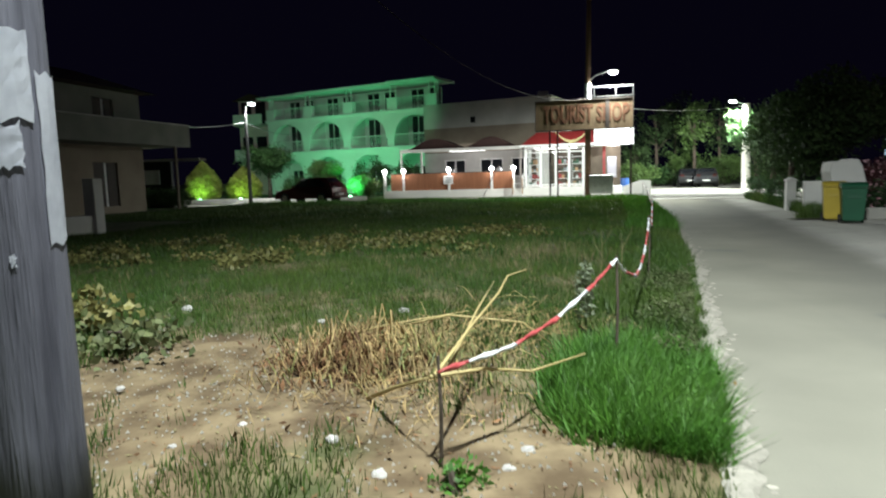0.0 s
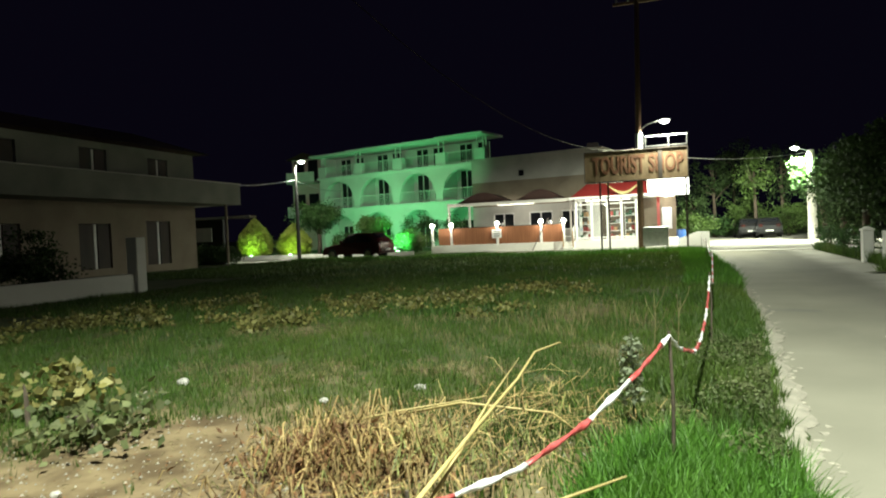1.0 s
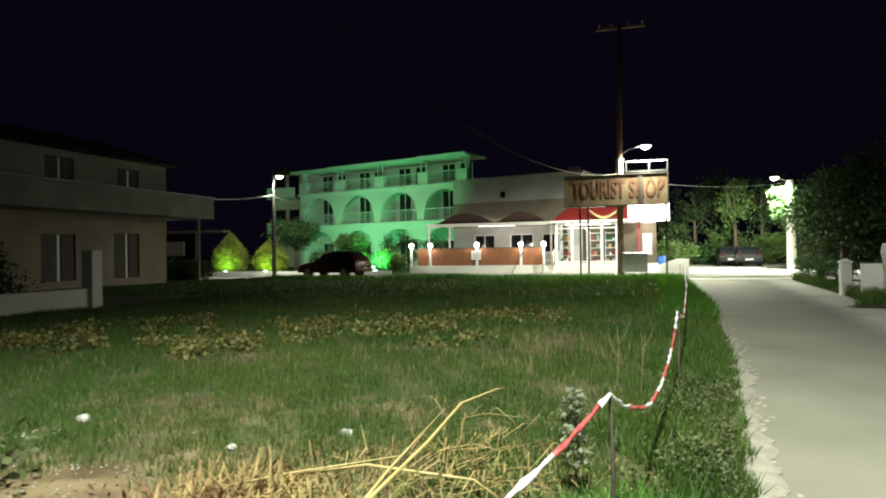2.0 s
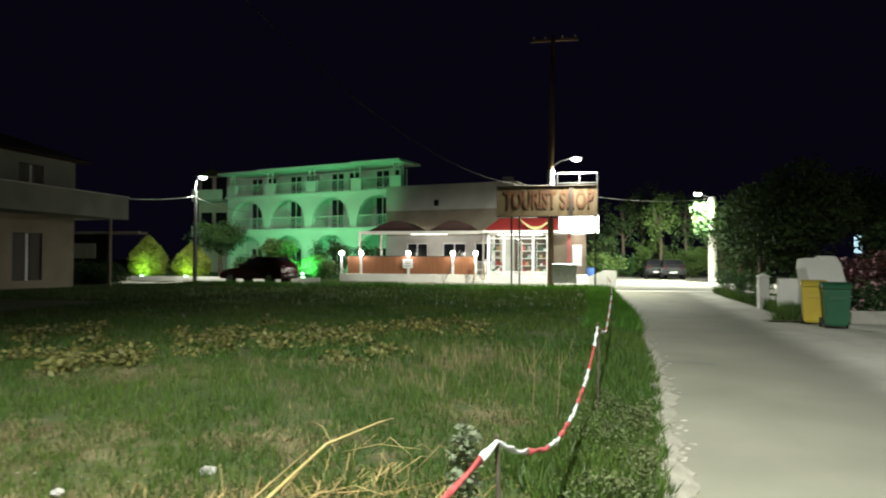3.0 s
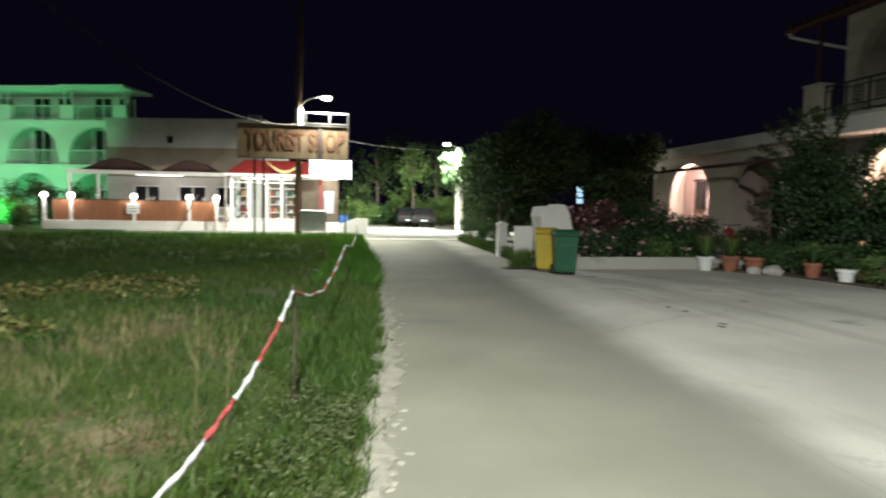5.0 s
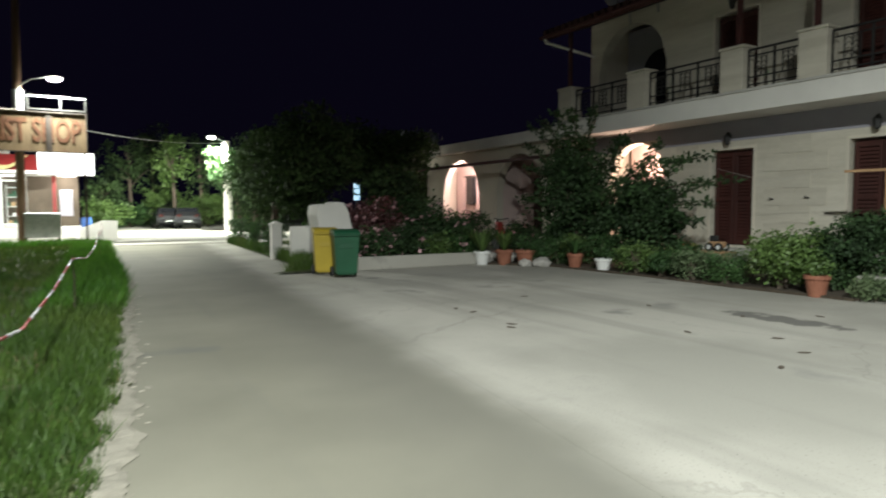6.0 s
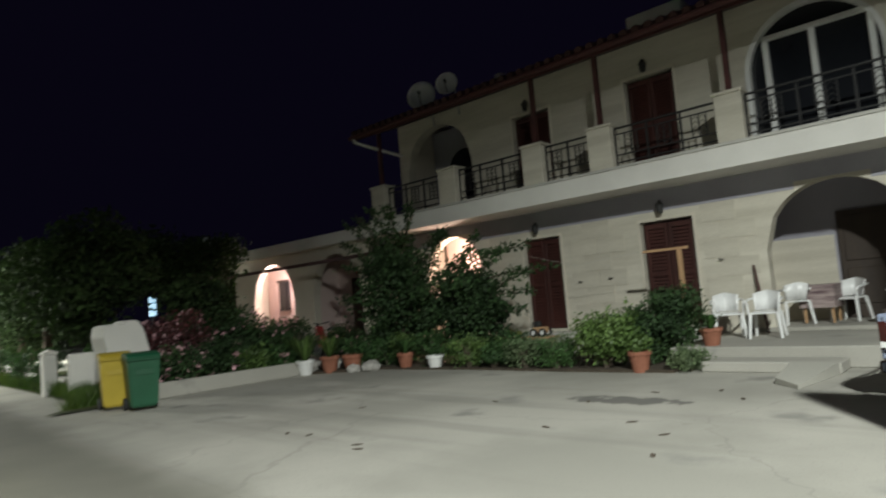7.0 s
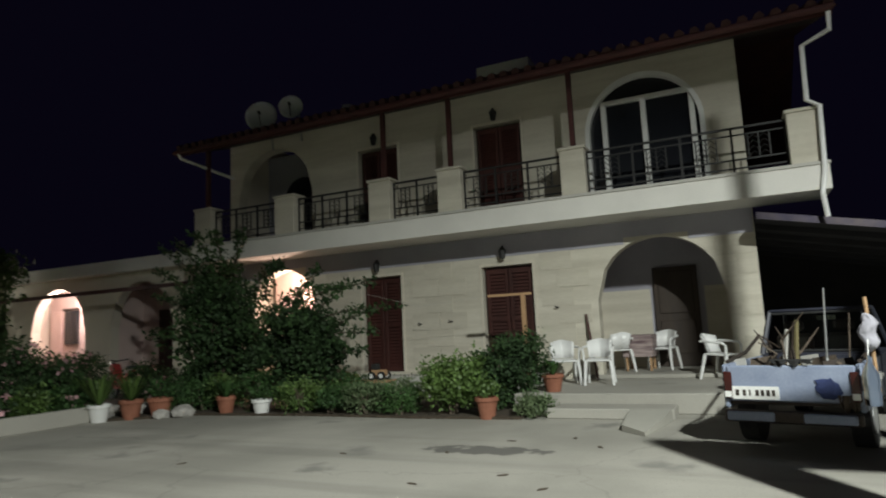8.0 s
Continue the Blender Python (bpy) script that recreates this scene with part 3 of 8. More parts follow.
for cx, cy, sx, sy in ((-2.2, 3.7, 2.3, 1.8), (-0.4, 2.8, 0.9, 0.7), (-0.35, 7.6, 0.8, 0.9), (-1.6, 6.5, 1.1, 0.7), (-3.4, 6.2, 1.4, 0.9), (-0.9, 10.6, 1.1, 1.6), (-4.6, 8.4, 1.6, 0.9)):
    small = cy > 5
    mp_ = nt.nodes.new("ShaderNodeMapping")
    mp_.inputs["Location"].default_value = (-cx / sx, -cy / sy, 0)
    mp_.inputs["Scale"].default_value = (1 / sx, 1 / sy, 0)
    nt.links.new(tc.outputs["Object"], mp_.inputs["Vector"])
    ln = nt.nodes.new("ShaderNodeVectorMath")
    ln.operation = "LENGTH"
    nt.links.new(mp_.outputs[0], ln.inputs[0])
    ad = nt.nodes.new("ShaderNodeMath")
    ad.operation = "MULTIPLY_ADD"
    nt.links.new((nf if small else nz).outputs["Fac"], ad.inputs[0])
    ad.inputs[1].default_value = 4.6 if small else 2.2
    nt.links.new(ln.outputs["Value"], ad.inputs[2])
    mr_ = nt.nodes.new("ShaderNodeMapRange")
    mr_.inputs["From Min"].default_value, mr_.inputs["From Max"].default_value = (3.0, 2.3) if small else (2.3, 1.75)
    nt.links.new(ad.outputs[0], mr_.inputs["Value"])
    mx = nt.nodes.new("ShaderNodeMix")
    mx.data_type = "RGBA"
    nt.links.new(mr_.outputs[0], mx.inputs["Factor"])
    nt.links.new(old, mx.inputs[6])
    tone = nt.nodes.new("ShaderNodeTexNoise")
    tone.inputs["Scale"].default_value, tone.inputs["Detail"].default_value = 3.2, 7
    nt.links.new(tc.outputs["Object"], tone.inputs["Vector"])
    tr_ = nt.nodes.new("ShaderNodeMapRange")
    tr_.inputs["From Min"].default_value, tr_.inputs["From Max"].default_value = 0.38, 0.62
    nt.links.new(tone.outputs["Fac"], tr_.inputs["Value"])
    sand = nt.nodes.new("ShaderNodeMix")
    sand.data_type = "RGBA"
    nt.links.new(tr_.outputs[0], sand.inputs["Factor"])
    sand.inputs[6].default_value, sand.inputs[7].default_value = (0.085, 0.056, 0.027, 1), ((0.15, 0.125, 0.066, 1) if small else (0.205, 0.152, 0.083, 1))
    nt.links.new(sand.outputs[2], mx.inputs[7])
    old = mx.outputs[2]
nt.links.new(old, P_.inputs["Base Color"])


def field_z(x, y):
    s = min(1.0, max(0.0, (edge_x(y) - x) / 0.5))
    far = 0.03 * math.sin(x * 0.7 + 1) * math.sin(y * 0.5) + 0.02 * math.sin(x * 2.3) * math.sin(y * 1.9 + 2)
    return 0.015 + s * (0.045 + far) - 0.05 * max(0.0, (abs(y - 15) - 15) / 2)


bm = bmesh.new()
rows = []
for y in np.arange(-24, 31.3, 0.45):
    e = edge_x(y)
    us = [e - 26 * (k / 46) ** 1.6 for k in range(47)]
    rows.append([bm.verts.new((x + (0.06 * math.sin(y * 5.1) if k == 0 else 0), y, field_z(x, y))) for k, x in enumerate(us)])
for p, q in zip(rows, rows[1:]):
    for k in range(46):
        bm.faces.new((p[k], q[k], q[k + 1], p[k + 1]))
structure("field", bm, M_FIELD, "rough grassy plot with dry patches and bare sandy soil", "field")


# ---- the two-storey house beside the lot ----
WX = 14.04
house = thing("house", "two-storey travertine-clad house with balcony and dark shutters", "house", (WX, 12.0, 0))
to_front = lambda u, z, d: (WX + d, u, z)
low = [(13.33, 14.38, 0.5, 2.66, False), (10.24, 11.36, 0.5, 2.66, False), (6.62, 8.95, 0.36, 2.97, True), (15.72, 17.62, 0.5, 3.05, True)]
up = [(13.3, 14.37, 3.75, 5.72, False), (10.3, 11.38, 3.75, 5.75, False), (6.72, 8.93, 3.75, 6.22, True), (15.75, 18.1, 3.75, 6.2, True)]
part("front_wall", wall_sheet(bmesh.new(), 6.08, 18.4, 0.0, 3.3, low, to_front, 0.3), M_TRAV, house)
part("upper_wall", wall_sheet(bmesh.new(), 6.08, 18.4, 3.55, 6.5, up, to_front, 0.3), M_TRAV, house)
part("side_wall", B(WX + 0.3, 22.5, 18.1, 18.4, 0, 6.75), M_PLASTER, house)
part("side_wall", wall_sheet(bmesh.new(), WX + 0.3, 22.5, 0, 6.75, [], lambda u, z, d: (u, 6.08 + d, z), 0.3), M_PLASTER, house)
part("rear_wall", B(22.2, 22.5, 6.38, 18.1, 0, 6.75), M_PLASTER, house)
part("floor_slab", B(WX + 0.3, 22.2, 6.38, 18.1, 3.3, 3.55), M_GREYW, house)
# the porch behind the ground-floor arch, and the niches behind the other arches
# porch and upper niche walls take the purple shade tint in their plaster
part("porch_wall", B(16.0, 16.15, 6.38, 9.6, 0.46, 3.3), M_GREYW, house, "grey-plastered porch wall tinted with the arch's shade")
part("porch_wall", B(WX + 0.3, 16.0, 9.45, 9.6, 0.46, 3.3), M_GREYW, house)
part("wainscot", B(15.97, 16.0, 8.2, 9.45, 0.375, 2.05), M_TRAV, house, "tan stone wainscot")
part("wainscot", B(15.97, 16.0, 6.4, 7.1, 0.375, 2.05), M_TRAV, house)
part("wainscot", B(WX + 0.3, 15.95, 9.42, 9.45, 0.375, 2.05), M_TRAV, house)
part("porch_floor", B(WX - 0.06, 16.0, 6.4, 9.45, 0.302, 0.375, bevel=0.008), M_LOT, house)
for y0, y1, z0 in ((15.3, 17.9, 0.4), (15.3, 18.1, 3.55)):
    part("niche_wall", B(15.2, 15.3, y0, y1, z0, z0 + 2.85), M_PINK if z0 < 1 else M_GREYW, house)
    part("niche_floor", B(WX, 15.2, y0, y1, z0 - 0.1, z0), M_LOT, house)


def leaf_door(parent, y0, y1, z0, z1, x, material, handle=True):
    """A pair of louvred shutter leaves in a frame."""
    d = part("door", B(x + 0.10, x + 0.13, y0, y1, z0, z1), material, parent)
    w = (y1 - y0) / 2
    for k in range(2):
        a, b = y0 + k * w + 0.01, y0 + (k + 1) * w - 0.01
        bm = bmesh.new()
        for p, q in ((a, a + 0.07), (b - 0.07, b)):
            box(bm, x + 0.05, x + 0.10, p, q, z0 + 0.02, z1 - 0.02, 0.006)
        for z in (z0 + 0.02, (z0 + z1) / 2 - 0.05, z1 - 0.12):
            box(bm, x + 0.05, x + 0.098, a + 0.07, b - 0.07, z, z + 0.10)
        part("door_leaf", bm, material, d)
        bm = bmesh.new()
        n = 26
        for i in range(n):
            z = z0 + 0.13 + (z1 - z0 - 0.26) * i / n
            prism(bm, [(0.06, z), (0.075, z), (0.098, z + 0.055), (0.083, z + 0.055)], lambda u, v, t: (x + u, a + 0.07 + t, v), b - a - 0.14)
        part("louvres", bm, material, d)
    return d


for y0, y1, z0, z1 in ((13.38, 14.33, 0.5, 2.62), (10.29, 11.31, 0.5, 2.62), (13.35, 14.32, 3.78, 5.68), (10.35, 11.33, 3.78, 5.71)):
    leaf_door(house, y0, y1, z0, z1, WX + 0.02, M_DOOR)
    bm = bmesh.new()
    box(bm, WX - 0.025, WX - 0.003, y0 - 0.10, y0 - 0.05, z0, z1 + 0.10)
    box(bm, WX - 0.025, WX - 0.003, y1 + 0.05, y1 + 0.10, z0, z1 + 0.10)
    box(bm, WX - 0.03, WX - 0.004, y0 - 0.05, y1 + 0.05, z1 + 0.04, z1 + 0.10)
    part("door_frame", bm, M_PLASTER, house)
part("door", B(15.9, 15.97, 7.22, 8.12, 0.376, 2.5, bevel=0.01), M_DARKWOOD, house, "dark panelled porch door")
part("door_panel", B(15.875, 15.9, 7.32, 8.02, 0.65, 1.35, bevel=0.01), M_DARKWOOD, house)
part("door_panel", B(15.875, 15.9, 7.32, 8.02, 1.5, 2.4, bevel=0.01), M_DARKWOOD, house)
# arched window of the upper floor
aw = part("window", prism(bmesh.new(), arch_outline(6.76, 8.89, 3.78, 6.18), lambda u, v, d: (WX + 0.16 + d, u, v), 0.02), M_DARKGLASS, house, "tall arched window with white frame")
bm = bmesh.new()
for y in (6.86, 7.75, 8.52):
    box(bm, WX + 0.05, WX + 0.15, y, y + 0.10, 3.78, 5.72, 0.01)
box(bm, WX + 0.05, WX + 0.152, 6.86, 8.62, 5.70, 5.79, 0.01)
part("window_frame", bm, M_WHITEPAINT, aw)
bm = bmesh.new()
o, i_ = arch_outline(6.70, 8.95, 3.78, 6.24, 24), arch_outline(6.79, 8.86, 3.78, 6.15, 24)
for k in range(len(o) - 1):
    prism(bm, [o[k], o[k + 1], i_[k + 1], i_[k]], lambda u, v, d: (WX - 0.02 + d, u, v), 0.14)
part("window_surround", bm, M_WHITEPAINT, aw)
part("window", prism(bmesh.new(), arch_outline(16.3, 17.5, 3.78, 5.7), lambda u, v, d: (15.16 + d, u, v), 0.03), M_DARKGLASS, house)

# balcony
bm = B(12.98, WX - 0.002, 4.95, 18.66, 3.3, 3.7)
part("balcony_slab", bm, M_WHITE, house, "white-painted balcony slab")
part("slab_edge", B(12.95, 12.98, 4.93, 18.68, 3.7, 3.75), M_DULL, house)
part("balcony_floor", B(12.98, WX - 0.002, 4.95, 18.66, 3.704, 3.75), M_DULL, house)
PIL = [(18.1, 18.63), (15.53, 16.09), (12.98, 13.51), (11.32, 11.85), (8.80, 9.27), (4.98, 5.47)]
for a, b in PIL:
    p = part("balcony_pillar", B(13.03, 13.43, a, b, 3.75, 4.62, bevel=0.01), M_TRAV, house)
    part("coping", B(13.0, 13.46, a - 0.03, b + 0.03, 4.622, 4.68, bevel=0.012), M_TRAV, p)


def railing(y0, y1, parent):
    r = part("railing", B(13.19, 13.235, y0, y1, 4.55, 4.585), M_IRON, parent, "black wrought-iron railing")
    for z in (3.85, 4.0, 4.43):
        part("rail", B(13.2, 13.225, y0, y1, z, z + 0.025), M_IRON, r)
    n = max(2, round((y1 - y0) / 0.75))
    for k in range(n + 1):
        y = y0 + (y1 - y0) * k / n
        part("upright", B(13.195, 13.23, y - 0.02, y + 0.02, 3.75, 4.549), M_IRON, r)
    bm = bmesh.new()
    for k in range(n):
        a = y0 + (y1 - y0) * k / n
        w = (y1 - y0) / n
        for s in (0.3, 0.5, 0.7):
            box(bm, 13.206, 13.219, a + w * s - 0.011, a + w * s + 0.011, 4.02, 4.43)
        for j in range(4):
            z = 4.05 + j * 0.095
            tube(bm, [(13.21, a + w * 0.3, z), (13.21, a + w * 0.4, z + 0.08), (13.21, a + w * 0.5, z), (13.21, a + w * 0.6, z + 0.08), (13.21, a + w * 0.7, z)], 0.009, 4)
    tagged(part("scrollwork", bm, M_IRON, r), kind="stuff")


for (a, _), (_, b) in zip(PIL, PIL[1:]):
    railing(b + 0.01, a - 0.01, house)
for y in (18.36, 13.2, 11.6, 9.03):
    part("eave_post", B(13.18, 13.27, y - 0.045, y + 0.045, 4.68, 6.2), M_FASCIA, house, "thin dark red post")

# roof: eaves all round, hipped at the far end
part("eave_soffit", prism(bmesh.new(), [(12.66, 6.04), (14.6, 6.69), (14.6, 6.71), (12.66, 6.06)], lambda u, v, d: (u, 4.72 + d, v), 14.06), M_DARKWOOD, house, "dark sloping eave boards")
part("eave_beam", B(12.62, 12.66, 4.7, 18.8, 5.98, 6.14), M_FASCIA, house, "dark red fascia board")
bm = bmesh.new()
prof = [(12.55, 6.10), (18.2, 8.05), (23.6, 6.10), (23.6, 6.02), (18.2, 7.95), (12.55, 6.065)]
prism(bm, prof, lambda u, v, d: (u, 4.65 + d, v), 14.2)
roof = part("roof", bm, M_TILE, house, "low-pitched clay tile roof")
def roof_tile(bm, x, y):
    z = 6.105 + (x - 12.5) * 0.345
    return tube(bm, [(x, y, z + 0.035), (x + 0.44, y, z + 0.035 + 0.44 * 0.345 - 0.02)], [0.085, 0.07], 6)


tile_rest = bmesh.new()
for k in range(58):
    y = 4.75 + k * 0.243
    for i in range(14):
        x = 12.5 + i * 0.42
        if i > 2:
            roof_tile(tile_rest, x, y)
        elif k == 0 and i == 0:
            first = part("roof_tile", roof_tile(bmesh.new(), 12.5, 0), M_TILE, roof)
            first.location.y = y
        else:
            t = new("roof_tile", first.data)
            t.parent = roof
            t.location = (i * 0.42, y, i * 0.42 * 0.345)
tagged(part("tile_field", tile_rest, M_TILE, roof), kind="stuff")
gut = part("gutter", tube(bmesh.new(), [(12.5, 4.7, 6.05), (12.5, 18.75, 6.03)], 0.06, 8), M_FASCIA, house)
part("downpipe", tube(bmesh.new(), [(12.5, 18.6, 6.0), (12.55, 18.6, 5.9), (13.3, 18.35, 5.72), (13.95, 18.2, 5.6)], 0.04, 8), M_PVC, house, "white downpipe")
part("downpipe", tube(bmesh.new(), [(12.55, 4.77, 6.0), (12.58, 4.78, 5.72), (12.9, 5.14, 5.66), (12.93, 5.16, 4.76), (12.93, 4.99, 4.64), (12.92, 5.03, 3.62), (12.92, 5.10, 3.22), (13.0, 5.06, 2.86)], 0.04, 8), M_PVC, house, "white downpipe")
part("chimney", B(15.0, 15.8, 10.3, 11.6, 7.0, 7.55, bevel=0.02), M_WHITE, house, "low white chimney block")
part("vent", lathe(bmesh.new(), [(0.10, 0), (0.10, 0.3), (0.16, 0.32), (0.14, 0.42)], (14.6, 15.0, 6.75)), M_WHITE, house)
# travertine slabs on the ground-floor front
rngw = np.random.default_rng(3)
slab_mesh = {}
for r in range(7):
    z0 = 0.30 + r * 0.3643
    y = 6.1 - (r % 2) * 0.33
    while y < 18.3:
        a, b, z1 = max(y, 6.1), min(y + 0.66, 18.38), z0 + 0.360
        y += 0.664
        hole = [(q[0] - 0.14, q[1] + 0.14, q[3] + 0.14) for q in low[:2]]
        if b - a < 0.12 or z0 > 3.1:
            continue
        cut = any(a < q1 and b > q0 and z0 < zt for q0, q1, zt in hole)
        for ua, ub, za, zb, _ in low[2:]:
            rr = (ub - ua) / 2 + 0.06
            for yy in (a, (a + b) / 2, b):
                if abs(yy - (ua + ub) / 2) < rr and z0 < zb - rr + 0.03 + math.sqrt(max(0, rr * rr - (yy - (ua + ub) / 2) ** 2)):
                    cut = True
        if cut:
            continue
        key = (round(b - a, 2), round(z1 - z0, 2))
        if key not in slab_mesh:
            bm = B(-0.012, 0, 0, key[0] - 0.004, 0, key[1] - 0.001)
            s = part("stone_slab", bm, M_TRAV, house)
            slab_mesh[key] = s.data
        else:
            s = put("stone_slab", slab_mesh[key], house)
        s.location = (WX - 0.001 + rngw.uniform(-0.002, 0.0), a, z0)
# grey plaster frieze under the balcony, coloured with the slab's shadow
for a, b, z in ((6.1, 7.2, 2.855), (7.2, 8.38, 2.99), (8.38, 15.98, 2.855), (15.98, 17.36, 3.07), (17.36, 18.38, 2.855)):
    part("frieze", B(WX - 0.015, WX - 0.001, a, b, z, 3.298), M_GREYW, house, "grey plaster frieze with the balcony's shade in its colour")
# wall lanterns


def wall_lantern(y, z):
    t = thing("wall_lantern", "small black unlit wall lantern above a door", "lantern", (WX - 0.01, y, z), "wall lanterns")
    part("bracket", tube(bmesh.new(), [(WX - 0.012, y, z), (WX - 0.12, y, z + 0.08), (WX - 0.16, y, z)], 0.014, 6), M_IRON, t)
    part("cage", lathe(bmesh.new(), [(0.03, -0.16), (0.055, -0.14), (0.075, 0.0), (0.085, 0.02), (0.03, 0.09), (0.01, 0.12)], (WX - 0.16, y, z - 0.04), 6), M_IRON, t)
    return t


for y, z in ((13.88, 2.96), (10.82, 2.98), (13.85, 5.95), (10.85, 5.98)):
    wall_lantern(y, z)

for y, z in ((12.85, 1.53), (12.1, 1.55), (9.75, 1.72), (15.05, 1.5)):
    part("wall_hook", tube(bmesh.new(), [(WX - 0.013, y, z), (WX - 0.07, y + 0.02, z), (WX - 0.085, y + 0.05, z + 0.03)], 0.014, 6), M_IRON, house)

# terrace in front of the arch
structure("terrace", B(11.45, WX - 0.002, 6.5, 9.9, 0.0, 0.30, bevel=0.015), M_LOT, "raised concrete terrace in front of the arch", "terrace")
structure("terrace_step", B(10.85, 11.45, 7.4, 9.2, 0.0, 0.15, bevel=0.015), M_LOT, "low concrete step up to the terrace", "step")
structure("house_plinth", B(13.4, WX - 0.002, 9.9, 18.4, 0.0, 0.45, bevel=0.01), M_DULL, "concrete ledge along the house front", "step")

# single-storey annex
annex = thing("annex", "single-storey cream annex with lit arched openings", "house", (14.1, 23.0, 0))
part("front_wall", wall_sheet(bmesh.new(), 18.7, 28.0, 0, 3.45, [(24.12, 26.68, 0.4, 3.17, True), (20.5, 23.0, 0.4, 3.17, True)], to_front, 0.28), M_PLASTER, annex)
part("roof_edge", B(WX - 0.25, WX + 7, 18.5, 28.3, 3.45, 3.82, bevel=0.02), M_WHITE, annex, "white flat roof edge")
part("side_wall", B(WX + 0.28, 21, 27.72, 28.0, 0, 3.45), M_PLASTER, annex)
part("back_wall", B(15.3, 15.45, 18.7, 27.7, 0, 3.45), M_PINK, annex, "pink recessed wall")
part("partition", B(WX + 0.28, 15.3, 23.2, 23.4, 0, 3.45), M_PINK, annex)
part("corner_pillar", B(13.55, WX - 0.02, 18.72, 19.1, 0, 3.44, bevel=0.015), M_WHITE, annex, "white corner pillar")
part("beam", B(13.15, 13.25, 18.8, 28.3, 2.82, 2.92), M_FASCIA, annex, "thin dark red pergola beam")
part("beam_post", B(13.15, 13.25, 28.15, 28.25, 0, 2.82), M_FASCIA, annex)
win = part("window", B(15.2, 15.28, 26.15, 26.8, 1.5, 2.6, bevel=0.01), M_DARKGLASS, annex)
part("window_frame", B(15.17, 15.2, 26.08, 26.87, 2.6, 2.68), M_DARKWOOD, win)
part("door", B(15.24, 15.29, 27.0, 27.6, 0.4, 2.6, bevel=0.01), M_PINK, annex, "pink-painted door")
part("door", B(15.2, 15.28, 21.1, 22.4, 0.4, 2.4, bevel=0.01), M_DOOR, annex)
part("ceiling_bulb", ball(bmesh.new(), (14.72, 25.4, 2.95), 0.06), G_WARM, annex)


# crumbling pale strip between the asphalt and the grass
bm = bmesh.new()
er0 = np.random.default_rng(7)
rows = []
for y in np.arange(-6, 30.5, 0.045):
    e = edge_x(y)
    w1 = 0.09 + 0.04 * math.sin(y * 4.1)
    w2 = 0.085 + 0.03 * math.sin(y * 2.3) + 0.025 * math.sin(y * 7.9 + 1) + 0.018 * math.sin(y * 19 + 2) + er0.uniform(-0.018, 0.018)
    rows.append([bm.verts.new((e - 0.12 - w1, y, 0.012)), bm.verts.new((e - 0.03, y, 0.026 + er0.uniform(0, 0.014))), bm.verts.new((e + w2 * 0.6, y, 0.018 + er0.uniform(0, 0.008))), bm.verts.new((e + w2, y, 0.005))])
for p, q in zip(rows, rows[1:]):
    for k in range(3):
        bm.faces.new((p[k], p[k + 1], q[k + 1], q[k]))
structure("road_edge", bm, M_EDGE, "crumbling pale concrete strip at the road's edge", "kerb")


# ---- along the lot: bins, verge, planting, terrace furniture, pickup ----
def wheelie_bin(name, x, y, w, d, h, material, label, turn=0):
    t = thing(name, label, "wheelie bin", (0, 0, 0), "wheelie bins")
    bm = bmesh.new()
    lo = [(-w * 0.40, -d * 0.38), (w * 0.40, -d * 0.38), (w * 0.40, d * 0.30), (-w * 0.40, d * 0.30)]
    hi = [(-w * 0.49, -d * 0.49), (w * 0.49, -d * 0.49), (w * 0.49, d * 0.45), (-w * 0.49, d * 0.45)]
    a = [bm.verts.new((u, v, 0.06)) for u, v in lo]
    b = [bm.verts.new((u, v, h * 0.88)) for u, v in hi]
    bm.faces.new(a)
    bm.faces.new(b)
    for k in range(4):
        bm.faces.new((a[k], a[(k + 1) % 4], b[(k + 1) % 4], b[k]))
    bmesh.ops.bevel(bm, geom=list(bm.edges), offset=0.03, segments=2, affect="EDGES")
    part("body", bm, material, t)
    part("rim", B(-w * 0.51, w * 0.51, -d * 0.51, d * 0.47, h * 0.86, h * 0.90, bevel=0.012), material, t)
    bm = bmesh.new()
    prism(bm, [(-d * 0.53, h * 0.90), (d * 0.47, h * 0.90), (d * 0.47, h * 0.97), (d * 0.2, h), (-d * 0.35, h * 0.97), (-d * 0.53, h * 0.92)], lambda u, v, q: (-w * 0.52 + q, u, v), w * 1.04)
    bmesh.ops.bevel(bm, geom=list(bm.edges), offset=0.012, segments=1, affect="EDGES")
    part("lid", bm, material, t)
    part("handle", tube(bmesh.new(), [(-w * 0.42, d * 0.46, h * 0.9), (-w * 0.42, d * 0.58, h * 0.92), (w * 0.42, d * 0.58, h * 0.92), (w * 0.42, d * 0.46, h * 0.9)], 0.015, 6), material, t)
    for s in (-1, 1):
        wh = part("wheel", C((s * w * 0.42, d * 0.36, 0.1), (s * w * 0.5, d * 0.36, 0.1), 0.1, seg=16), M_RUBBER, t)
    part("front_ridge", B(-w * 0.25, w * 0.25, -d * 0.485, -d * 0.46, h * 0.62, h * 0.70), material, t)
    t.matrix_basis = pose(x, y, 0.004, 0, 0, turn)
    return t


wheelie_bin("wheelie_bin", 5.70, 16.4, 0.50, 0.56, 0.94, M_BINGREEN, "dark green plastic wheelie bin at the roadside", -12)
wheelie_bin("wheelie_bin", 5.52, 17.05, 0.48, 0.54, 0.96, M_BINYELLOW, "yellow plastic wheelie bin beside the green one", -14)

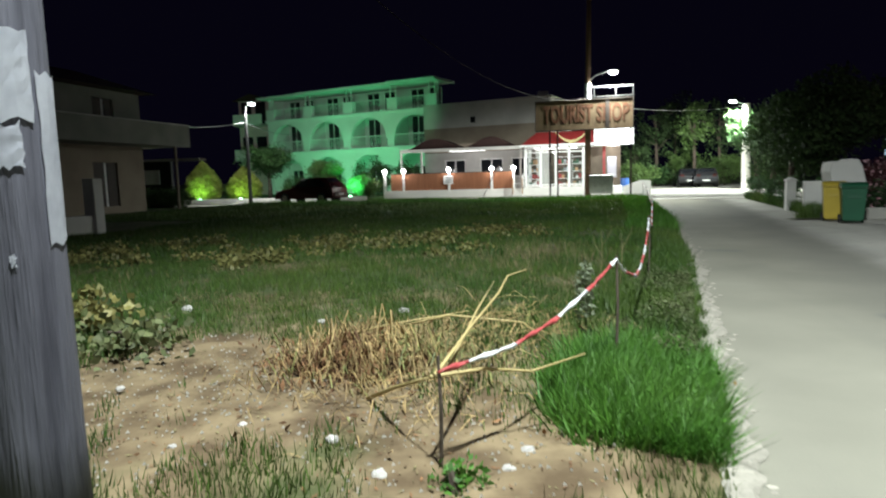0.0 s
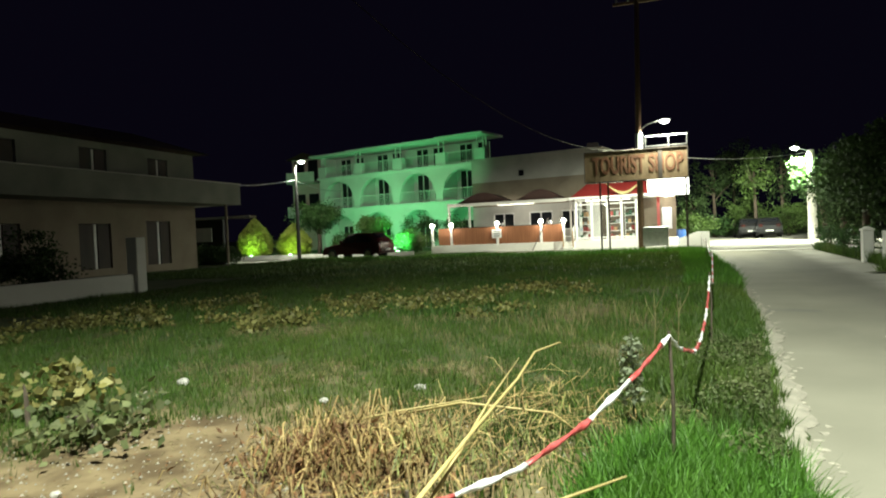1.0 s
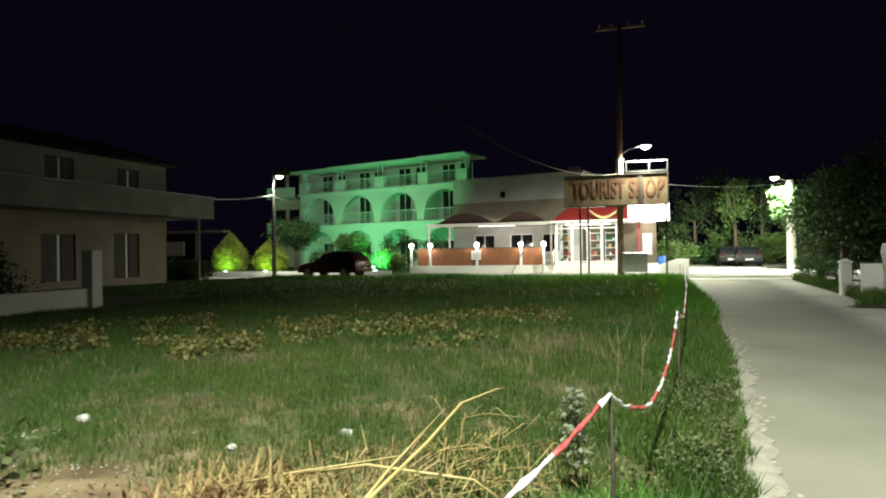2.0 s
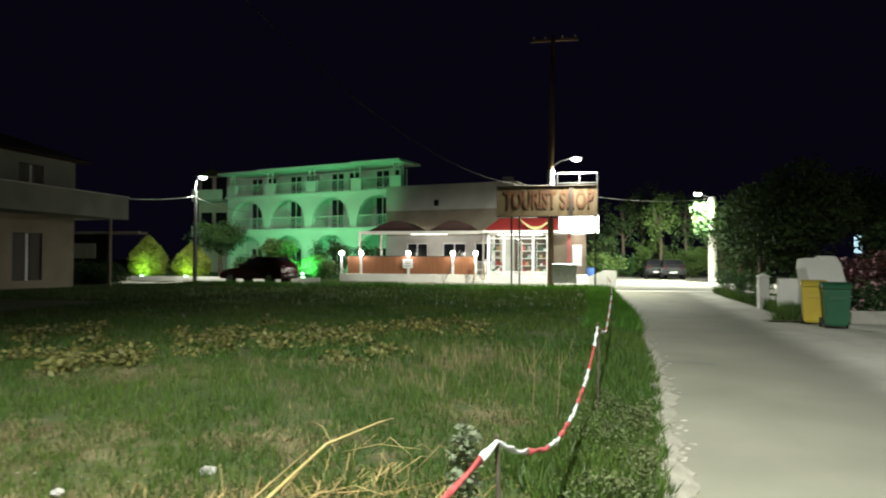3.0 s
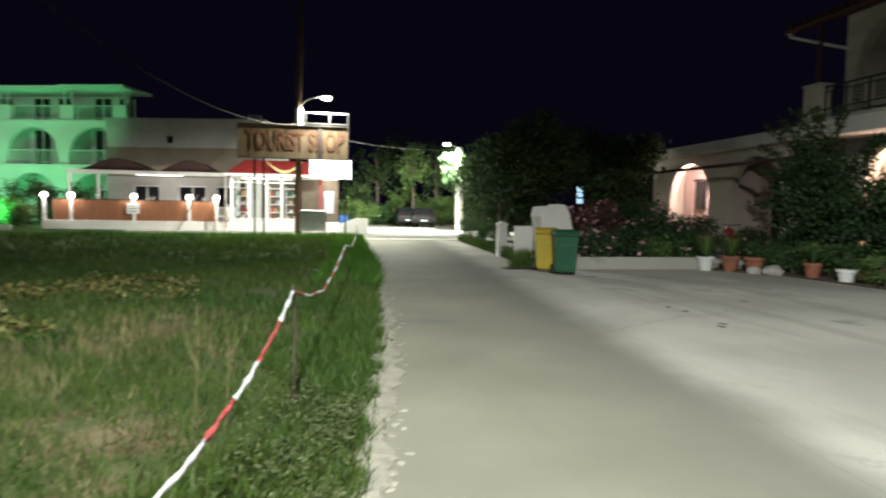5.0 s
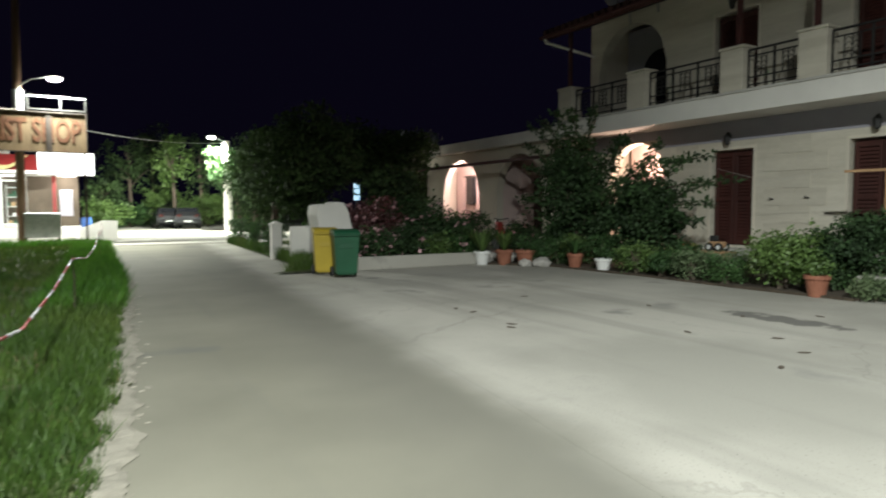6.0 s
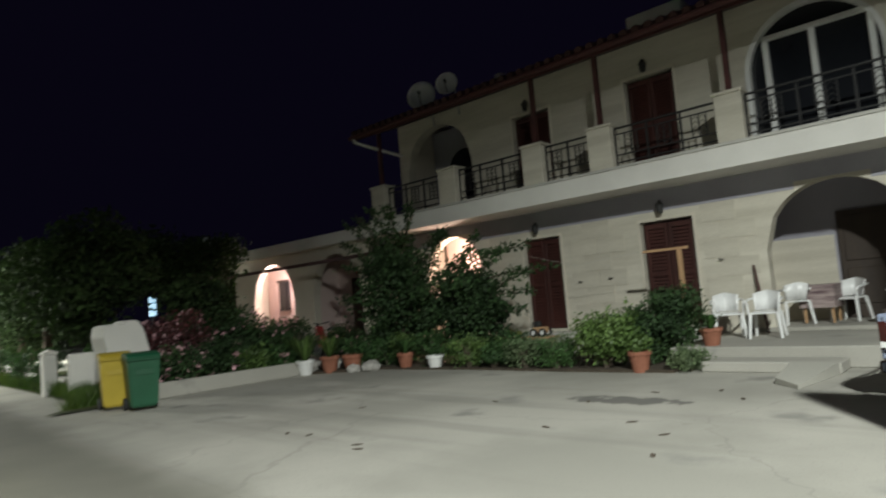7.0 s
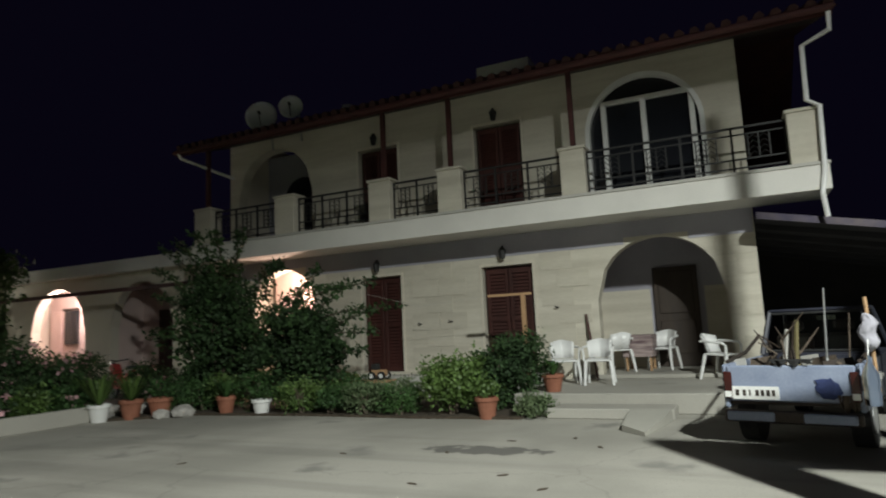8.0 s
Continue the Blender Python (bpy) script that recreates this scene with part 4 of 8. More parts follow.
# white walls and posts of the roadside garden
wall_g = thing("garden_wall", "whitewashed low garden wall with square posts", "wall", (6.2, 22, 0))
part("low_wall", prism(bmesh.new(), [(5.95, 20.2), (6.1, 20.2), (6.75, 29.5), (6.6, 29.5)], lambda u, v, d: (u, v, d - 0.05), 0.4), M_WHITE, wall_g)
for x, y, h in ((5.78, 21.5, 0.9),):
    q = part("post", B(x - 0.13, x + 0.13, y - 0.13, y + 0.13, 0, h, bevel=0.015), M_WHITE, wall_g)
    part("post_cap", prism(bmesh.new(), [(-0.15, 0), (0.15, 0), (0.15, 0.04), (0, 0.11), (-0.15, 0.04)], lambda u, v, d: (x + u, y - 0.15 + d, h + v), 0.3), M_WHITE, q)
part("wall_panel", B(5.66, 6.45, 19.75, 19.9, 0, 0.92, bevel=0.02), M_WHITE, wall_g)
cover = thing("covered_boat", "pale sheet draped over something behind the bins", "cover", (6.4, 19.0, 0))
bm = bmesh.new()
prism(bm, [(5.98, 0.3), (6.85, 0.3), (6.84, 0.8), (6.72, 1.3), (6.62, 1.48), (6.42, 1.50), (6.3, 1.38), (6.16, 1.45), (5.98, 1.42), (5.94, 1.2), (6.03, 0.9)], lambda u, v, d: (u, 18.7 + d, v), 0.7)
bmesh.ops.bevel(bm, geom=list(bm.edges), offset=0.025, segments=1, affect="EDGES")
part("sheet", bm, M_WHITE, cover)
part("support", B(6.1, 6.7, 18.85, 19.25, 0, 0.3), M_DARKWOOD, cover)
structure("verge", sheet(lambda y: seam_x(y) - 0.05, lambda y: seam_x(y) + 7, list(np.arange(17.5, 31, 1.0)), 0.03), M_FIELD, "weedy verge beyond the bins", "verge")
structure("planter_kerb", B(6.4, 9.45, 17.4, 17.55, 0, 0.29, bevel=0.015), M_LOT, "low rendered kerb of the flower bed", "kerb")
bm = bmesh.new()
BED = [(9.42, 17.5), (10.55, 15.9), (10.7, 13.4), (10.62, 11.4), (10.7, 9.55), (13.2, 9.55), (13.2, 18.6), (14.0, 18.7), (14.0, 28), (6.3, 28), (6.3, 17.5)]
prism(bm, BED, lambda u, v, d: (u, v, d - 0.03), 0.07)
structure("flower_bed", bm, M_SOIL, "dark soil of the flower bed along the house", "bed")
bed_rng = np.random.default_rng(11)
VERGE = ((6.05, 22.7, 0.35, 0.5, 31), (6.3, 25.6, 0.4, 0.55, 32), (6.45, 28.4, 0.45, 0.6, 33), (6.45, 20.7, 0.35, 0.55, 34))

def shrub(name, label, at, radii, clumps, per, leaf, material, seed, size=0.22, stems=6, flowers=0, category="bush", slim=0.5):
    rng = np.random.default_rng(seed)
    t = thing(name, label, category, at)
    bm = bmesh.new()
    c = np.array(at) + np.array([0, 0, radii[2]])
    for k in range(stems):
        d = rng.normal(size=3)
        d[2] = abs(d[2]) + 0.5
        d /= np.linalg.norm(d)
        e = Vector(c + d * np.array(radii) * 0.7 - np.array([0, 0, radii[2] * 0.2]))
        s = Vector(at) + Vector((rng.uniform(-0.1, 0.1), rng.uniform(-0.1, 0.1), -0.03))
        tube(bm, [s, s.lerp(e, 0.5) + Vector((0, 0, 0.1)), e], [0.022, 0.015, 0.006], 5)
    part("branching", bm, M_BARK, t)
    pts = crown_points(rng, c, radii, clumps, per, size)
    pts = pts[pts[:, 2] > at[2] + 0.02]
    put("foliage", mesh_from("foliage", leaves(rng, pts, leaf, slim=slim), 4, material), t)
    if flowers:
        f = pts[rng.choice(len(pts), flowers)] + rng.normal(size=(flowers, 3)) * 0.03
        f = np.repeat(f, 5, axis=0)
        tagged(put("blossom", mesh_from("blossom", leaves(rng, f, 0.09, slim=0.8), 4, M_FLOWER), t), kind="stuff")
    return t


for x, y, r, h, k in VERGE:
    shrub("wall_plant", "green plant growing over the whitewashed garden wall", (x, y, 0.03), (r, r * 1.3, h), 26, 60, 0.08, M_LEAF, 500 + k, 0.2, 5, category="plant")
big = shrub("climbing_bush", "tall dense dark green climbing bush against the house", (11.95, 16.75, 0.04), (0.85, 1.15, 1.66), 104, 120, 0.115, M_BUSH, 21, 0.30, 14)
shrub("trailing_bush", "dense green trailing bush below the lit arch", (11.95, 14.5, 0.04), (0.8, 1.25, 1.06), 92, 115, 0.11, M_BUSH, 26, 0.28, 12)
rng = np.random.default_rng(5)
arm_pts = []
for y, z, dy, dz in ((15.0, 1.9, -2.3, 0.45), (14.6, 1.6, -2.5, 0.25), (15.2, 2.0, -1.6, 0.3), (17.2, 2.9, 0.6, 0.7), (17.6, 2.4, 0.8, 0.6), (16.6, 3.1, 0.1, 0.6), (16.2, 3.0, -0.3, 0.6), (14.4, 1.2, -1.8, 0.2), (17.3, 1.9, 1.1, 0.5), (17.4, 1.3, 1.2, 0.3), (17.2, 2.6, 1.0, 0.9), (14.8, 1.9, -0.9, 0.75), (14.2, 1.7, -0.9, 0.6), (14.0, 1.3, -1.3, 0.5), (15.4, 2.3, -0.5, 0.6), (16.9, 3.0, 0.35, 0.75), (14.1, 0.8, -1.2, 0.25), (15.7, 2.5, -0.9, 0.3)):
    a, b = Vector((11.9, y, z)), Vector((11.7, y + dy, z + dz))
    part("long_shoot", tube(bmesh.new(), [a, a.lerp(b, 0.5) + Vector((0, 0, 0.12)), b], [0.02, 0.014, 0.005], 5), M_BARK, big)
    for s in np.linspace(0.15, 1, 9):
        arm_pts.append(clump(rng, tuple(a.lerp(b, s) + Vector((0, 0, 0.12 * math.sin(s * 3)))), (0.12, 0.12, 0.1), 14, 0.1))
put("shoot_leaves", mesh_from("shoot_leaves", leaves(rng, np.concatenate(arm_pts), 0.12), 4, M_BUSH), big)
shrub("round_bush", "rounded green garden bush with yellowing shoots", (11.55, 10.3, 0.04), (0.55, 0.8, 0.56), 60, 80, 0.075, M_BUSH, 22, 0.2, 9)
shrub("yellow_green_bush", "yellow-green low shrub beside the rounded bush", (11.25, 11.0, 0.04), (0.45, 0.45, 0.4), 34, 80, 0.07, M_LEAFLIT, 23, 0.17, 7)
shrub("bushy_shrub", "bright yellow-green bush at the edge of the flower bed", (11.0, 10.75, 0.04), (0.42, 0.6, 0.5), 60, 80, 0.075, M_LEAFLIT, 24, 0.2, 9)
shrub("bushy_shrub", "dense dark green bush beside the terrace", (11.75, 9.95, 0.04), (0.5, 0.55, 0.66), 70, 90, 0.07, M_BUSH, 25, 0.2, 9)
for k, (x, y, r, h) in enumerate(((10.85, 11.7, 0.32, 0.26), (10.8, 12.35, 0.34, 0.30), (10.85, 13.0, 0.36, 0.26), (10.8, 13.7, 0.36, 0.32), (11.75, 13.2, 0.4, 0.34), (11.8, 12.2, 0.4, 0.3), (11.1, 15.0, 0.4, 0.42), (11.0, 15.7, 0.35, 0.4), (10.6, 16.3, 0.3, 0.3))):
    shrub("ground_cover", "tangled low green plants spilling over the bed's edge", (x, y, 0.03), (r, r * 1.15, h), 26, 60, 0.055, (M_LEAF, M_GLEAF, M_LEAF, M_LEAFLIT)[k % 4], 240 + k, 0.15, 5, category="plant")
for k, (x, y, r) in enumerate(((10.35, 16.05, 0.17), (10.1, 16.35, 0.13), (10.55, 16.75, 0.2), (9.75, 17.5, 0.15), (10.0, 17.75, 0.22), (10.5, 17.4, 0.19))):
    t = thing("boulder", "rough pale stone lying among the flower pots", "stone", (x, y, 0.02), "pale boulders")
    bm = bmesh.new()
    ball(bm, (x, y, r * 0.55), r, 1.25, 1, 0.8, 2)
    for v in bm.verts:
        v.co += Vector(bed_rng.normal(size=3)) * r * 0.09
    part("rock", bm, M_STONE, t)
for k, (x, y, r, h) in enumerate(((12.95, 13.15, 0.1, 0.16), (12.9, 12.75, 0.08, 0.2), (12.75, 14.55, 0.12, 0.22), (12.9, 12.3, 0.09, 0.14))):
    t = thing("paint_tub", "small grimy plastic tub standing by the house wall", "tub", (x, y, 0.04), "tubs by the wall")
    part("tub", lathe(bmesh.new(), [(r * 0.8, 0), (r, h * 0.95), (r * 1.06, h), (r * 0.92, h), (r * 0.75, h * 0.2)], (x, y, 0.04), 14), (M_DULL, M_TERRA, M_WHITEPAINT, M_STEELDARK)[k], t)
for k, (x, y, r, h, m) in enumerate(((11.2, 12.0, 0.45, 0.26, M_GLEAF), (11.25, 12.8, 0.5, 0.27, M_LEAF), (11.3, 13.6, 0.5, 0.3, M_LEAFLIT), (11.3, 14.3, 0.4, 0.3, M_LEAF), (10.95, 9.45, 0.28, 0.16, M_GLEAF), (11.0, 16.2, 0.4, 0.35, M_LEAF))):
    shrub("ground_cover", "low leafy ground cover in the flower bed", (x, y, 0.03), (r, r, h), 22, 70, 0.06, m, 40 + k, 0.15, 5, category="plant")
for k, (x, y, r, h, m, fl) in enumerate(((7.1, 18.0, 0.5, 0.42, M_BUSH, 60), (7.6, 18.9, 0.6, 0.8, M_REDLEAF, 90), (8.1, 18.2, 0.6, 0.45, M_BUSH, 25), (8.9, 18.9, 0.7, 0.75, M_BUSH, 25), (9.6, 18.4, 0.6, 0.6, M_BUSH, 10), (9.9, 19.4, 0.6, 0.6, M_BUSH, 12), (9.2, 20.5, 0.8, 0.85, M_BUSH, 0), (7.4, 20.2, 0.7, 0.75, M_REDLEAF, 60), (11.2, 20.2, 0.7, 0.6, M_BUSH, 30), (12.2, 19.2, 0.5, 0.45, M_BUSH, 20), (8.6, 17.95, 0.35, 0.3, M_LEAFLIT, 0), (9.2, 17.9, 0.35, 0.28, M_LEAF, 8))):
    shrub("flowering_shrub", "dark red-leaved shrub with pale blossoms" if m is M_REDLEAF else "dark garden shrub with pale pink flowers", (x, y, 0.04), (r, r, h), 40, 90, 0.08, m, 60 + k, 0.24, 7, fl)


def potted(name, label, x, y, r, h, pot, leafm, seed, spiky=True, base=0.0, tall=0.5):
    rng = np.random.default_rng(seed)
    t = thing(name, label, "potted plant", (x, y, base), "potted plants")
    part("pot", lathe(bmesh.new(), [(r * 0.68, 0), (r * 0.95, h * 0.8), (r * 1.08, h * 0.82), (r * 1.08, h), (r * 0.95, h), (r * 0.9, h * 0.9)], (x, y, base), 18), pot, t, round_=False)
    part("soil", lathe(bmesh.new(), [(r * 0.9, h * 0.86), (r * 0.5, h * 0.9)], (x, y, base), 14), M_SOIL, t)
    if spiky:
        n = 60
        v = []
        for k in range(n):
            a, l, e = rng.uniform(0, 6.28), tall * rng.uniform(0.6, 1.2), rng.uniform(0.2, 0.9)
            d = np.array([math.cos(a) * e, math.sin(a) * e, 1.0])
            p0 = np.array([x, y, base + h * 0.88])
            p1 = p0 + d * l * 0.6
            p2 = p1 + np.array([d[0] * 0.7, d[1] * 0.7, 0.05]) * l * 0.5
            s = np.array([-math.sin(a), math.cos(a), 0]) * 0.014
            v += [p0 - s, p0 + s, p1 + s, p1 - s, p1 - s, p1 + s, p2 + s * 0.2, p2 - s * 0.2]
        put("leaves", mesh_from("leaves", np.array(v), 4, leafm), t)
    else:
        pts = clump(rng, (x, y, base + h + tall * 0.45), (r * 1.3, r * 1.3, tall * 0.5), 260, 0.2)
        put("leaves", mesh_from("leaves", leaves(rng, pts, 0.06), 4, leafm), t)
    return t


potted("potted_plant", "terracotta pot with a leafy plant at the bed's edge", 10.75, 10.1, 0.17, 0.33, M_TERRA, M_LEAFLIT, 1, False, 0.0, 0.28)
potted("potted_plant", "terracotta pot in front of the climbing bush", 10.72, 15.35, 0.17, 0.34, M_TERRA, M_LEAF, 2, True, 0.0, 0.5)
potted("potted_plant", "white pot in front of the climbing bush", 10.78, 14.55, 0.17, 0.28, M_WHITEPAINT, M_LEAF, 3, False, 0.0, 0.3)
potted("potted_plant", "white tapered pot with a bushy palm", 9.55, 17.3, 0.19, 0.32, M_WHITEPAINT, M_LEAFLIT, 4, True, 0.0, 0.8)
potted("potted_plant", "terracotta pot with long green leaves", 9.95, 16.95, 0.2, 0.36, M_TERRA, M_LEAFLIT, 5, True, 0.0, 0.7)
potted("potted_plant", "wide terracotta pot with green leaves", 10.3, 16.6, 0.22, 0.36, M_TERRA, M_LEAF, 6, False, 0.0, 0.4)
potted("potted_plant", "brown terracotta pot on the terrace corner", 11.75, 9.32, 0.17, 0.28, M_TERRA, M_LEAF, 7, True, 0.30, 0.35)
potted("potted_plant", "white pot beyond the flower bed", 9.6, 19.6, 0.2, 0.4, M_WHITEPAINT, M_GLEAF, 8, True, 0.04, 0.6)


def plastic_chair(m):
    t = thing("plastic_chair", "white moulded plastic garden chair on the terrace", "chair", (0, 0, 0), "garden chairs")
    bm = bmesh.new()
    prism(bm, [(-0.22, 0.42), (0.22, 0.40), (0.23, 0.43), (-0.22, 0.45)], lambda u, v, d: (-0.22 + d, u, v), 0.44)
    bmesh.ops.bevel(bm, geom=list(bm.edges), offset=0.012, segments=1, affect="EDGES")
    part("seat", bm, M_PVC, t)
    back = bmesh.new()
    n = 9
    for k in range(n):
        a0, a1 = -0.9 + 1.8 * k / n, -0.9 + 1.8 * (k + 1) / n
        q = []
        for a, z, r in ((a0, 0.46, 0.23), (a1, 0.46, 0.23), (a1, 0.80 - 0.06 * abs(a1), 0.27), (a0, 0.80 - 0.06 * abs(a0), 0.27)):
            q.append((math.sin(a) * r, -r * math.cos(a) + 0.02 - (z - 0.46) * 0.25, z))
        va = [back.verts.new(p) for p in q]
        vb = [back.verts.new((p[0] * 1.05, p[1] - 0.014, p[2])) for p in q]
        back.faces.new(va)
        back.faces.new(vb)
        for i in range(4):
            back.faces.new((va[i], va[(i + 1) % 4], vb[(i + 1) % 4], vb[i]))
    bmesh.ops.remove_doubles(back, verts=back.verts, dist=0.001)
    part("backrest", back, M_PVC, t, round_=True)
    for s in (-1, 1):
        part("armrest", tube(bmesh.new(), [(s * 0.22, -0.26, 0.66), (s * 0.27, -0.05, 0.65), (s * 0.26, 0.18, 0.63), (s * 0.24, 0.23, 0.58), (s * 0.235, 0.22, 0.42)], 0.022, 6), M_PVC, t)
        part("leg", tube(bmesh.new(), [(s * 0.21, 0.2, 0.42), (s * 0.245, 0.25, 0.0)], [0.032, 0.022], 6), M_PVC, t)
        part("leg", tube(bmesh.new(), [(s * 0.20, -0.2, 0.42), (s * 0.235, -0.30, 0.0)], [0.032, 0.022], 6), M_PVC, t)
    t.matrix_basis = m
    return t


chair = plastic_chair(pose(12.95, 9.42, 0.30, 0, 0, 112))
for x, y, z, r in ((12.95, 8.80, 0.30, 96), (14.75, 8.78, 0.375, -60), (15.2, 7.95, 0.375, 75), (13.75, 6.82, 0.30, 150)):
    copy_thing(chair, pose(x, y, z, 0, 0, r))
tab = thing("terrace_table", "small porch table under a striped cloth", "table", (15.1, 8.38, 0.375))
part("tabletop", B(14.78, 15.42, 8.12, 8.66, 1.05, 1.08), M_TAN, tab)
bm = B(14.76, 15.44, 8.10, 8.68, 1.082, 1.09)
for x0, x1, y0, y1 in ((14.745, 14.755, 8.10, 8.68), (15.445, 15.455, 8.10, 8.68), (14.76, 15.44, 8.085, 8.095), (14.76, 15.44, 8.685, 8.695)):
    box(bm, x0, x1, y0, y1, 0.66, 1.09)
part("tablecloth", bm, M_CLOTH, tab, "striped brown and white cloth")
for x in (14.82, 15.38):
    for y in (8.16, 8.62):
        part("leg", B(x - 0.02, x + 0.02, y - 0.02, y + 0.02, 0.376, 1.05), M_TAN, tab)
broom = thing("wooden_pole", "reddish wooden pole leaning on the wall", "pole", (13.72, 9.0, 0.30))
part("shaft", tube(bmesh.new(), [(13.72, 9.0, 0.30), (13.99, 9.2, 1.55)], 0.025, 6), M_DOOR, broom)
post = thing("washing_line_post", "tan wooden washing line post with one long arm before a door", "post", (12.6, 10.0, 0))
part("upright", B(12.56, 12.63, 9.98, 10.05, 0, 1.94), M_TAN, post)
part("crossbar", B(12.57, 12.62, 9.86, 10.70, 1.942, 1.985), M_TAN, post)
part("line", tube(bmesh.new(), [(12.595, 10.66, 1.985), (12.7, 12.2, 1.86), (12.9, 13.9, 2.3)], 0.003, 4), M_DULL, post)
bench = thing("wooden_bench", "low weathered wooden bench with clutter by the door", "bench", (12.5, 13.8, 0.04))
part("seat", B(12.2, 12.7, 12.75, 14.35, 0.42, 0.46, bevel=0.006), M_TAN, bench)
for y in (12.85, 14.25):
    part("leg", B(12.34, 12.66, y - 0.03, y + 0.03, 0.04, 0.42), M_TAN, bench)
for x, y, r, m in ((12.45, 13.6, 0.09, M_YLEAF), (12.5, 13.85, 0.11, M_TAN), (12.45, 14.1, 0.08, M_RUBBER)):
    g = thing("gourd", "small round gourd on the wooden bench", "gourd", (x, y, 0.46), "gourds")
    part("fruit", ball(bmesh.new(), (x, y, 0.46 + r * 0.8), r, 1, 1, 0.85, 2), m, g, round_=True)
    part("stalk", C((x, y, 0.46 + r * 1.6), (x, y + 0.02, 0.46 + r * 2), 0.012, 0.008, 6), M_BARK, g)
toy = thing("toy_tractor", "small toy tractor with pale wheels on the bench", "toy", (12.4, 13.0, 0.46))
part("body", B(12.32, 12.5, 12.86, 13.16, 0.54, 0.66, bevel=0.02), M_TAN, toy)
part("cabin", B(12.34, 12.48, 13.02, 13.15, 0.662, 0.78, bevel=0.015), M_RUBBER, toy)
for x in (12.28, 12.5):
    for y in (12.9, 13.12):
        wh = part("wheel", C((x, y, 0.55), (x + 0.04, y, 0.55), 0.085, seg=16), M_RUBBER, toy)
        part("hub", C((x - 0.005, y, 0.55), (x + 0.045, y, 0.55), 0.045, seg=12), M_WHITEPAINT, wh)
# scooter with a red body under the annex arch
sc = thing("motor_scooter", "dark red motor scooter parked by the annex", "scooter", (12.9, 20.9, 0))
bm = bmesh.new()
prism(bm, [(20.1, 0.35), (20.75, 0.28), (21.2, 0.3), (21.35, 0.9), (21.2, 0.92), (21.05, 0.42), (20.8, 0.45), (20.7, 0.72), (20.05, 0.78), (19.9, 0.62)], lambda u, v, d: (12.75 + d, u, v), 0.26)
bmesh.ops.bevel(bm, geom=list(bm.edges), offset=0.03, segments=2, affect="EDGES")
part("body", bm, M_RED, sc)
part("seat", B(12.74, 13.02, 19.95, 20.7, 0.78, 0.86, bevel=0.03), M_RUBBER, sc)
for y in (20.25, 21.35):
    part("wheel", C((12.83, y, 0.24), (12.93, y, 0.24), 0.24, seg=20), M_RUBBER, sc)
part("handlebar", tube(bmesh.new(), [(12.6, 21.1, 1.02), (12.88, 21.2, 0.98), (13.16, 21.1, 1.02)], 0.018, 6), M_RUBBER, sc)
part("headlight", ball(bmesh.new(), (12.86, 21.3, 0.9), 0.07), M_CHROME, sc, round_=True)


def dish(y, z, r):
    x = 13.6
    t = thing("satellite_dish", "grey satellite dish on the roof edge", "satellite dish", (14.0, y, z - 0.7), "satellite dishes")
    bm = bmesh.new()
    aim = look((x, y, z), (-4, y - 9, z + 1.5)).to_3x3() @ Matrix.Diagonal((1, 1, 1))
    prof = [(0.02, 0.0), (r * 0.4, 0.02 * r), (r * 0.75, 0.09 * r), (r, 0.19 * r), (r, 0.19 * r + 0.012), (r * 0.75, 0.09 * r + 0.014), (r * 0.4, 0.02 * r + 0.014), (0.02, 0.014)]
    lathe(bm, prof, (0, 0, 0), 24)
    for v in bm.verts:
        v.co = Vector((x, y, z)) + aim @ Vector((v.co.x, v.co.y, -v.co.z))
    part("reflector", bm, M_DISH, t, round_=True)
    tip = Vector((x, y, z)) + aim @ Vector((0, 0, -r * 0.9))
    part("feed_arm", tube(bmesh.new(), [Vector((x, y, z)) + aim @ Vector((0, -r * 0.95, -r * 0.1)), tip], 0.014, 5), M_IRON, t)
    part("feed", C(tip, tip + aim @ Vector((0, 0, 0.1)), 0.035, seg=8), M_IRON, t)
    part("mast", C((14.0, y, z - 0.75), (13.9, y, z), 0.025, seg=8), M_GALV, t)
    return t


dish(16.92, 6.93, 0.40)
dish(16.0, 7.01, 0.30)
tank = thing("water_tank", "pale cylindrical water tank on a steel stand", "water tank", (16.3, 33.0, 0))
part("vessel", C((15.5, 33.0, 4.85), (17.1, 33.0, 4.85), 0.38, seg=20), M_TANK, tank)
for x in (15.6, 17.0):
    for y in (32.7, 33.3):
        part("leg", B(x - 0.04, x + 0.04, y - 0.04, y + 0.04, 0, 4.6), M_STEELDARK, tank)

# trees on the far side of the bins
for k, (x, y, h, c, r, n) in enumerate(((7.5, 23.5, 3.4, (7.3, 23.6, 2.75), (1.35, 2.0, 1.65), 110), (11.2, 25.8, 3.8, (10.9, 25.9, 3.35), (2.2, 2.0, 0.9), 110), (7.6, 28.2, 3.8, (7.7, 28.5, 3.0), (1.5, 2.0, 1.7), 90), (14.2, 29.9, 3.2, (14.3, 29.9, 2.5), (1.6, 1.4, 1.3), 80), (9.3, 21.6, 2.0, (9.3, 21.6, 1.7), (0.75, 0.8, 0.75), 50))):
    tree("garden_tree", "broad garden tree with leaves toned dark for shade", (x, y, 0.02), h, c, r, n, 150, 0.16, M_LEAFDARK, 80 + k, size=0.48)


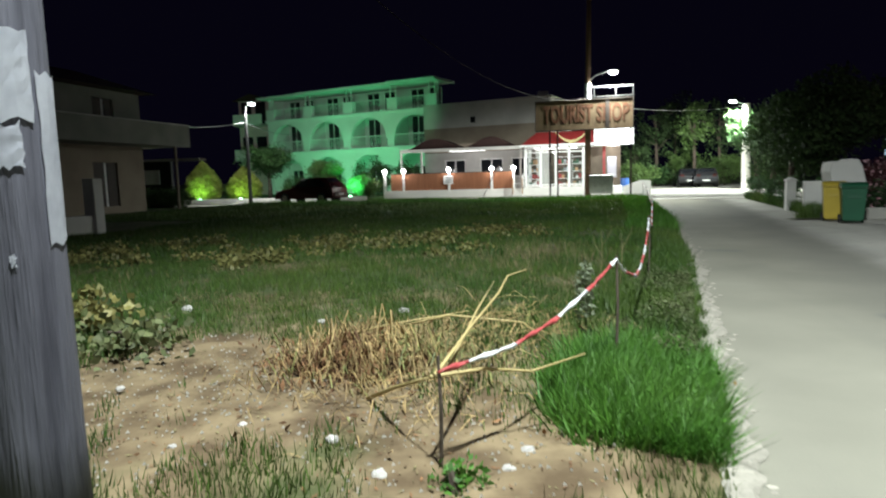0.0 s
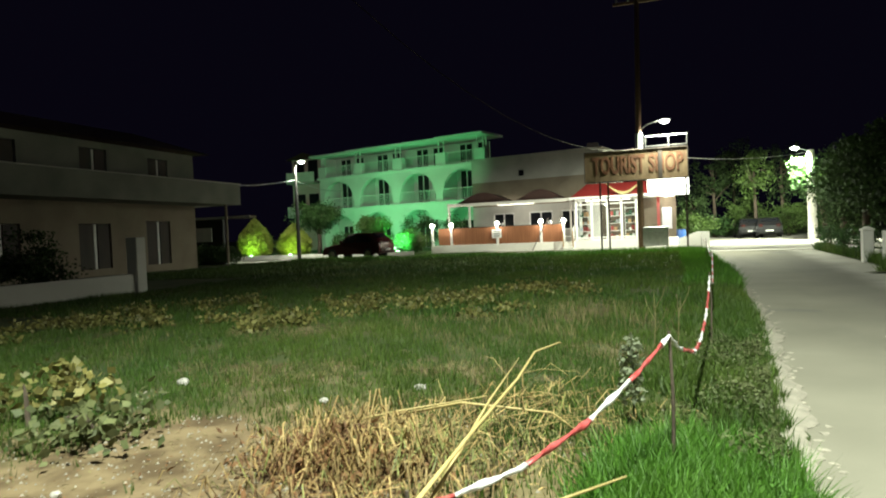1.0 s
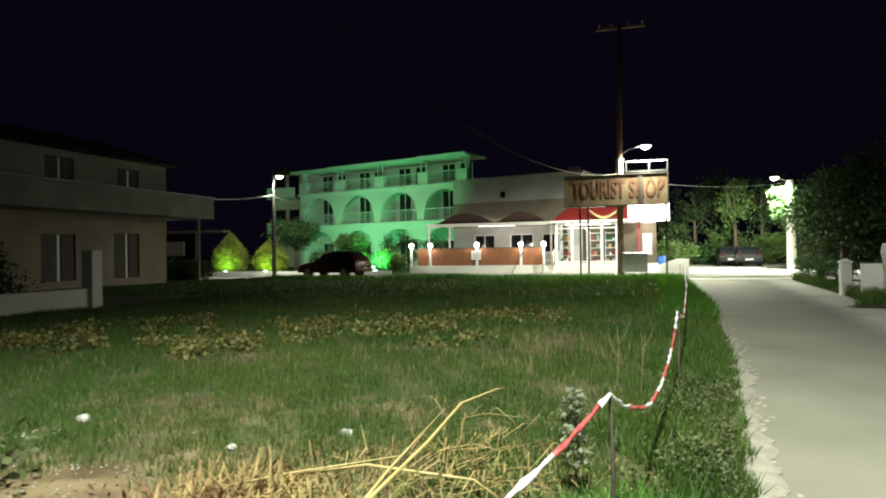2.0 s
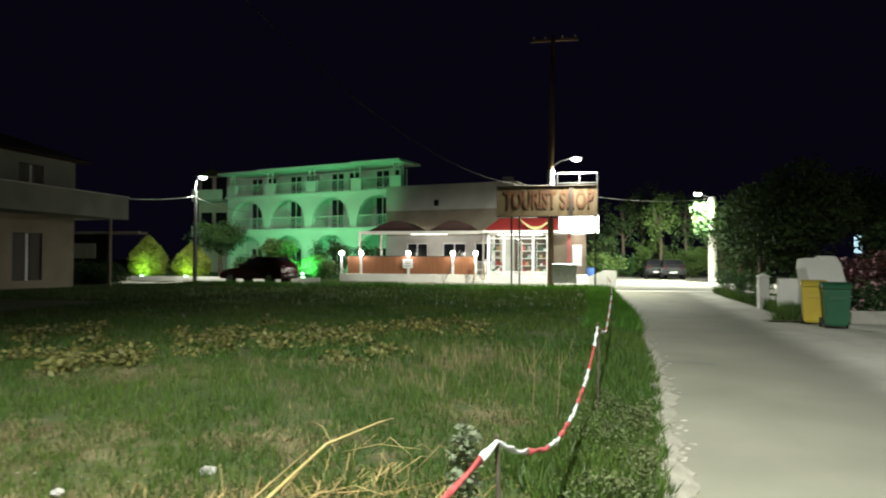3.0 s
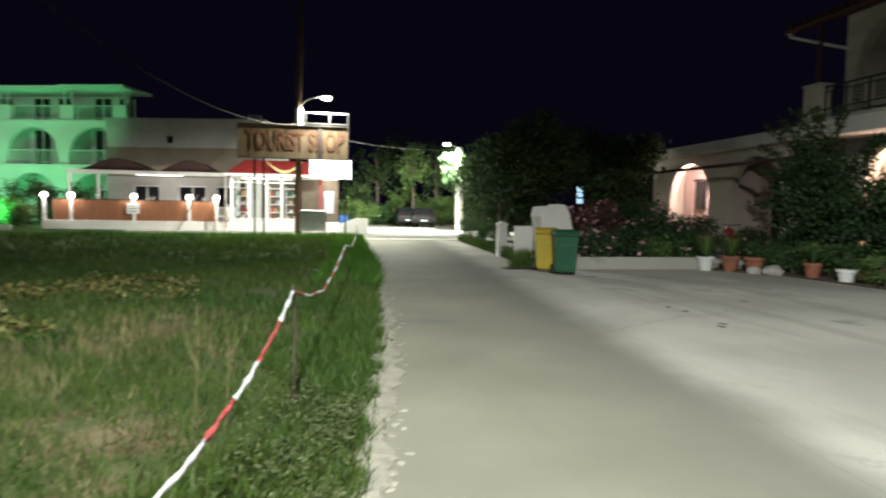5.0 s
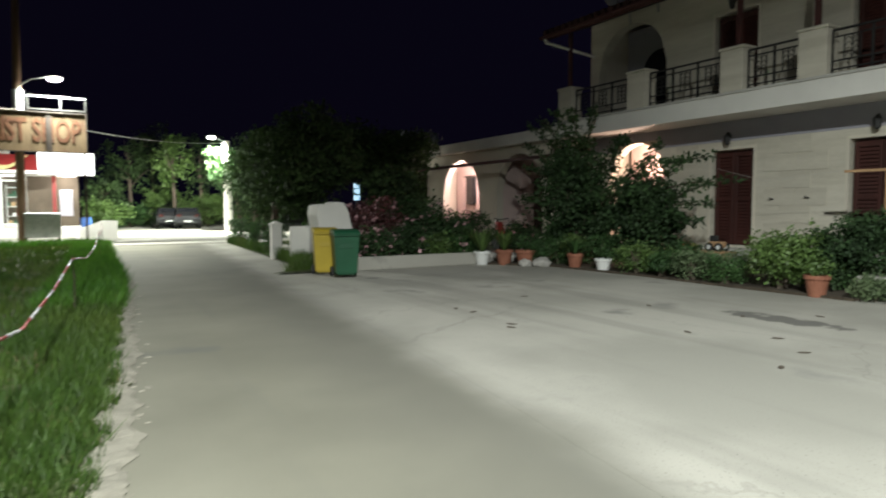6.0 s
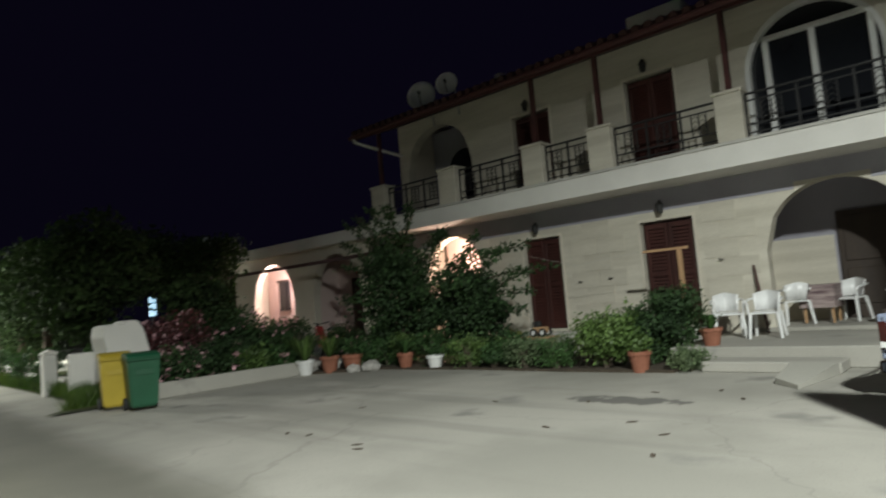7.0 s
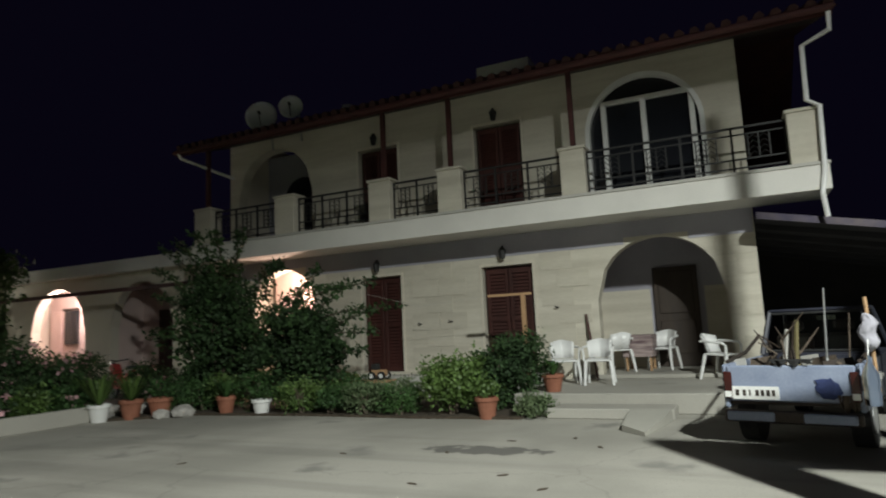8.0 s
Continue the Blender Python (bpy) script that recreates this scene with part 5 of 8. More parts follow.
# ---- pickup ----
pk = thing("pickup_truck", "old pale blue pickup truck loaded with junk, seen from behind", "pickup truck", (10.6, 6.05, 0))
Y0, Y1 = 5.46, 6.72
part("tailgate", B(8.80, 8.86, Y0 + 0.05, Y1 - 0.05, 0.50, 0.86, bevel=0.015), M_TRUCK, pk, "dented pale blue tailgate")
for a, b in ((Y0, Y0 + 0.05), (Y1 - 0.05, Y1)):
    part("bed_side", B(8.82, 10.35, a, b, 0.42, 0.87, bevel=0.012), M_TRUCK, pk)
part("bed_floor", B(8.86, 10.35, Y0 + 0.05, Y1 - 0.05, 0.46, 0.50), M_STEELDARK, pk)
M_CAB = mat("dark_cab_paint", (0.018, 0.02, 0.032), (0.034, 0.036, 0.05), 3, 0.45, 0.05)
bm = bmesh.new()
prism(bm, [(10.38, 0.36), (12.6, 0.36), (12.6, 0.74), (11.8, 0.88), (10.38, 0.90)], lambda u, v, d: (u, Y0 + d, v), Y1 - Y0)
bmesh.ops.bevel(bm, geom=list(bm.edges), offset=0.03, segments=2, affect="EDGES")
cab = part("cab", bm, M_CAB, pk, "dark weathered cab with a clear rear window")
for y0, y1 in ((Y0 + 0.03, Y0 + 0.13), (Y1 - 0.03, Y1 - 0.13)):
    part("rear_pillar", tube(bmesh.new(), [(10.42, y0, 0.88), (10.55, y1, 1.40)], [0.035, 0.028], 6), M_CAB, cab)
    part("front_pillar", tube(bmesh.new(), [(11.78, y0, 0.86), (11.36, y1, 1.40)], 0.025, 6), M_CAB, cab)
part("roof_panel", B(10.52, 11.4, Y0 + 0.11, Y1 - 0.11, 1.385, 1.43, bevel=0.02), M_CAB, cab)
bm = bmesh.new()
prism(bm, [(Y0 + 0.08, 0.93), (Y1 - 0.08, 0.93), (Y1 - 0.15, 1.37), (Y0 + 0.15, 1.37)], lambda u, v, d: (10.43 + d + (v - 0.93) * 0.26, u, v), 0.008)
rw = part("rear_window", bm, M_GLASS, cab)
bm = bmesh.new()
for a_, b_ in (((10.43, Y0 + 0.08, 0.92), (10.43, Y1 - 0.08, 0.92)), ((10.545, Y0 + 0.14, 1.375), (10.545, Y1 - 0.14, 1.375))):
    tube(bm, [a_, b_], 0.016, 6)
part("window_seal", bm, M_RUBBER, rw)
for y in (Y0 + 0.36, Y1 - 0.36):
    part("seat_back", B(10.62, 10.74, y - 0.2, y + 0.2, 0.7, 1.12, bevel=0.04), M_STEELDARK, cab)
    part("headrest", B(10.64, 10.72, y - 0.11, y + 0.11, 1.15, 1.28, bevel=0.03), M_STEELDARK, cab)
part("mirror", B(11.28, 11.3, Y0 + 0.52, Y0 + 0.74, 1.27, 1.33), M_CHROME, cab)
for y in (Y0 + 0.025, Y1 - 0.025):
    part("bed_rail", tube(bmesh.new(), [(8.95, y, 0.89), (9.7, y, 0.95), (10.36, y, 1.12)], 0.02, 6), M_STEELDARK, pk)
part("bumper", B(8.70, 8.79, Y0 + 0.02, Y1 - 0.02, 0.30, 0.42, bevel=0.015), M_STEELDARK, pk, "dark steel rear bumper")
for k, y in enumerate((Y0 + 0.28, Y1 - 0.28)):
    part("bumper_pad", B(8.66, 8.70, y - 0.22, y + 0.22, 0.32, 0.41, bevel=0.01), M_TRUCK, pk)
pl = part("number_plate", B(8.782, 8.797, 6.18, 6.64, 0.52, 0.65), M_WHITEPAINT, pk, "white plate with unreadable dark bars")
for k, (y, w) in enumerate(((6.215, 0.03), (6.262, 0.035), (6.318, 0.03), (6.366, 0.032), (6.445, 0.014), (6.49, 0.03), (6.556, 0.034))):
    part("bar", B(8.778, 8.781, y, y + w, 0.556, 0.617), M_STEELDARK, pl)
for y in (Y0 + 0.02, Y1 - 0.10):
    l = part("tail_lamp", B(8.775, 8.82, y, y + 0.08, 0.52, 0.80, bevel=0.008), M_TAILRED, pk)
    part("reversing_lens", B(8.765, 8.775, y + 0.008, y + 0.072, 0.54, 0.60), M_WHITEPAINT, l)
for x in (9.45, 12.0):
    for y, s in ((Y0 + 0.02, 1), (Y1 - 0.02, -1)):
        w = part("wheel", C((x, y, 0.29), (x, y + s * 0.18, 0.29), 0.29, seg=22), M_RUBBER, pk)
        part("hub", C((x, y - s * 0.01, 0.29), (x, y + s * 0.02, 0.29), 0.15, seg=14), M_GALV, w)
jr = np.random.default_rng(8)
for k in range(16):
    x, y = jr.uniform(9.0, 10.1), jr.uniform(Y0 + 0.15, Y1 - 0.15)
    if k < 7:
        t = thing("plank", "rough plank of scrap wood in the truck bed", "plank", (x, y, 0.5), "truck load")
        e = Vector((x, y, 0.5)) + Vector((jr.uniform(-0.35, 0.5), jr.uniform(-0.3, 0.3), jr.uniform(0.12, 0.42)))
        part("board", tube(bmesh.new(), [(x, y, 0.5), e], 0.03, 4), (M_BARK, M_DARKWOOD)[k % 2], t)
    else:
        t = thing("sack", "crumpled sack among the truck's load", "sack", (x, y, 0.5), "truck load")
        bm = bmesh.new()
        ball(bm, (x, y, 0.62), 0.2, 1, 0.9, 0.75, 2)
        for v in bm.verts:
            v.co += Vector(jr.normal(size=3)) * 0.018
        part("cloth", bm, (M_STEELDARK, M_DULL, M_DARKWOOD, M_RUBBER)[k % 4], t)
bag = thing("plastic_bag", "whitish plastic bag hung on a stick at the truck", "bag", (8.95, 5.4, 0.9))
part("stick", tube(bmesh.new(), [(9.0, 5.36, 0.5), (8.95, 5.38, 1.5)], 0.018, 6), M_TAN, bag)
bm = bmesh.new()
ball(bm, (8.93, 5.38, 1.16), 0.10, 0.6, 0.75, 1.9, 3)
for v in bm.verts:
    v.co += Vector((0.02 * math.sin(v.co.z * 40), 0.02 * math.sin(v.co.z * 33 + 1), 0)) + Vector(jr.normal(size=3)) * 0.006
part("bag_body", bm, M_GREYW, bag, round_=True)
bot = thing("plastic_bottle", "large clear plastic bottle hung at the truck's corner", "bottle", (8.72, 5.36, 0.6))
part("bottle", lathe(bmesh.new(), [(0.02, 0), (0.068, 0.015), (0.072, 0.10), (0.064, 0.15), (0.072, 0.2), (0.07, 0.29), (0.045, 0.35), (0.018, 0.40), (0.018, 0.46)], (8.68, 5.38, 0.5), 16), M_GLASS, bot, round_=True)
part("string", tube(bmesh.new(), [(8.68, 5.38, 0.96), (8.8, 5.38, 1.1)], 0.006, 4), M_WHITEPAINT, bot)
jug = thing("blue_patch", "crumpled dark blue rag on the tailgate", "rag", (8.78, 5.75, 0.6))
bm = bmesh.new()
ball(bm, (8.785, 5.76, 0.64), 0.11, 0.12, 1, 0.9, 2)
for v in bm.verts:
    v.co += Vector((0, *jr.normal(size=2))) * 0.02
part("rag", bm, mat("dark_blue_cloth", (0.02, 0.03, 0.09), (0.03, 0.045, 0.13), 8, 0.9, 0.1), jug)

for k in range(9):
    t = thing("branch", "dry twisted branch sticking out of the truck's load", "branch", (9.2, 6.0, 0.6), "truck load")
    x, y = jr.uniform(8.95, 10.0), jr.uniform(Y0 + 0.1, Y1 - 0.1)
    p = Vector((x, y, 0.62))
    q = p + Vector((jr.uniform(-0.3, 0.3), jr.uniform(-0.35, 0.35), jr.uniform(0.15, 0.5)))
    r = q + Vector((jr.uniform(-0.3, 0.3), jr.uniform(-0.3, 0.3), jr.uniform(-0.1, 0.3)))
    part("wood", tube(bmesh.new(), [p, q, r], [0.022, 0.016, 0.006], 5), (M_BARK, M_DARKWOOD, M_DARKWOOD)[k % 3], t)
for k in range(6):
    x, y = jr.uniform(9.0, 9.9), Y0 + 0.2 + k * 0.2
    t = thing("scrap_panel", "bent scrap panel piled in the truck bed", "scrap", (x, y, 0.55), "truck load")
    a = jr.uniform(-0.5, 0.5)
    part("sheet", prism(bmesh.new(), [(-0.18, 0), (0.18, 0.02), (0.16, 0.36), (-0.1, 0.40)], lambda u, v, d: (x + u * math.sin(a) + d + v * 0.25, y + u * math.cos(a), 0.52 + v), 0.012), (M_STEELDARK, M_BARK, M_DULL)[k % 3], t)

for k, (y, w, z0, z1) in enumerate(((6.05, 0.2, 0.88, 0.92), (5.58, 0.1, 0.44, 0.60))):
    t = thing("rag", "rust-brown rag hanging over the truck's tailgate", "rag", (8.79, y, z0), "rags on the truck")
    bm = bmesh.new()
    bmesh.ops.create_grid(bm, x_segments=8, y_segments=6, size=0.5)
    for v in bm.verts:
        u, q = v.co.x, v.co.y + 0.5
        v.co = Vector((8.785 + 0.02 * math.sin(u * 19 + k) + (0.09 if q > 0.95 else 0), y + u * w * 2 * (0.75 + 0.25 * q) + jr.uniform(-0.01, 0.01), z0 + (z1 - z0) * q + 0.03 * math.sin(u * 13 + k * 2) * (1 - q)))
    bmesh.ops.solidify(bm, geom=list(bm.faces), thickness=0.006)
    part("cloth", bm, (M_BLACK, M_BARK)[k], t)
for k, (y, h, r, m) in enumerate(((5.78, 1.62, 0.012, M_GALV), (6.08, 1.30, 0.03, M_DRYGRASS), (6.2, 1.2, 0.035, M_DULL), (5.62, 1.35, 0.01, M_BARK))):
    t = thing("rod", "upright rod standing in the truck's load", "rod", (9.3, y, 0.5), "truck load")
    part("shaft", tube(bmesh.new(), [(9.25 + 0.1 * k, y, 0.5), (9.3 + 0.1 * k, y + 0.03, 0.9), (9.25 + 0.1 * k, y - 0.02, h)], [r, r, r * 0.7], 6), m, t)
# the truck stands a little askew, with all its load
askew = Matrix.Translation((8.8, 6.05, 0)) @ Matrix.Rotation(radians(-15), 4, "Z") @ Matrix.Translation((-8.8, -6.05, 0))
for ob in list(bpy.data.objects):
    if ob.parent is None and ob.name.split(".")[0] in ("pickup_truck", "plank", "sack", "plastic_bag", "plastic_bottle", "blue_patch", "branch", "scrap_panel", "rag", "rod"):
        ob.matrix_basis = askew @ Matrix.Translation(ob.location)
# the open shed beyond the truck, and the wall beside the lot that shades it
shed = thing("carport", "dark open lean-to carport with a thin sloping metal roof", "carport", (15, 2.5, 0))
LEAN = lambda y: 3.05 - (6.06 - y) * 0.2
part("roof_sheet", prism(bmesh.new(), [(6.06, LEAN(6.06)), (-2.0, LEAN(-2.0)), (-2.0, LEAN(-2.0) + 0.03), (6.06, LEAN(6.06) + 0.03)], lambda u, v, d: (13.26 + d, u, v), 6.9), M_DARKSHEET, shed)
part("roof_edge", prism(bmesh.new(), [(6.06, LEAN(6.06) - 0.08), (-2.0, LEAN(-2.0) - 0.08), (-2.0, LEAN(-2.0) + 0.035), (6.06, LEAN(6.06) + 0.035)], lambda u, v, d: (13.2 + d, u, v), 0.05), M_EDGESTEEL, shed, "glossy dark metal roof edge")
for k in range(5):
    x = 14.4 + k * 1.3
    part("rafter", prism(bmesh.new(), [(6.06, LEAN(6.06) - 0.1), (-2.0, LEAN(-2.0) - 0.1), (-2.0, LEAN(-2.0) - 0.002), (6.06, LEAN(6.06) - 0.002)], lambda u, v, d: (x + d, u, v), 0.06), M_DARKSHEET, shed)
# deep shade of the carport is in this wall's colour
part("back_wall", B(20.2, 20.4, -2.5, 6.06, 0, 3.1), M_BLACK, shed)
for x in (13.25, 16.5, 19.8):
    part("post", B(x, x + 0.08, -1.95, -1.87, 0, LEAN(-1.9) - 0.1), M_STEELDARK, shed)
structure("wall_south", wall_sheet(bmesh.new(), -6, 5.38, 0, 2.92, [(2.4, 4.92, 0.0, 2.22, False)], lambda u, z, d: (6.0 + d, u, z), 0.16), M_DULL, "plain rendered porch wall with a wide opening beside the lot", "wall")
lot_pole = thing("steel_pole", "slim galvanised steel pole standing by the lot", "pole", (7.15, 4.03, 0))
part("shaft", tube(bmesh.new(), [(7.15, 4.03, 0), (7.15, 4.03, 3.2), (7.15, 4.03, 6.6)], [0.105, 0.095, 0.085], 14), M_GALV, lot_pole, round_=True)
part("cap", lathe(bmesh.new(), [(0.09, 0.0), (0.09, 0.03), (0.03, 0.07)], (7.15, 4.03, 6.6), 14), M_GALV, lot_pole)
part("base_plate", B(7.0, 7.3, 3.88, 4.18, 0.002, 0.02), M_GALV, lot_pole)

ramp_ = thing("broken_slab", "broken pale concrete slab forming a ramp beside the step", "slab", (10.4, 7.3, 0))
part("slab", prism(bmesh.new(), [(9.55, 7.62), (9.9, 7.95), (10.82, 7.98), (10.83, 7.42), (10.2, 7.5)], lambda u, v, d: (u, v, 0.006 + d * (0.35 + 0.5 * (u - 9.7))), 0.17), M_PLAZA, ramp_)
# litter and dark marks on the concrete
lr = np.random.default_rng(17)
for k, (x, y) in enumerate(((5.33, 10.5), (5.5, 11.95), (5.55, 11.6), (5.46, 10.66), (6.8, 9.3), (7.3, 8.6), (6.9, 8.1), (8.2, 9.6), (7.9, 10.8), (9.3, 8.4), (9.0, 9.1), (6.2, 7.9), (8.8, 8.0), (7.0, 12.4))):
    t = thing("dead_leaf", "curled brown dead leaf on the concrete", "leaf", (x, y, 0.004), "dead leaves")
    a = lr.uniform(0, 6)
    bm = bmesh.new()
    prism(bm, [(-0.06, 0), (-0.02, 0.024), (0.03, 0.02), (0.065, 0), (0.03, -0.024), (-0.03, -0.02)], lambda u, v, d: (x + u * math.cos(a) - v * math.sin(a), y + u * math.sin(a) + v * math.cos(a), 0.006 + 0.02 * abs(u) * 6 * abs(u) + d), 0.004)
    part("blade", bm, M_BARK, t)


# ---- restaurant corner, hotel, left house ----
def street_lamp_head(t, arm, head, aim, material=None):
    """An arm and a flat luminaire with a glowing lens."""
    part("arm", tube(bmesh.new(), arm, 0.028, 8), M_GALV, t, round_=True)
    x, y, z = head
    hx, hy = aim
    bm = bmesh.new()
    lathe(bm, [(0.05, 0.08), (0.16, 0.06), (0.2, 0.0), (0.17, -0.03)], (0, 0, 0), 16)
    for v in bm.verts:
        v.co = Vector((x + v.co.x * (1.5 if hx else 0.8), y + v.co.y * (1.5 if hy else 0.8), z + v.co.z))
    h = part("lamp_housing", bm, M_GALV, t)
    # lens made a large glowing ball so its shape includes the lamp's glare
    bm = bmesh.new()
    ball(bm, (x, y, z - 0.05), 0.19, 1.1 if hx else 0.9, 1.1 if hy else 0.9, 0.6, 3)
    part("lens", bm, material or G_LAMP, h, "glowing lamp lens enlarged for glare")


# wooden pole with a lamp, by the sign
pole = thing("utility_pole", "tall brown wooden utility pole with street lamp", "utility pole", (-0.44, 32.5, 0))
part("shaft", tube(bmesh.new(), [(-0.44, 32.5, -0.1), (-0.42, 32.5, 6), (-0.32, 32.5, 12.1)], [0.155, 0.13, 0.1], 14), M_POLEBROWN, pole, round_=True)
part("cross_arm", B(-1.4, 0.82, 32.44, 32.56, 11.8, 11.92), M_POLEBROWN, pole)
for x in (-1.25, -0.7, 0.1, 0.7):
    part("insulator", lathe(bmesh.new(), [(0.03, 0), (0.05, 0.05), (0.035, 0.08), (0.05, 0.12), (0.02, 0.16)], (x, 32.5, 11.92), 10), M_WHITEPAINT, pole)
part("sleeve", C((-0.42, 32.5, 4.9), (-0.41, 32.5, 5.65), 0.17, seg=14), M_GALV, pole, "pale metal sleeve")
street_lamp_head(pole, [(-0.42, 32.4, 5.6), (-0.36, 32.3, 5.77), (0.0, 32.2, 6.02), (0.5, 32.12, 6.13)], (0.76, 32.1, 6.14), (1, 0))

# shop sign on steel legs
sign = thing("shop_sign", "rust-streaked orange TOURIST SHOP sign on steel legs", "sign", (-0.6, 32.75, 0))
SX0, SX1, SZ0, SZ1 = -2.95, 1.69, 3.46, 4.86
board = part("board", B(SX0, SX1, 32.25, 32.33, SZ0, SZ1), M_RUST, sign)
bm = bmesh.new()
for d in ((SX0 - 0.04, SX0, SZ0 - 0.04, SZ1 + 0.04), (SX1, SX1 + 0.04, SZ0 - 0.04, SZ1 + 0.04), (SX0, SX1, SZ1, SZ1 + 0.04), (SX0, SX1, SZ0 - 0.04, SZ0)):
    box(bm, d[0], d[1], 32.22, 32.35, d[2], d[3])
part("frame", bm, M_STEELDARK, board)
part("joint_strip", B(0.42, 0.60, 32.236, 32.241, SZ0 + 0.01, SZ1 - 0.01), M_DARKWOOD, board, "dark bare batten")
wm = text_mesh("TOURIST SHOP", 4.1, 0.86)
wm.materials.append(M_LETTER)
w = put("lettering", wm, board, "faded orange-brown capital letters")
w.location = (SX0 + 0.36, 32.2485, SZ0 + 0.33)
for x in (-2.28, -1.9, 1.62):
    part("leg", B(x - 0.04, x + 0.04, 32.36, 32.44, 0, SZ1), M_STEELDARK, sign)
part("upper_rail", B(-0.14, 1.72, 32.34, 32.40, 5.44, 5.49), M_GALV, sign, "pale tube above the board")
part("upper_rail", B(-0.14, 1.72, 32.35, 32.39, 4.98, 5.02), M_BLACK, sign)
for x in (-0.12, 0.9, 1.7):
    part("upright", B(x - 0.02, x + 0.02, 32.36, 32.38, 4.9, 5.42), M_BLACK, sign)
cabn = thing("meter_cabinet", "grey metal cabinet at the foot of the sign", "cabinet", (0.2, 32.2, 0))
part("body", B(-0.36, 0.77, 32.0, 32.3, 0.3, 1.2, bevel=0.01), M_GALV, cabn)
part("door", B(-0.3, 0.18, 31.98, 31.998, 0.36, 1.14), M_GALV, cabn)
part("door", B(0.22, 0.71, 31.98, 31.998, 0.36, 1.14), M_GALV, cabn)
for x in (-0.3, 0.7):
    part("foot", B(x - 0.03, x + 0.03, 32.05, 32.25, 0, 0.3), M_STEELDARK, cabn)

# restaurant terrace: low wall, reed panels, globe lamps
rest = thing("terrace_wall", "low white terrace wall with brown reed panels", "fence", (-9, 39.5, 0))
part("low_wall", B(-13.6, 1.4, 39.45, 39.75, 0, 0.48, bevel=0.01), M_WHITE, rest)
for a, b in ((-13.1, -12.3), (-12.15, -9.28), (-9.1, -6.5), (-6.35, -5.1)):
    pnl = part("reed_panel", B(a, b, 39.55, 39.6, 0.49, 1.55), M_FENCE, rest)
    part("rail", B(a, b, 39.53, 39.62, 1.552, 1.59), M_DARKWOOD, pnl)
for x in (-13.5, -12.22, -9.19, -6.43, -5.05):
    p = thing("globe_lamp", "lit white globe lamp on a white post", "lamp", (x, 39.5, 0.48), "globe lamps")
    part("post", B(x - 0.07, x + 0.07, 39.46, 39.6, 0.481, 1.6, bevel=0.01), M_WHITEPAINT, p)
    part("globe", ball(bmesh.new(), (x, 39.53, 1.76), 0.15, sub=2), G_BALL, p, round_=True)
    lamp("light_globe", "POINT", (x, 39.28, 1.78), 60, (1.0, 0.93, 0.84), 0.12)
plate = thing("notice_board", "small white notice board on the terrace wall", "sign", (-9.2, 39.4, 0.5))
part("panel", B(-9.5, -8.9, 39.38, 39.41, 0.85, 1.4), M_WHITEPAINT, plate)
part("post", B(-9.23, -9.17, 39.41, 39.44, 0.3, 1.38), M_WHITEPAINT, plate)
for k in range(3):
    part("bar", B(-9.4, -9.0, 39.372, 39.378, 0.95 + k * 0.14, 1.0 + k * 0.14), M_BAR, plate)

# restaurant building behind the awning
rb = thing("restaurant", "white flat-roofed restaurant building with small dark window", "building", (-8, 44.5, 0))
R = lambda u, z, d: (-12.15 + u * 0.979 + d * 0.204, 44.7 - u * 0.204 + d * 0.979, z)
# front coloured duller than the white side to tone down the lamplight on it
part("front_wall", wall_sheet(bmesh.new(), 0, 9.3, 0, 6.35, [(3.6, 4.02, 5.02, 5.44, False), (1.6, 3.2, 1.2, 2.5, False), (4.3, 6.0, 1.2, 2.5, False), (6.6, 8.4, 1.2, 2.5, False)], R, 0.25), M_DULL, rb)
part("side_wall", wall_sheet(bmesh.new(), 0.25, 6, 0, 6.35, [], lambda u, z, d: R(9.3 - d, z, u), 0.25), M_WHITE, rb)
part("back_wall", wall_sheet(bmesh.new(), 0, 9.05, 0, 6.0, [], lambda u, z, d: R(u, z, 3.2 + d), 0.2), M_WHITE, rb)
part("roof", prism(bmesh.new(), [(-0.1, 0), (9.5, 0), (9.5, 6.2), (-0.1, 6.2)], lambda u, v, d: R(u, 6.352 + d, v - 0.05), 0.12), M_DULL, rb)
part("window", prism(bmesh.new(), [(3.6, 5.02), (4.02, 5.02), (4.02, 5.44), (3.6, 5.44)], lambda u, v, d: R(u, v, 0.12 + d), 0.03), M_DARKGLASS, rb)
for a, b in ((1.6, 3.2), (4.3, 6.0), (6.6, 8.4)):
    wdw = part("window", prism(bmesh.new(), [(a, 1.2), (b, 1.2), (b, 2.5), (a, 2.5)], lambda u, v, d: R(u, v, 0.14 + d), 0.02), M_DARKGLASS, rb)
    bm = bmesh.new()
    for u0, u1, z0, z1 in ((a, a + 0.07, 1.2, 2.5), (b - 0.07, b, 1.2, 2.5), ((a + b) / 2 - 0.035, (a + b) / 2 + 0.035, 1.2, 2.5), (a, b, 2.43, 2.5), (a, b, 1.2, 1.27)):
        prism(bm, [(u0, z0), (u1, z0), (u1, z1), (u0, z1)], lambda u, v, d: R(u, v, 0.06 + d), 0.07)
    part("window_frame", bm, M_WHITEPAINT, wdw)
part("lower_band", prism(bmesh.new(), [(0.02, 3.0), (9.28, 3.0), (9.28, 4.75), (0.02, 4.75)], lambda u, v, d: R(u, v, -0.006 + d), 0.004), M_TANPLASTER, rb, "tan band across the lower wall")
part("roof_box", B(-3.9, -3.2, 44.0, 44.7, 6.4, 6.9), M_DULL, rb)

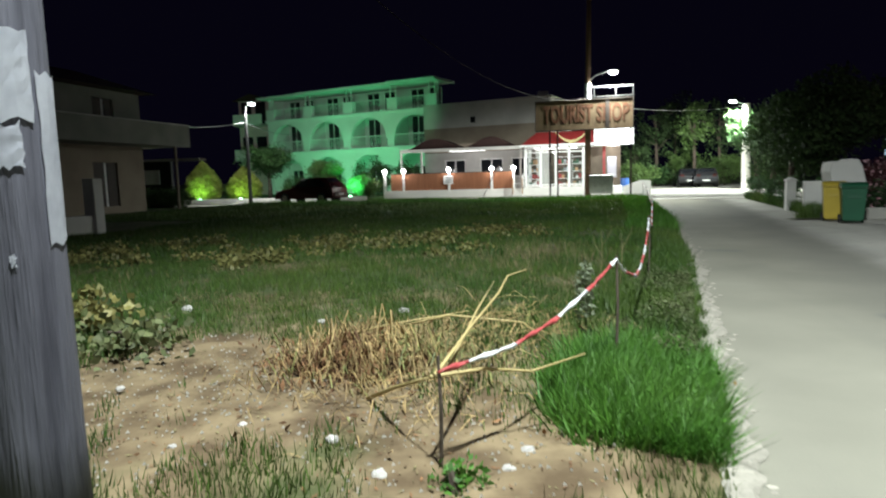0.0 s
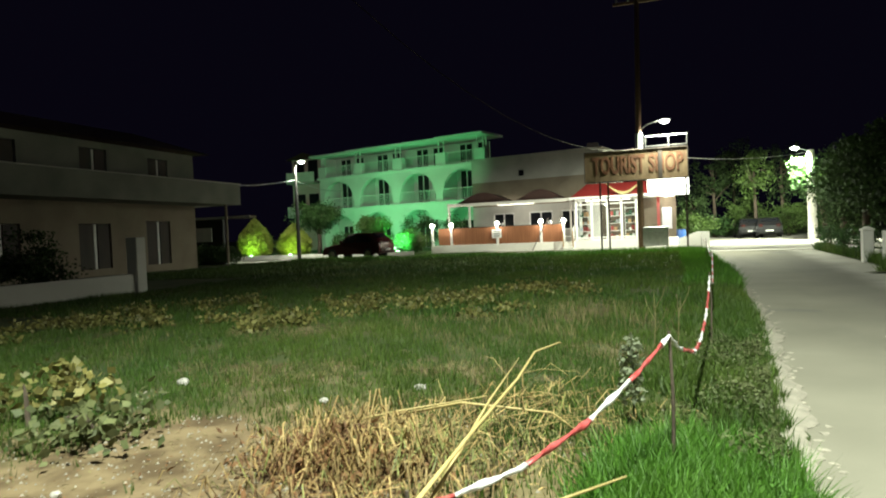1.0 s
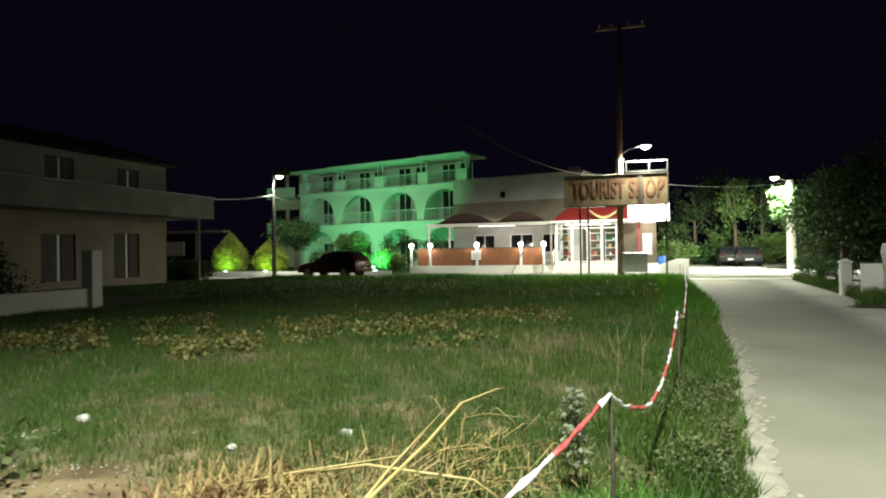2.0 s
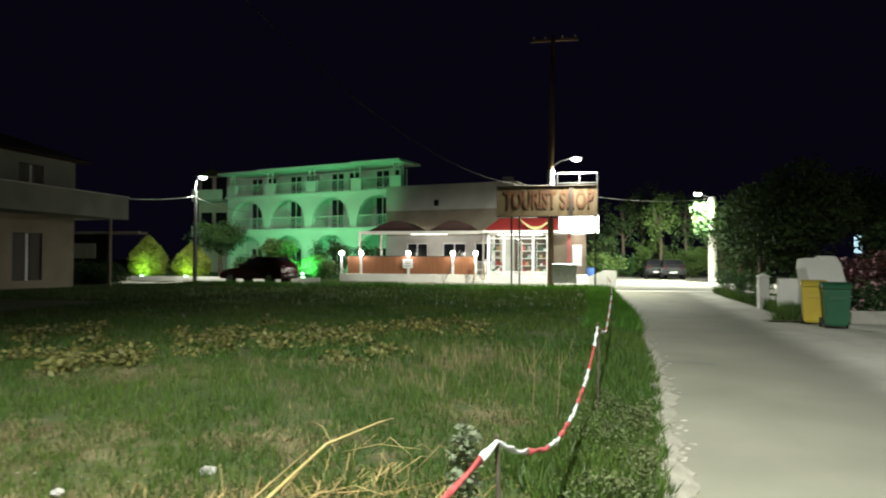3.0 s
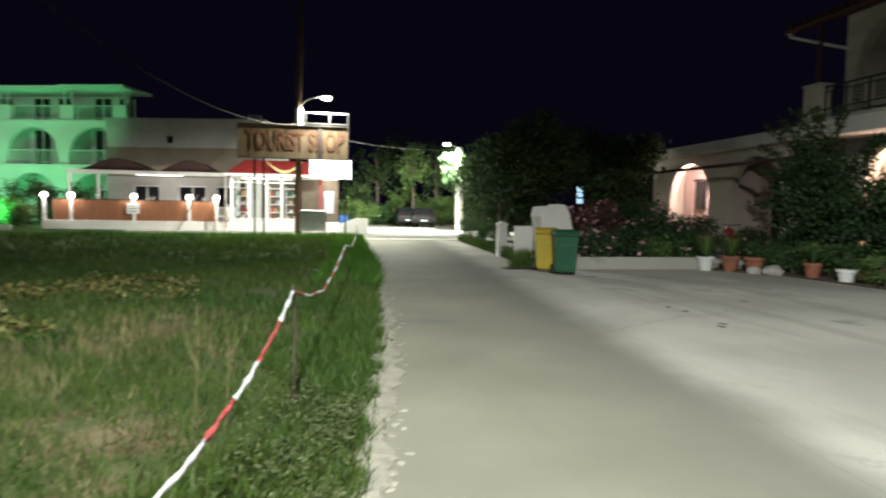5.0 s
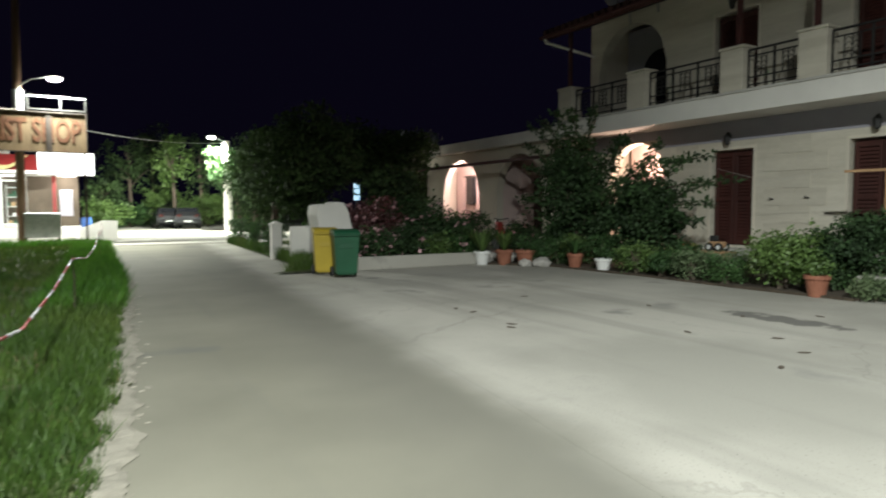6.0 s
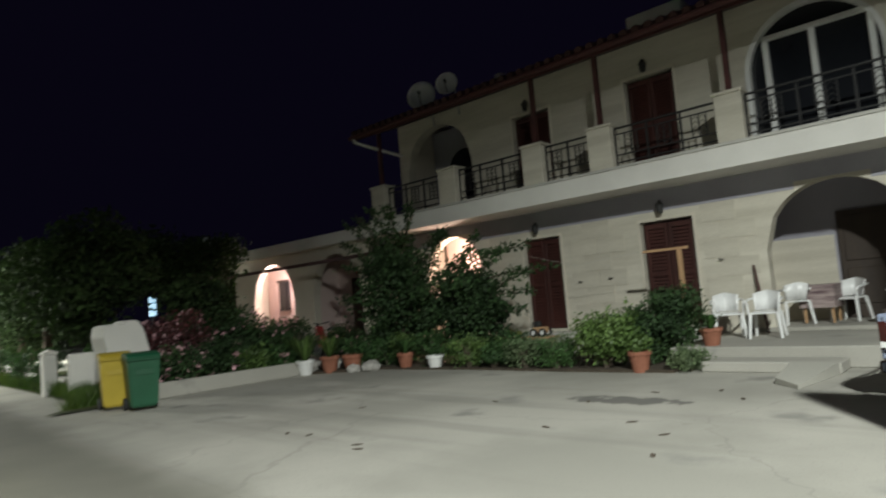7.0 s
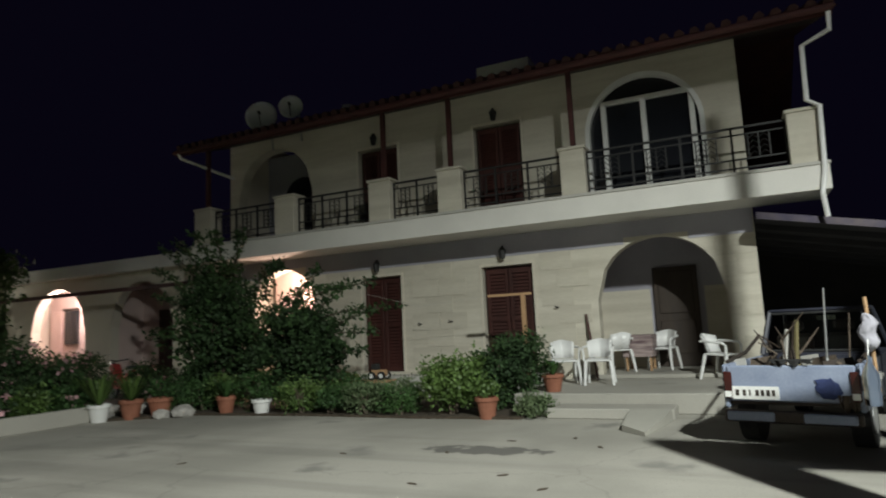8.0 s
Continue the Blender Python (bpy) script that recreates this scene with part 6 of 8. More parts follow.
# awning with two arched tops
aw_t = thing("terrace_awning", "brown cloth awning with two arched tops on posts", "awning", (-8.7, 41, 0))
part("valance", B(-12.7, -4.6, 40.35, 40.43, 2.95, 3.15), M_DULL, aw_t, "pale edge of the awning")
part("awning_roof", B(-12.7, -4.6, 40.43, 42.7, 3.1, 3.14), M_AWNING, aw_t)
for c, w, h in ((-10.3, 2.0, 0.66), (-6.6, 1.75, 0.66)):
    bm = bmesh.new()
    n = 14
    out = []
    for k in range(n + 1):
        s = -1 + 2 * k / n
        out.append((c + s * w, 3.15 + h * (0.5 + 0.5 * math.cos(math.pi * s)) ** 0.8))
    out = [(c - w, 3.13)] + out + [(c + w, 3.13)]
    prism(bm, out, lambda u, v, d: (u, 40.5 + d, v), 2.2)
    part("arched_top", bm, M_AWNING, aw_t, "dark arched awning top")
for x in (-12.6, -11.2, -4.7):
    part("post", B(x - 0.05, x + 0.05, 40.36, 40.46, 0.008, 2.95), M_DULL, aw_t)
part("tube_light", B(-9.6, -7.2, 41.6, 41.7, 2.98, 3.05), G_SHELF, aw_t)
tr = np.random.default_rng(31)
for k in range(5):
    x = -11.8 + k * 1.6
    t = thing("dining_table", "white-covered dining table on the restaurant terrace", "table", (x, 42, 0), "dining tables")
    part("top", B(x - 0.45, x + 0.45, 41.6, 42.5, 0.72, 0.76), M_WHITEPAINT, t)
    part("column", C((x, 42.05, 0.008), (x, 42.05, 0.72), 0.05, seg=8), M_IRON, t)
    for s in (-1, 1):
        c = thing("dining_chair", "dark wooden dining chair at a terrace table", "chair", (x + s * 0.55, 42, 0), "dining chairs")
        part("seat", B(x + s * 0.6 - 0.2, x + s * 0.6 + 0.2, 41.85, 42.25, 0.43, 0.47), M_DARKWOOD, c)
        part("backrest", B(x + s * 0.8 - 0.02, x + s * 0.8 + 0.02, 41.85, 42.25, 0.5, 1.15), M_DARKWOOD, c)
        for dx in (-0.17, 0.17):
            for dy in (-0.17, 0.17):
                part("leg", B(x + s * 0.6 + dx - 0.02, x + s * 0.6 + dx + 0.02, 42.05 + dy - 0.02, 42.05 + dy + 0.02, 0.008, 0.43), M_DARKWOOD, c)

# glazed kiosk with a red roof
ks = thing("kiosk", "white glazed kiosk with a red hipped roof", "kiosk", (-2.4, 40.5, 0))
KX0, KX1, KY0, KY1 = -4.35, -0.75, 39.8, 42.6
part("base", B(KX0 - 0.1, 1.5, 39.76, 43.0, 0.008, 0.5), M_WHITE, ks)
bm = bmesh.new()
r0 = [bm.verts.new(p) for p in ((-4.6, 39.5, 3.1), (-0.05, 39.5, 3.1), (-0.05, 43, 3.1), (-4.6, 43, 3.1))]
r1 = [bm.verts.new(p) for p in ((-3.7, 40.6, 3.92), (-0.1, 40.6, 3.92), (-0.1, 42, 3.92), (-3.7, 42, 3.92))]
bm.faces.new(r0)
bm.faces.new(r1)
for k in range(4):
    bm.faces.new((r0[k], r0[(k + 1) % 4], r1[(k + 1) % 4], r1[k]))
part("roof", bm, M_RED, ks, "red hipped roof")
part("eave", B(-4.65, 0.0, 39.45, 39.5, 2.98, 3.12), M_WHITEPAINT, ks)
part("ceiling", B(KX0, 1.4, KY0, 43, 2.94, 2.98), M_WHITEPAINT, ks)
part("back_wall", B(KX0, 1.5, 43, 43.2, 0.5, 3.1), M_BROWNW, ks)
part("partition", B(-0.7, 1.45, 41.3, 41.4, 0.5, 2.94), M_BROWNW, ks, "dark shop wall")
part("poster", B(0.65, 1.2, 41.26, 41.298, 1.0, 2.3), M_GREYW, ks)
for x in (-4.3, -3.38, -2.46, -1.65, -0.8):
    part("post", B(x - 0.07, x + 0.07, KY0, KY0 + 0.12, 0.5, 2.94), M_WHITEPAINT, ks)
for x in (-4.3, -0.8):
    part("post", B(x - 0.07, x + 0.07, KY1 - 0.1, KY1, 0.5, 2.94), M_WHITEPAINT, ks)
for z in (0.62, 2.62):
    part("rail", B(-4.23, -0.87, KY0 + 0.02, KY0 + 0.08, z, z + 0.07), M_WHITEPAINT, ks)
part("counter_rail", B(-0.73, 0.2, KY0, KY0 + 0.06, 0.9, 0.96), M_WHITEPAINT, ks)
for a, b in ((-4.23, -3.45), (-3.31, -2.53), (-1.58, -0.87)):
    o = part("pane", B(a, b, KY0 + 0.045, KY0 + 0.055, 0.69, 2.62), M_GLASS, ks)
    o.visible_shadow = False
gr = np.random.default_rng(77)
for sx in (-3.9, -2.05, -1.15):
    sh = thing("display_shelf", "white shop shelf filled with small goods", "shelf", (sx, 41.0, 0.5), "display shelves")
    for z in (0.55, 1.0, 1.45, 1.9, 2.35):
        part("board", B(sx - 0.35, sx + 0.35, 40.8, 41.2, z, z + 0.03), M_WHITEPAINT, sh)
    for s in (-0.36, 0.34):
        part("side", B(sx + s, sx + s + 0.02, 40.8, 41.2, 0.5, 2.5), M_WHITEPAINT, sh)
    for z in (0.58, 1.03, 1.48, 1.93):
        x = sx - 0.3
        while x < sx + 0.25:
            w_, h_ = gr.uniform(0.08, 0.18), gr.uniform(0.12, 0.32)
            part("goods", B(x, x + w_, 40.82, 41.05, z, z + h_, bevel=0.01), (M_RED, M_PVC, M_TAN, M_DARKWOOD, M_BINGREEN, M_TANK)[int(gr.integers(6))], sh)
            x += w_ + 0.03
part("tube_light", B(-3.8, -1.2, 40.5, 40.6, 2.88, 2.93), G_SHELF, ks)
part("red_post", B(0.36, 0.52, 40.6, 40.76, 0.5, 2.94), M_RED, ks, "red porch post")
lb = thing("light_box_sign", "glowing white light box sign above the shop", "sign", (1.0, 40, 2.98))
part("lit_panel", B(-0.12, 2.1, 39.6, 39.7, 2.98, 3.97), G_SIGN, lb, "glowing blank panel")
part("case", B(-0.16, 2.14, 39.7, 39.9, 2.94, 4.01), M_WHITEPAINT, lb)
part("mount", B(0.3, 0.6, 39.9, 40.6, 2.94, 3.1), M_WHITEPAINT, lb)
st = thing("entrance_steps", "white entrance steps with a slatted handrail", "steps", (-4.75, 39.2, 0))
for k in range(3):
    part("step", B(-5.0, -4.4, 38.7 + k * 0.25, 39.45, 0.008 + k * 0.16, 0.168 + k * 0.16), M_WHITE, st)
for x in (-5.0, -4.42):
    part("newel", B(x - 0.03, x + 0.03, 38.72, 38.78, 0.168, 1.1), M_TAN, st)
    for k in range(3):
        part("slat", prism(bmesh.new(), [(38.75, 0.45 + k * 0.25), (39.45, 0.85 + k * 0.25), (39.45, 0.92 + k * 0.25), (38.75, 0.52 + k * 0.25)], lambda u, v, d: (x - 0.02 + d, u, v), 0.04), M_WHITEPAINT, st)
ramp = thing("concrete_ramp", "pale concrete block wall at the junction", "wall", (2.2, 36, 0))
part("block", prism(bmesh.new(), [(1.4, 0.008), (2.85, 0.008), (2.85, 0.82), (2.3, 0.85), (1.4, 0.5)], lambda u, v, d: (u, 36 + d, v), 0.35), M_WHITE, ramp)
bb = thing("blue_bin", "small blue barrel beside the shop", "barrel", (1.75, 43.2, 0))
part("barrel", lathe(bmesh.new(), [(0.28, 0), (0.32, 0.3), (0.32, 0.6), (0.28, 0.9)], (1.75, 43.2, 0.008), 16), mat("blue_plastic", (0.03, 0.10, 0.35), (0.05, 0.14, 0.45), 3, 0.4, 0.02), bb)
part("lid", C((1.75, 43.2, 0.908), (1.75, 43.2, 0.95), 0.3, seg=16), M_RUBBER, bb)

swag = thing("cloth_banner", "faded yellow cloth banner swagged across the kiosk roof", "banner", (-1.5, 39.4, 3.2))
bm = bmesh.new()
top = [(-2.45 + 1.93 * k / 12, 3.84 - 0.52 * math.sin(math.pi * k / 12)) for k in range(13)]
prism(bm, top + [(u, v - 0.05 - 0.13 * math.sin(math.pi * k / 12)) for k, (u, v) in reversed(list(enumerate(top)))], lambda u, v, d: (u, 39.36 + d, v), 0.02)
part("cloth", bm, M_CANE, swag)
for x in (-2.45, -0.52):
    part("tie", tube(bmesh.new(), [(x, 39.37, 3.82), (x, 40.7, 3.90)], 0.012, 5), M_IRON, swag)
rod = thing("leaning_pole", "thin dark pole leaning on the terrace fence", "pole", (-6.9, 38.95, 0.008))
part("shaft", tube(bmesh.new(), [(-6.9, 38.95, 0.008), (-6.45, 39.2, 0.95), (-5.95, 39.45, 1.95)], 0.028, 6), M_DARKWOOD, rod)

# hotel: three storeys of arches and balconies, green-lit, built along its own axis then turned
hot = thing("hotel", "three-storey white hotel with arcades lit green", "hotel")
W, BAY = 15.6, 3.9
HF = lambda u, z, d: (u, d, z)
arches = [(0.35 + k * BAY, 0.35 + k * BAY + BAY - 0.6, 0.3, 3.1, True) for k in range(4)]
arches2 = [(0.35 + k * BAY, 0.35 + k * BAY + BAY - 0.6, 3.62, 5.75, True) for k in range(4)]
part("arcade_wall", wall_sheet(bmesh.new(), 0, W, 0, 3.45, arches, HF, 0.3), M_HOTEL, hot)
part("arcade_wall", wall_sheet(bmesh.new(), 0, W, 3.6, 6.0, arches2, HF, 0.3), M_HOTEL, hot)
for z in (3.45, 6.0):
    part("floor_band", B(0.0, W - 1.2, 1.202, 2.3, z, z + 0.15), M_HOTEL, hot)
    part("floor_band", B(-0.15, W + 0.05, -0.15, 1.2, z, z + 0.15), M_HOTEL, hot)
for k, (a, b) in enumerate(((-0.6, 3.4), (3.402, 11.8), (11.802, W + 0.12))):
    part("roof_slab", B(a, b, -0.5, 2.5, 7.82 + 0.05 * k, 7.97 + 0.05 * k), M_HOTEL, hot, "thin overhanging roof slab")
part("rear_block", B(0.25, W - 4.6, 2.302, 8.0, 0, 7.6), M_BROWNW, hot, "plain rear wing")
part("rear_roof", prism(bmesh.new(), [(2.302, 7.602), (8.4, 7.602), (5.2, 8.4)], lambda u, v, d: (0.1 + d, u, v), W - 4.5), M_TILE, hot)
for z0, z1 in ((0, 3.45), (3.6, 6.0), (6.15, 7.82)):
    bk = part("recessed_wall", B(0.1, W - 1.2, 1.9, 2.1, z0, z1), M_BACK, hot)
    for k in range(4):
        u = 0.6 + k * BAY
        for a, b in ((0.2, 1.25), (1.75, 2.65)):
            d = part("balcony_door", B(u + a, u + b, 1.86, 1.898, z0 + 0.12, min(z0 + 2.15, z1 - 0.15)), M_DARKGLASS, bk)
            bm = bmesh.new()
            zt = min(z0 + 2.15, z1 - 0.15)
            for p, q in ((u + a - 0.06, u + a), (u + b, u + b + 0.06), ((2 * u + a + b) / 2 - 0.03, (2 * u + a + b) / 2 + 0.03)):
                box(bm, p, q, 1.82, 1.857, z0 + 0.12, zt)
            part("door_frame", bm, M_WHITEPAINT, d)
part("end_wall", B(0, 0.1, 0.3, 2.1, 0, 7.82), M_HOTEL, hot)
part("end_post", B(W - 0.12, W, 0.3, 0.42, 6.15, 7.82), M_HOTEL, hot)
for k in range(5):
    u = min(max(k * BAY, 0.1), W - 0.7)
    part("parapet_pier", B(u - 0.1, u + 0.75, -0.1, 0.3, 6.15, 7.0, bevel=0.02), M_HOTEL, hot)
    part("partition", B(u + 0.25, u + 0.4, 0.3, 1.9, 3.6, 6.0), M_HOTEL, hot)
    for du in (0.1, 0.55):
        part("roof_post", B(u + du, u + du + 0.06, 0.0, 0.06, 7.0, 7.82), M_WHITEPAINT, hot)
for k in range(4):
    for z in (3.62, 6.17):
        a, b = 0.75 + k * BAY, k * BAY + BAY - 0.1
        if z < 5:
            a, b = arches2[k][0], arches2[k][1]
        b = min(b, W - 0.8)
        bm = bmesh.new()
        box(bm, a, b, 0.10, 0.14, z + 0.78, z + 0.83)
        box(bm, a, b, 0.10, 0.14, z + 0.08, z + 0.12)
        n = int((b - a) / 0.14)
        for i in range(n + 1):
            u = a + (b - a) * i / n
            box(bm, u - 0.012, u + 0.012, 0.108, 0.132, z + 0.12, z + 0.78)
        part("balcony_railing", bm, M_WHITEPAINT, hot)
def set_back(k):
    """Grows a distant building away from the road's near end."""
    o = Vector((0.4, 2.5, 1.35))
    return Matrix.Translation(o) @ Matrix.Scale(k, 4) @ Matrix.Translation(-o)


hot.matrix_basis = set_back(1.15) @ pose(-25.6, 46.9, 0, 0, 0, -15.3)

pinkb = thing("apartment_building", "dim pinkish apartment block behind the hotel garden", "building", (-31, 54, 0))
part("wall", B(-31.6, -28.6, 52.4, 60, 0, 8.6), M_PINK, pinkb)
for z in (3.2, 6.3):
    part("balcony", B(-31.5, -28.7, 51.2, 52.398, z, z + 0.15), M_DULL, pinkb)
    part("parapet", B(-31.5, -28.7, 51.2, 51.32, z + 0.152, z + 1.0), M_WHITE, pinkb)
    for x in (-30.8, -29.4):
        wd = part("window", B(x - 0.5, x + 0.5, 52.34, 52.398, z + 0.2, z + 2.2), M_DARKGLASS, pinkb)
part("roof", prism(bmesh.new(), [(-32.0, 8.6), (-28.5, 8.6), (-30.2, 9.2)], lambda u, v, d: (u, 52 + d, v), 8.5), M_TILE, pinkb)
pinkb.matrix_basis = set_back(1.06) @ Matrix.Translation(pinkb.location)

# hotel garden
bm = bmesh.new()
prism(bm, [(-36, 36.6), (-13.8, 36.6), (-13.0, 47.5), (-36, 56)], lambda u, v, d: (u, v, d - 0.05), 0.2)
structure("hotel_lawn", bm, mat("lawn", (0.04, 0.10, 0.02), (0.08, 0.16, 0.04), 2, 0.9, 0.2), "trimmed lawn of the hotel garden", "lawn")
structure("garden_kerb", B(-36, -13.7, 36.4, 36.6, 0, 0.28, bevel=0.02), M_WHITE, "low white kerb along the hotel garden", "kerb")


def conifer(x, y, r, h, seed):
    rng = np.random.default_rng(seed)
    t = thing("conifer", "clipped golden-green conical conifer on the lawn", "tree", (x, y, 0.15), "garden conifers")
    part("trunk", C((x, y, 0.1), (x, y, 0.6), 0.07, 0.05, 8), M_BARK, t)
    n = 9000
    z = rng.uniform(0, 1, n) ** 1.2
    a = rng.uniform(0, 2 * np.pi, n)
    rr = r * np.clip(np.sin(np.pi * (0.30 + 0.70 * z)) * 1.02, 0.04, 1) * (1 + 0.06 * np.sin(a * 7 + z * 20)) * rng.uniform(0.8, 1.04, n)
    pts = np.stack([x + rr * np.cos(a), y + rr * np.sin(a), 0.3 + z * h], 1)
    put("foliage", mesh_from("foliage", leaves(rng, pts, 0.14, droop=-0.6, slim=0.45), 4, M_CONIFER), t)
    put("inner_foliage", mesh_from("inner_foliage", leaves(rng, np.stack([x + rr * 0.75 * np.cos(a + 1), y + rr * 0.75 * np.sin(a + 1), 0.3 + z * h * 0.95], 1), 0.2), 4, M_CONIFER), t)


conifer(-26.1, 38.2, 1.12, 2.45, 1)
conifer(-23.05, 38.3, 1.08, 2.0, 2)
tree("olive_tree", "round-headed dark green tree behind the lamp post", (-22.6, 40.8, 0.1), 2.2, (-22.6, 40.8, 2.9), (1.9, 1.6, 0.95), 90, 120, 0.15, M_LEAF, 3, size=0.45)
tree("small_tree", "small yellow-green tree before the arcades", (-17.9, 40.0, 0.1), 1.5, (-17.9, 40.0, 2.0), (1.3, 1.0, 0.65), 50, 110, 0.13, M_LEAFLIT, 4, bark=M_BARKPALE, size=0.35)
for k, (x, y, r, h, m) in enumerate(((-15.2, 41.8, 1.8, 1.35, M_LEAF), (-12.8, 42.3, 1.4, 1.2, M_LEAF), (-14.6, 38.6, 1.0, 0.75, M_LEAFLIT), (-16.9, 38.7, 0.9, 0.6, M_LEAFLIT), (-20.2, 40.2, 0.9, 0.8, M_LEAF), (-24.2, 39.0, 0.8, 0.6, M_LEAFLIT), (-19.0, 42.2, 1.5, 1.1, M_LEAF))):
    shrub("garden_shrub", "leafy shrub in the floodlit hotel garden", (x, y, 0.1), (r, r * 0.8, h), 46, 90, 0.12, m, 120 + k, 0.34, 7)
for x, y in ((-14.9, 37.0), (-19.2, 46.65), (-25.2, 47.45), (-13.6, 44.85), (-25.4, 36.8), (-22.4, 36.8)):
    t = thing("floodlight", "small green garden floodlight on the ground", "floodlight", (x, y, 0.1), "garden floodlights")
    part("casing", B(x - 0.13, x + 0.13, y - 0.10, y - 0.0, 0.16, 0.36, bevel=0.02), M_IRON, t)
    part("lens", B(x - 0.11, x + 0.11, y - 0.13, y - 0.102, 0.18, 0.34, bevel=0.01), G_GREEN, t)
    part("spike", C((x, y - 0.05, 0.0), (x, y - 0.05, 0.17), 0.02, seg=6), M_IRON, t)
lp = thing("street_lamp", "dark pole with a curved arm and a lit street lamp", "street lamp", (-20.4, 34.5, 0))
part("pole", tube(bmesh.new(), [(-20.4, 34.5, 0), (-20.4, 34.5, 5.2)], [0.12, 0.09], 12), M_IRON, lp)
street_lamp_head(lp, [(-20.4, 34.5, 4.6), (-20.4, 34.5, 5.5), (-20.3, 34.48, 5.85), (-20.05, 34.45, 6.0)], (-19.9, 34.4, 6.0), (1, 0), G_LAMPDIM)


# parked cars
def hatchback(label, paint, m, name="hatchback"):
    t = thing(name, label, "car", (0, 0, 0), "parked cars")
    half = 0.83
    side = [(-2.0, 0.28), (-1.95, 0.62), (-1.55, 0.78), (-0.85, 0.88), (-0.25, 1.32), (0.35, 1.43), (1.35, 1.40), (1.74, 1.08), (1.94, 0.86), (1.98, 0.45), (1.9, 0.28)]
    bm = bmesh.new()
    prof = [(u, v) for u, v in side]
    rows_ = []
    for s in (-1, -0.88, 0.88, 1):
        row = []
        for u, v in prof:
            tuck = 0.16 * max(0, v - 0.85) / 0.55 if abs(s) > 0.9 else 0.10 * max(0, v - 0.85) / 0.55
            yy = s * half - math.copysign(tuck, s) * (1 if abs(s) > 0.9 else 1)
            vv = v - (0.05 if abs(s) > 0.9 and v > 0.3 else 0)
            row.append(bm.verts.new((u, yy, vv)))
        rows_.append(row)
    n = len(prof)
    for a, b in zip(rows_, rows_[1:]):
        for k in range(n):
            bm.faces.new((a[k], a[(k + 1) % n], b[(k + 1) % n], b[k]))
    bm.faces.new(rows_[0])
    bm.faces.new(rows_[-1])
    body = part("body", bm, paint, t)
    for s in (-1, 1):
        for q in ([(-0.62, 0.92), (-0.2, 1.27), (0.28, 1.35), (0.28, 0.92)], [(0.36, 0.92), (0.36, 1.35), (1.05, 1.32), (1.45, 1.05), (1.35, 0.92)]):
            part("side_window", prism(bmesh.new(), q, lambda u, v, d: (u, s * (half + 0.006 - 0.16 * max(0, v - 0.8) / 0.55) + s * d, v), 0.008), M_DARKGLASS, body)
        for x in (-1.3, 1.2):
            w = part("wheel", C((x, s * 0.66, 0.3), (x, s * 0.85, 0.3), 0.3, seg=22), M_RUBBER, t)
            part("rim", C((x, s * 0.85, 0.3), (x, s * 0.865, 0.3), 0.19, seg=14), M_CHROME, w)
        part("tail_lamp", B(1.86, 1.97, s * 0.55 - 0.13, s * 0.55 + 0.13, 0.78, 0.98, bevel=0.02), M_TAILRED, t)
        part("headlight", B(-1.98, -1.82, s * 0.55 - 0.16, s * 0.55 + 0.16, 0.58, 0.72, bevel=0.02), M_CHROME, t)
        part("mirror", B(-0.68, -0.5, s * 0.86, s * 0.98, 0.92, 1.04, bevel=0.02), paint, t)
    part("rear_window", prism(bmesh.new(), [(-0.55, 1.16), (0.55, 1.16), (0.5, 1.36), (-0.5, 1.36)], lambda u, v, d: (1.35 + (1.40 - v) * 1.22 + 0.02 + d, u, v), 0.01), M_DARKGLASS, body)
    part("windscreen", prism(bmesh.new(), [(-0.6, 0.92), (0.6, 0.92), (0.55, 1.28), (-0.55, 1.28)], lambda u, v, d: (-0.85 + (v - 0.88) * 1.36 - 0.03 + d, u, v), 0.01), M_DARKGLASS, body)
    part("bumper", B(1.9, 2.04, -0.75, 0.75, 0.36, 0.6, bevel=0.04), paint, t)
    pl_ = part("number_plate", B(2.042, 2.05, -0.25, 0.25, 0.46, 0.56), M_WHITEPAINT, t)
    t.matrix_basis = m
    return t


hatchback("dark red hatchback parked by the grassy plot", M_CAR_DARK, pose(-16.0, 33.7, 0.01, 0, 0, -7) @ Matrix.Diagonal((0.96, 1.0, 1.04, 1)))
hatchback("dark grey hatchback parked at the end of the junction", M_CAR_SILVER, pose(8.1, 52.2, 0.01, 0, 0, -96))
hatchback("black hatchback parked beside the grey one", M_CAR_BLACK, pose(6.95, 53.7, 0.01, 0, 0, -90))

# lamp pole wrapped in leaves, and the lit trees behind the junction
tp = thing("utility_pole", "pale concrete pole with a street lamp among leaves", "utility pole", (9.3, 44.2, 0))
part("shaft", tube(bmesh.new(), [(9.3, 44.2, 0), (9.25, 44.2, 5.4)], [0.28, 0.2], 12), M_WHITE, tp)
street_lamp_head(tp, [(9.25, 44.2, 5.2), (9.0, 44.1, 5.4), (8.5, 43.95, 5.55)], (8.35, 43.9, 5.6), (1, 0))
tree("roadside_tree", "leaning tree lit white by the street lamp", (10.2, 45.0, 0), 4.6, (9.3, 44.6, 3.75), (1.1, 0.9, 1.6), 50, 85, 0.16, M_LEAF, 9, size=0.36, lean=(-0.8, -0.2))
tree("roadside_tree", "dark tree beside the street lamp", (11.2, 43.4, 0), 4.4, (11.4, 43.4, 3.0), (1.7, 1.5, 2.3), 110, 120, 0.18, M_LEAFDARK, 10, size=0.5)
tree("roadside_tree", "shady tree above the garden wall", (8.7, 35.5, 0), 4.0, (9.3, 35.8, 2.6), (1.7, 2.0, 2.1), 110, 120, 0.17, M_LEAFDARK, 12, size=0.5)
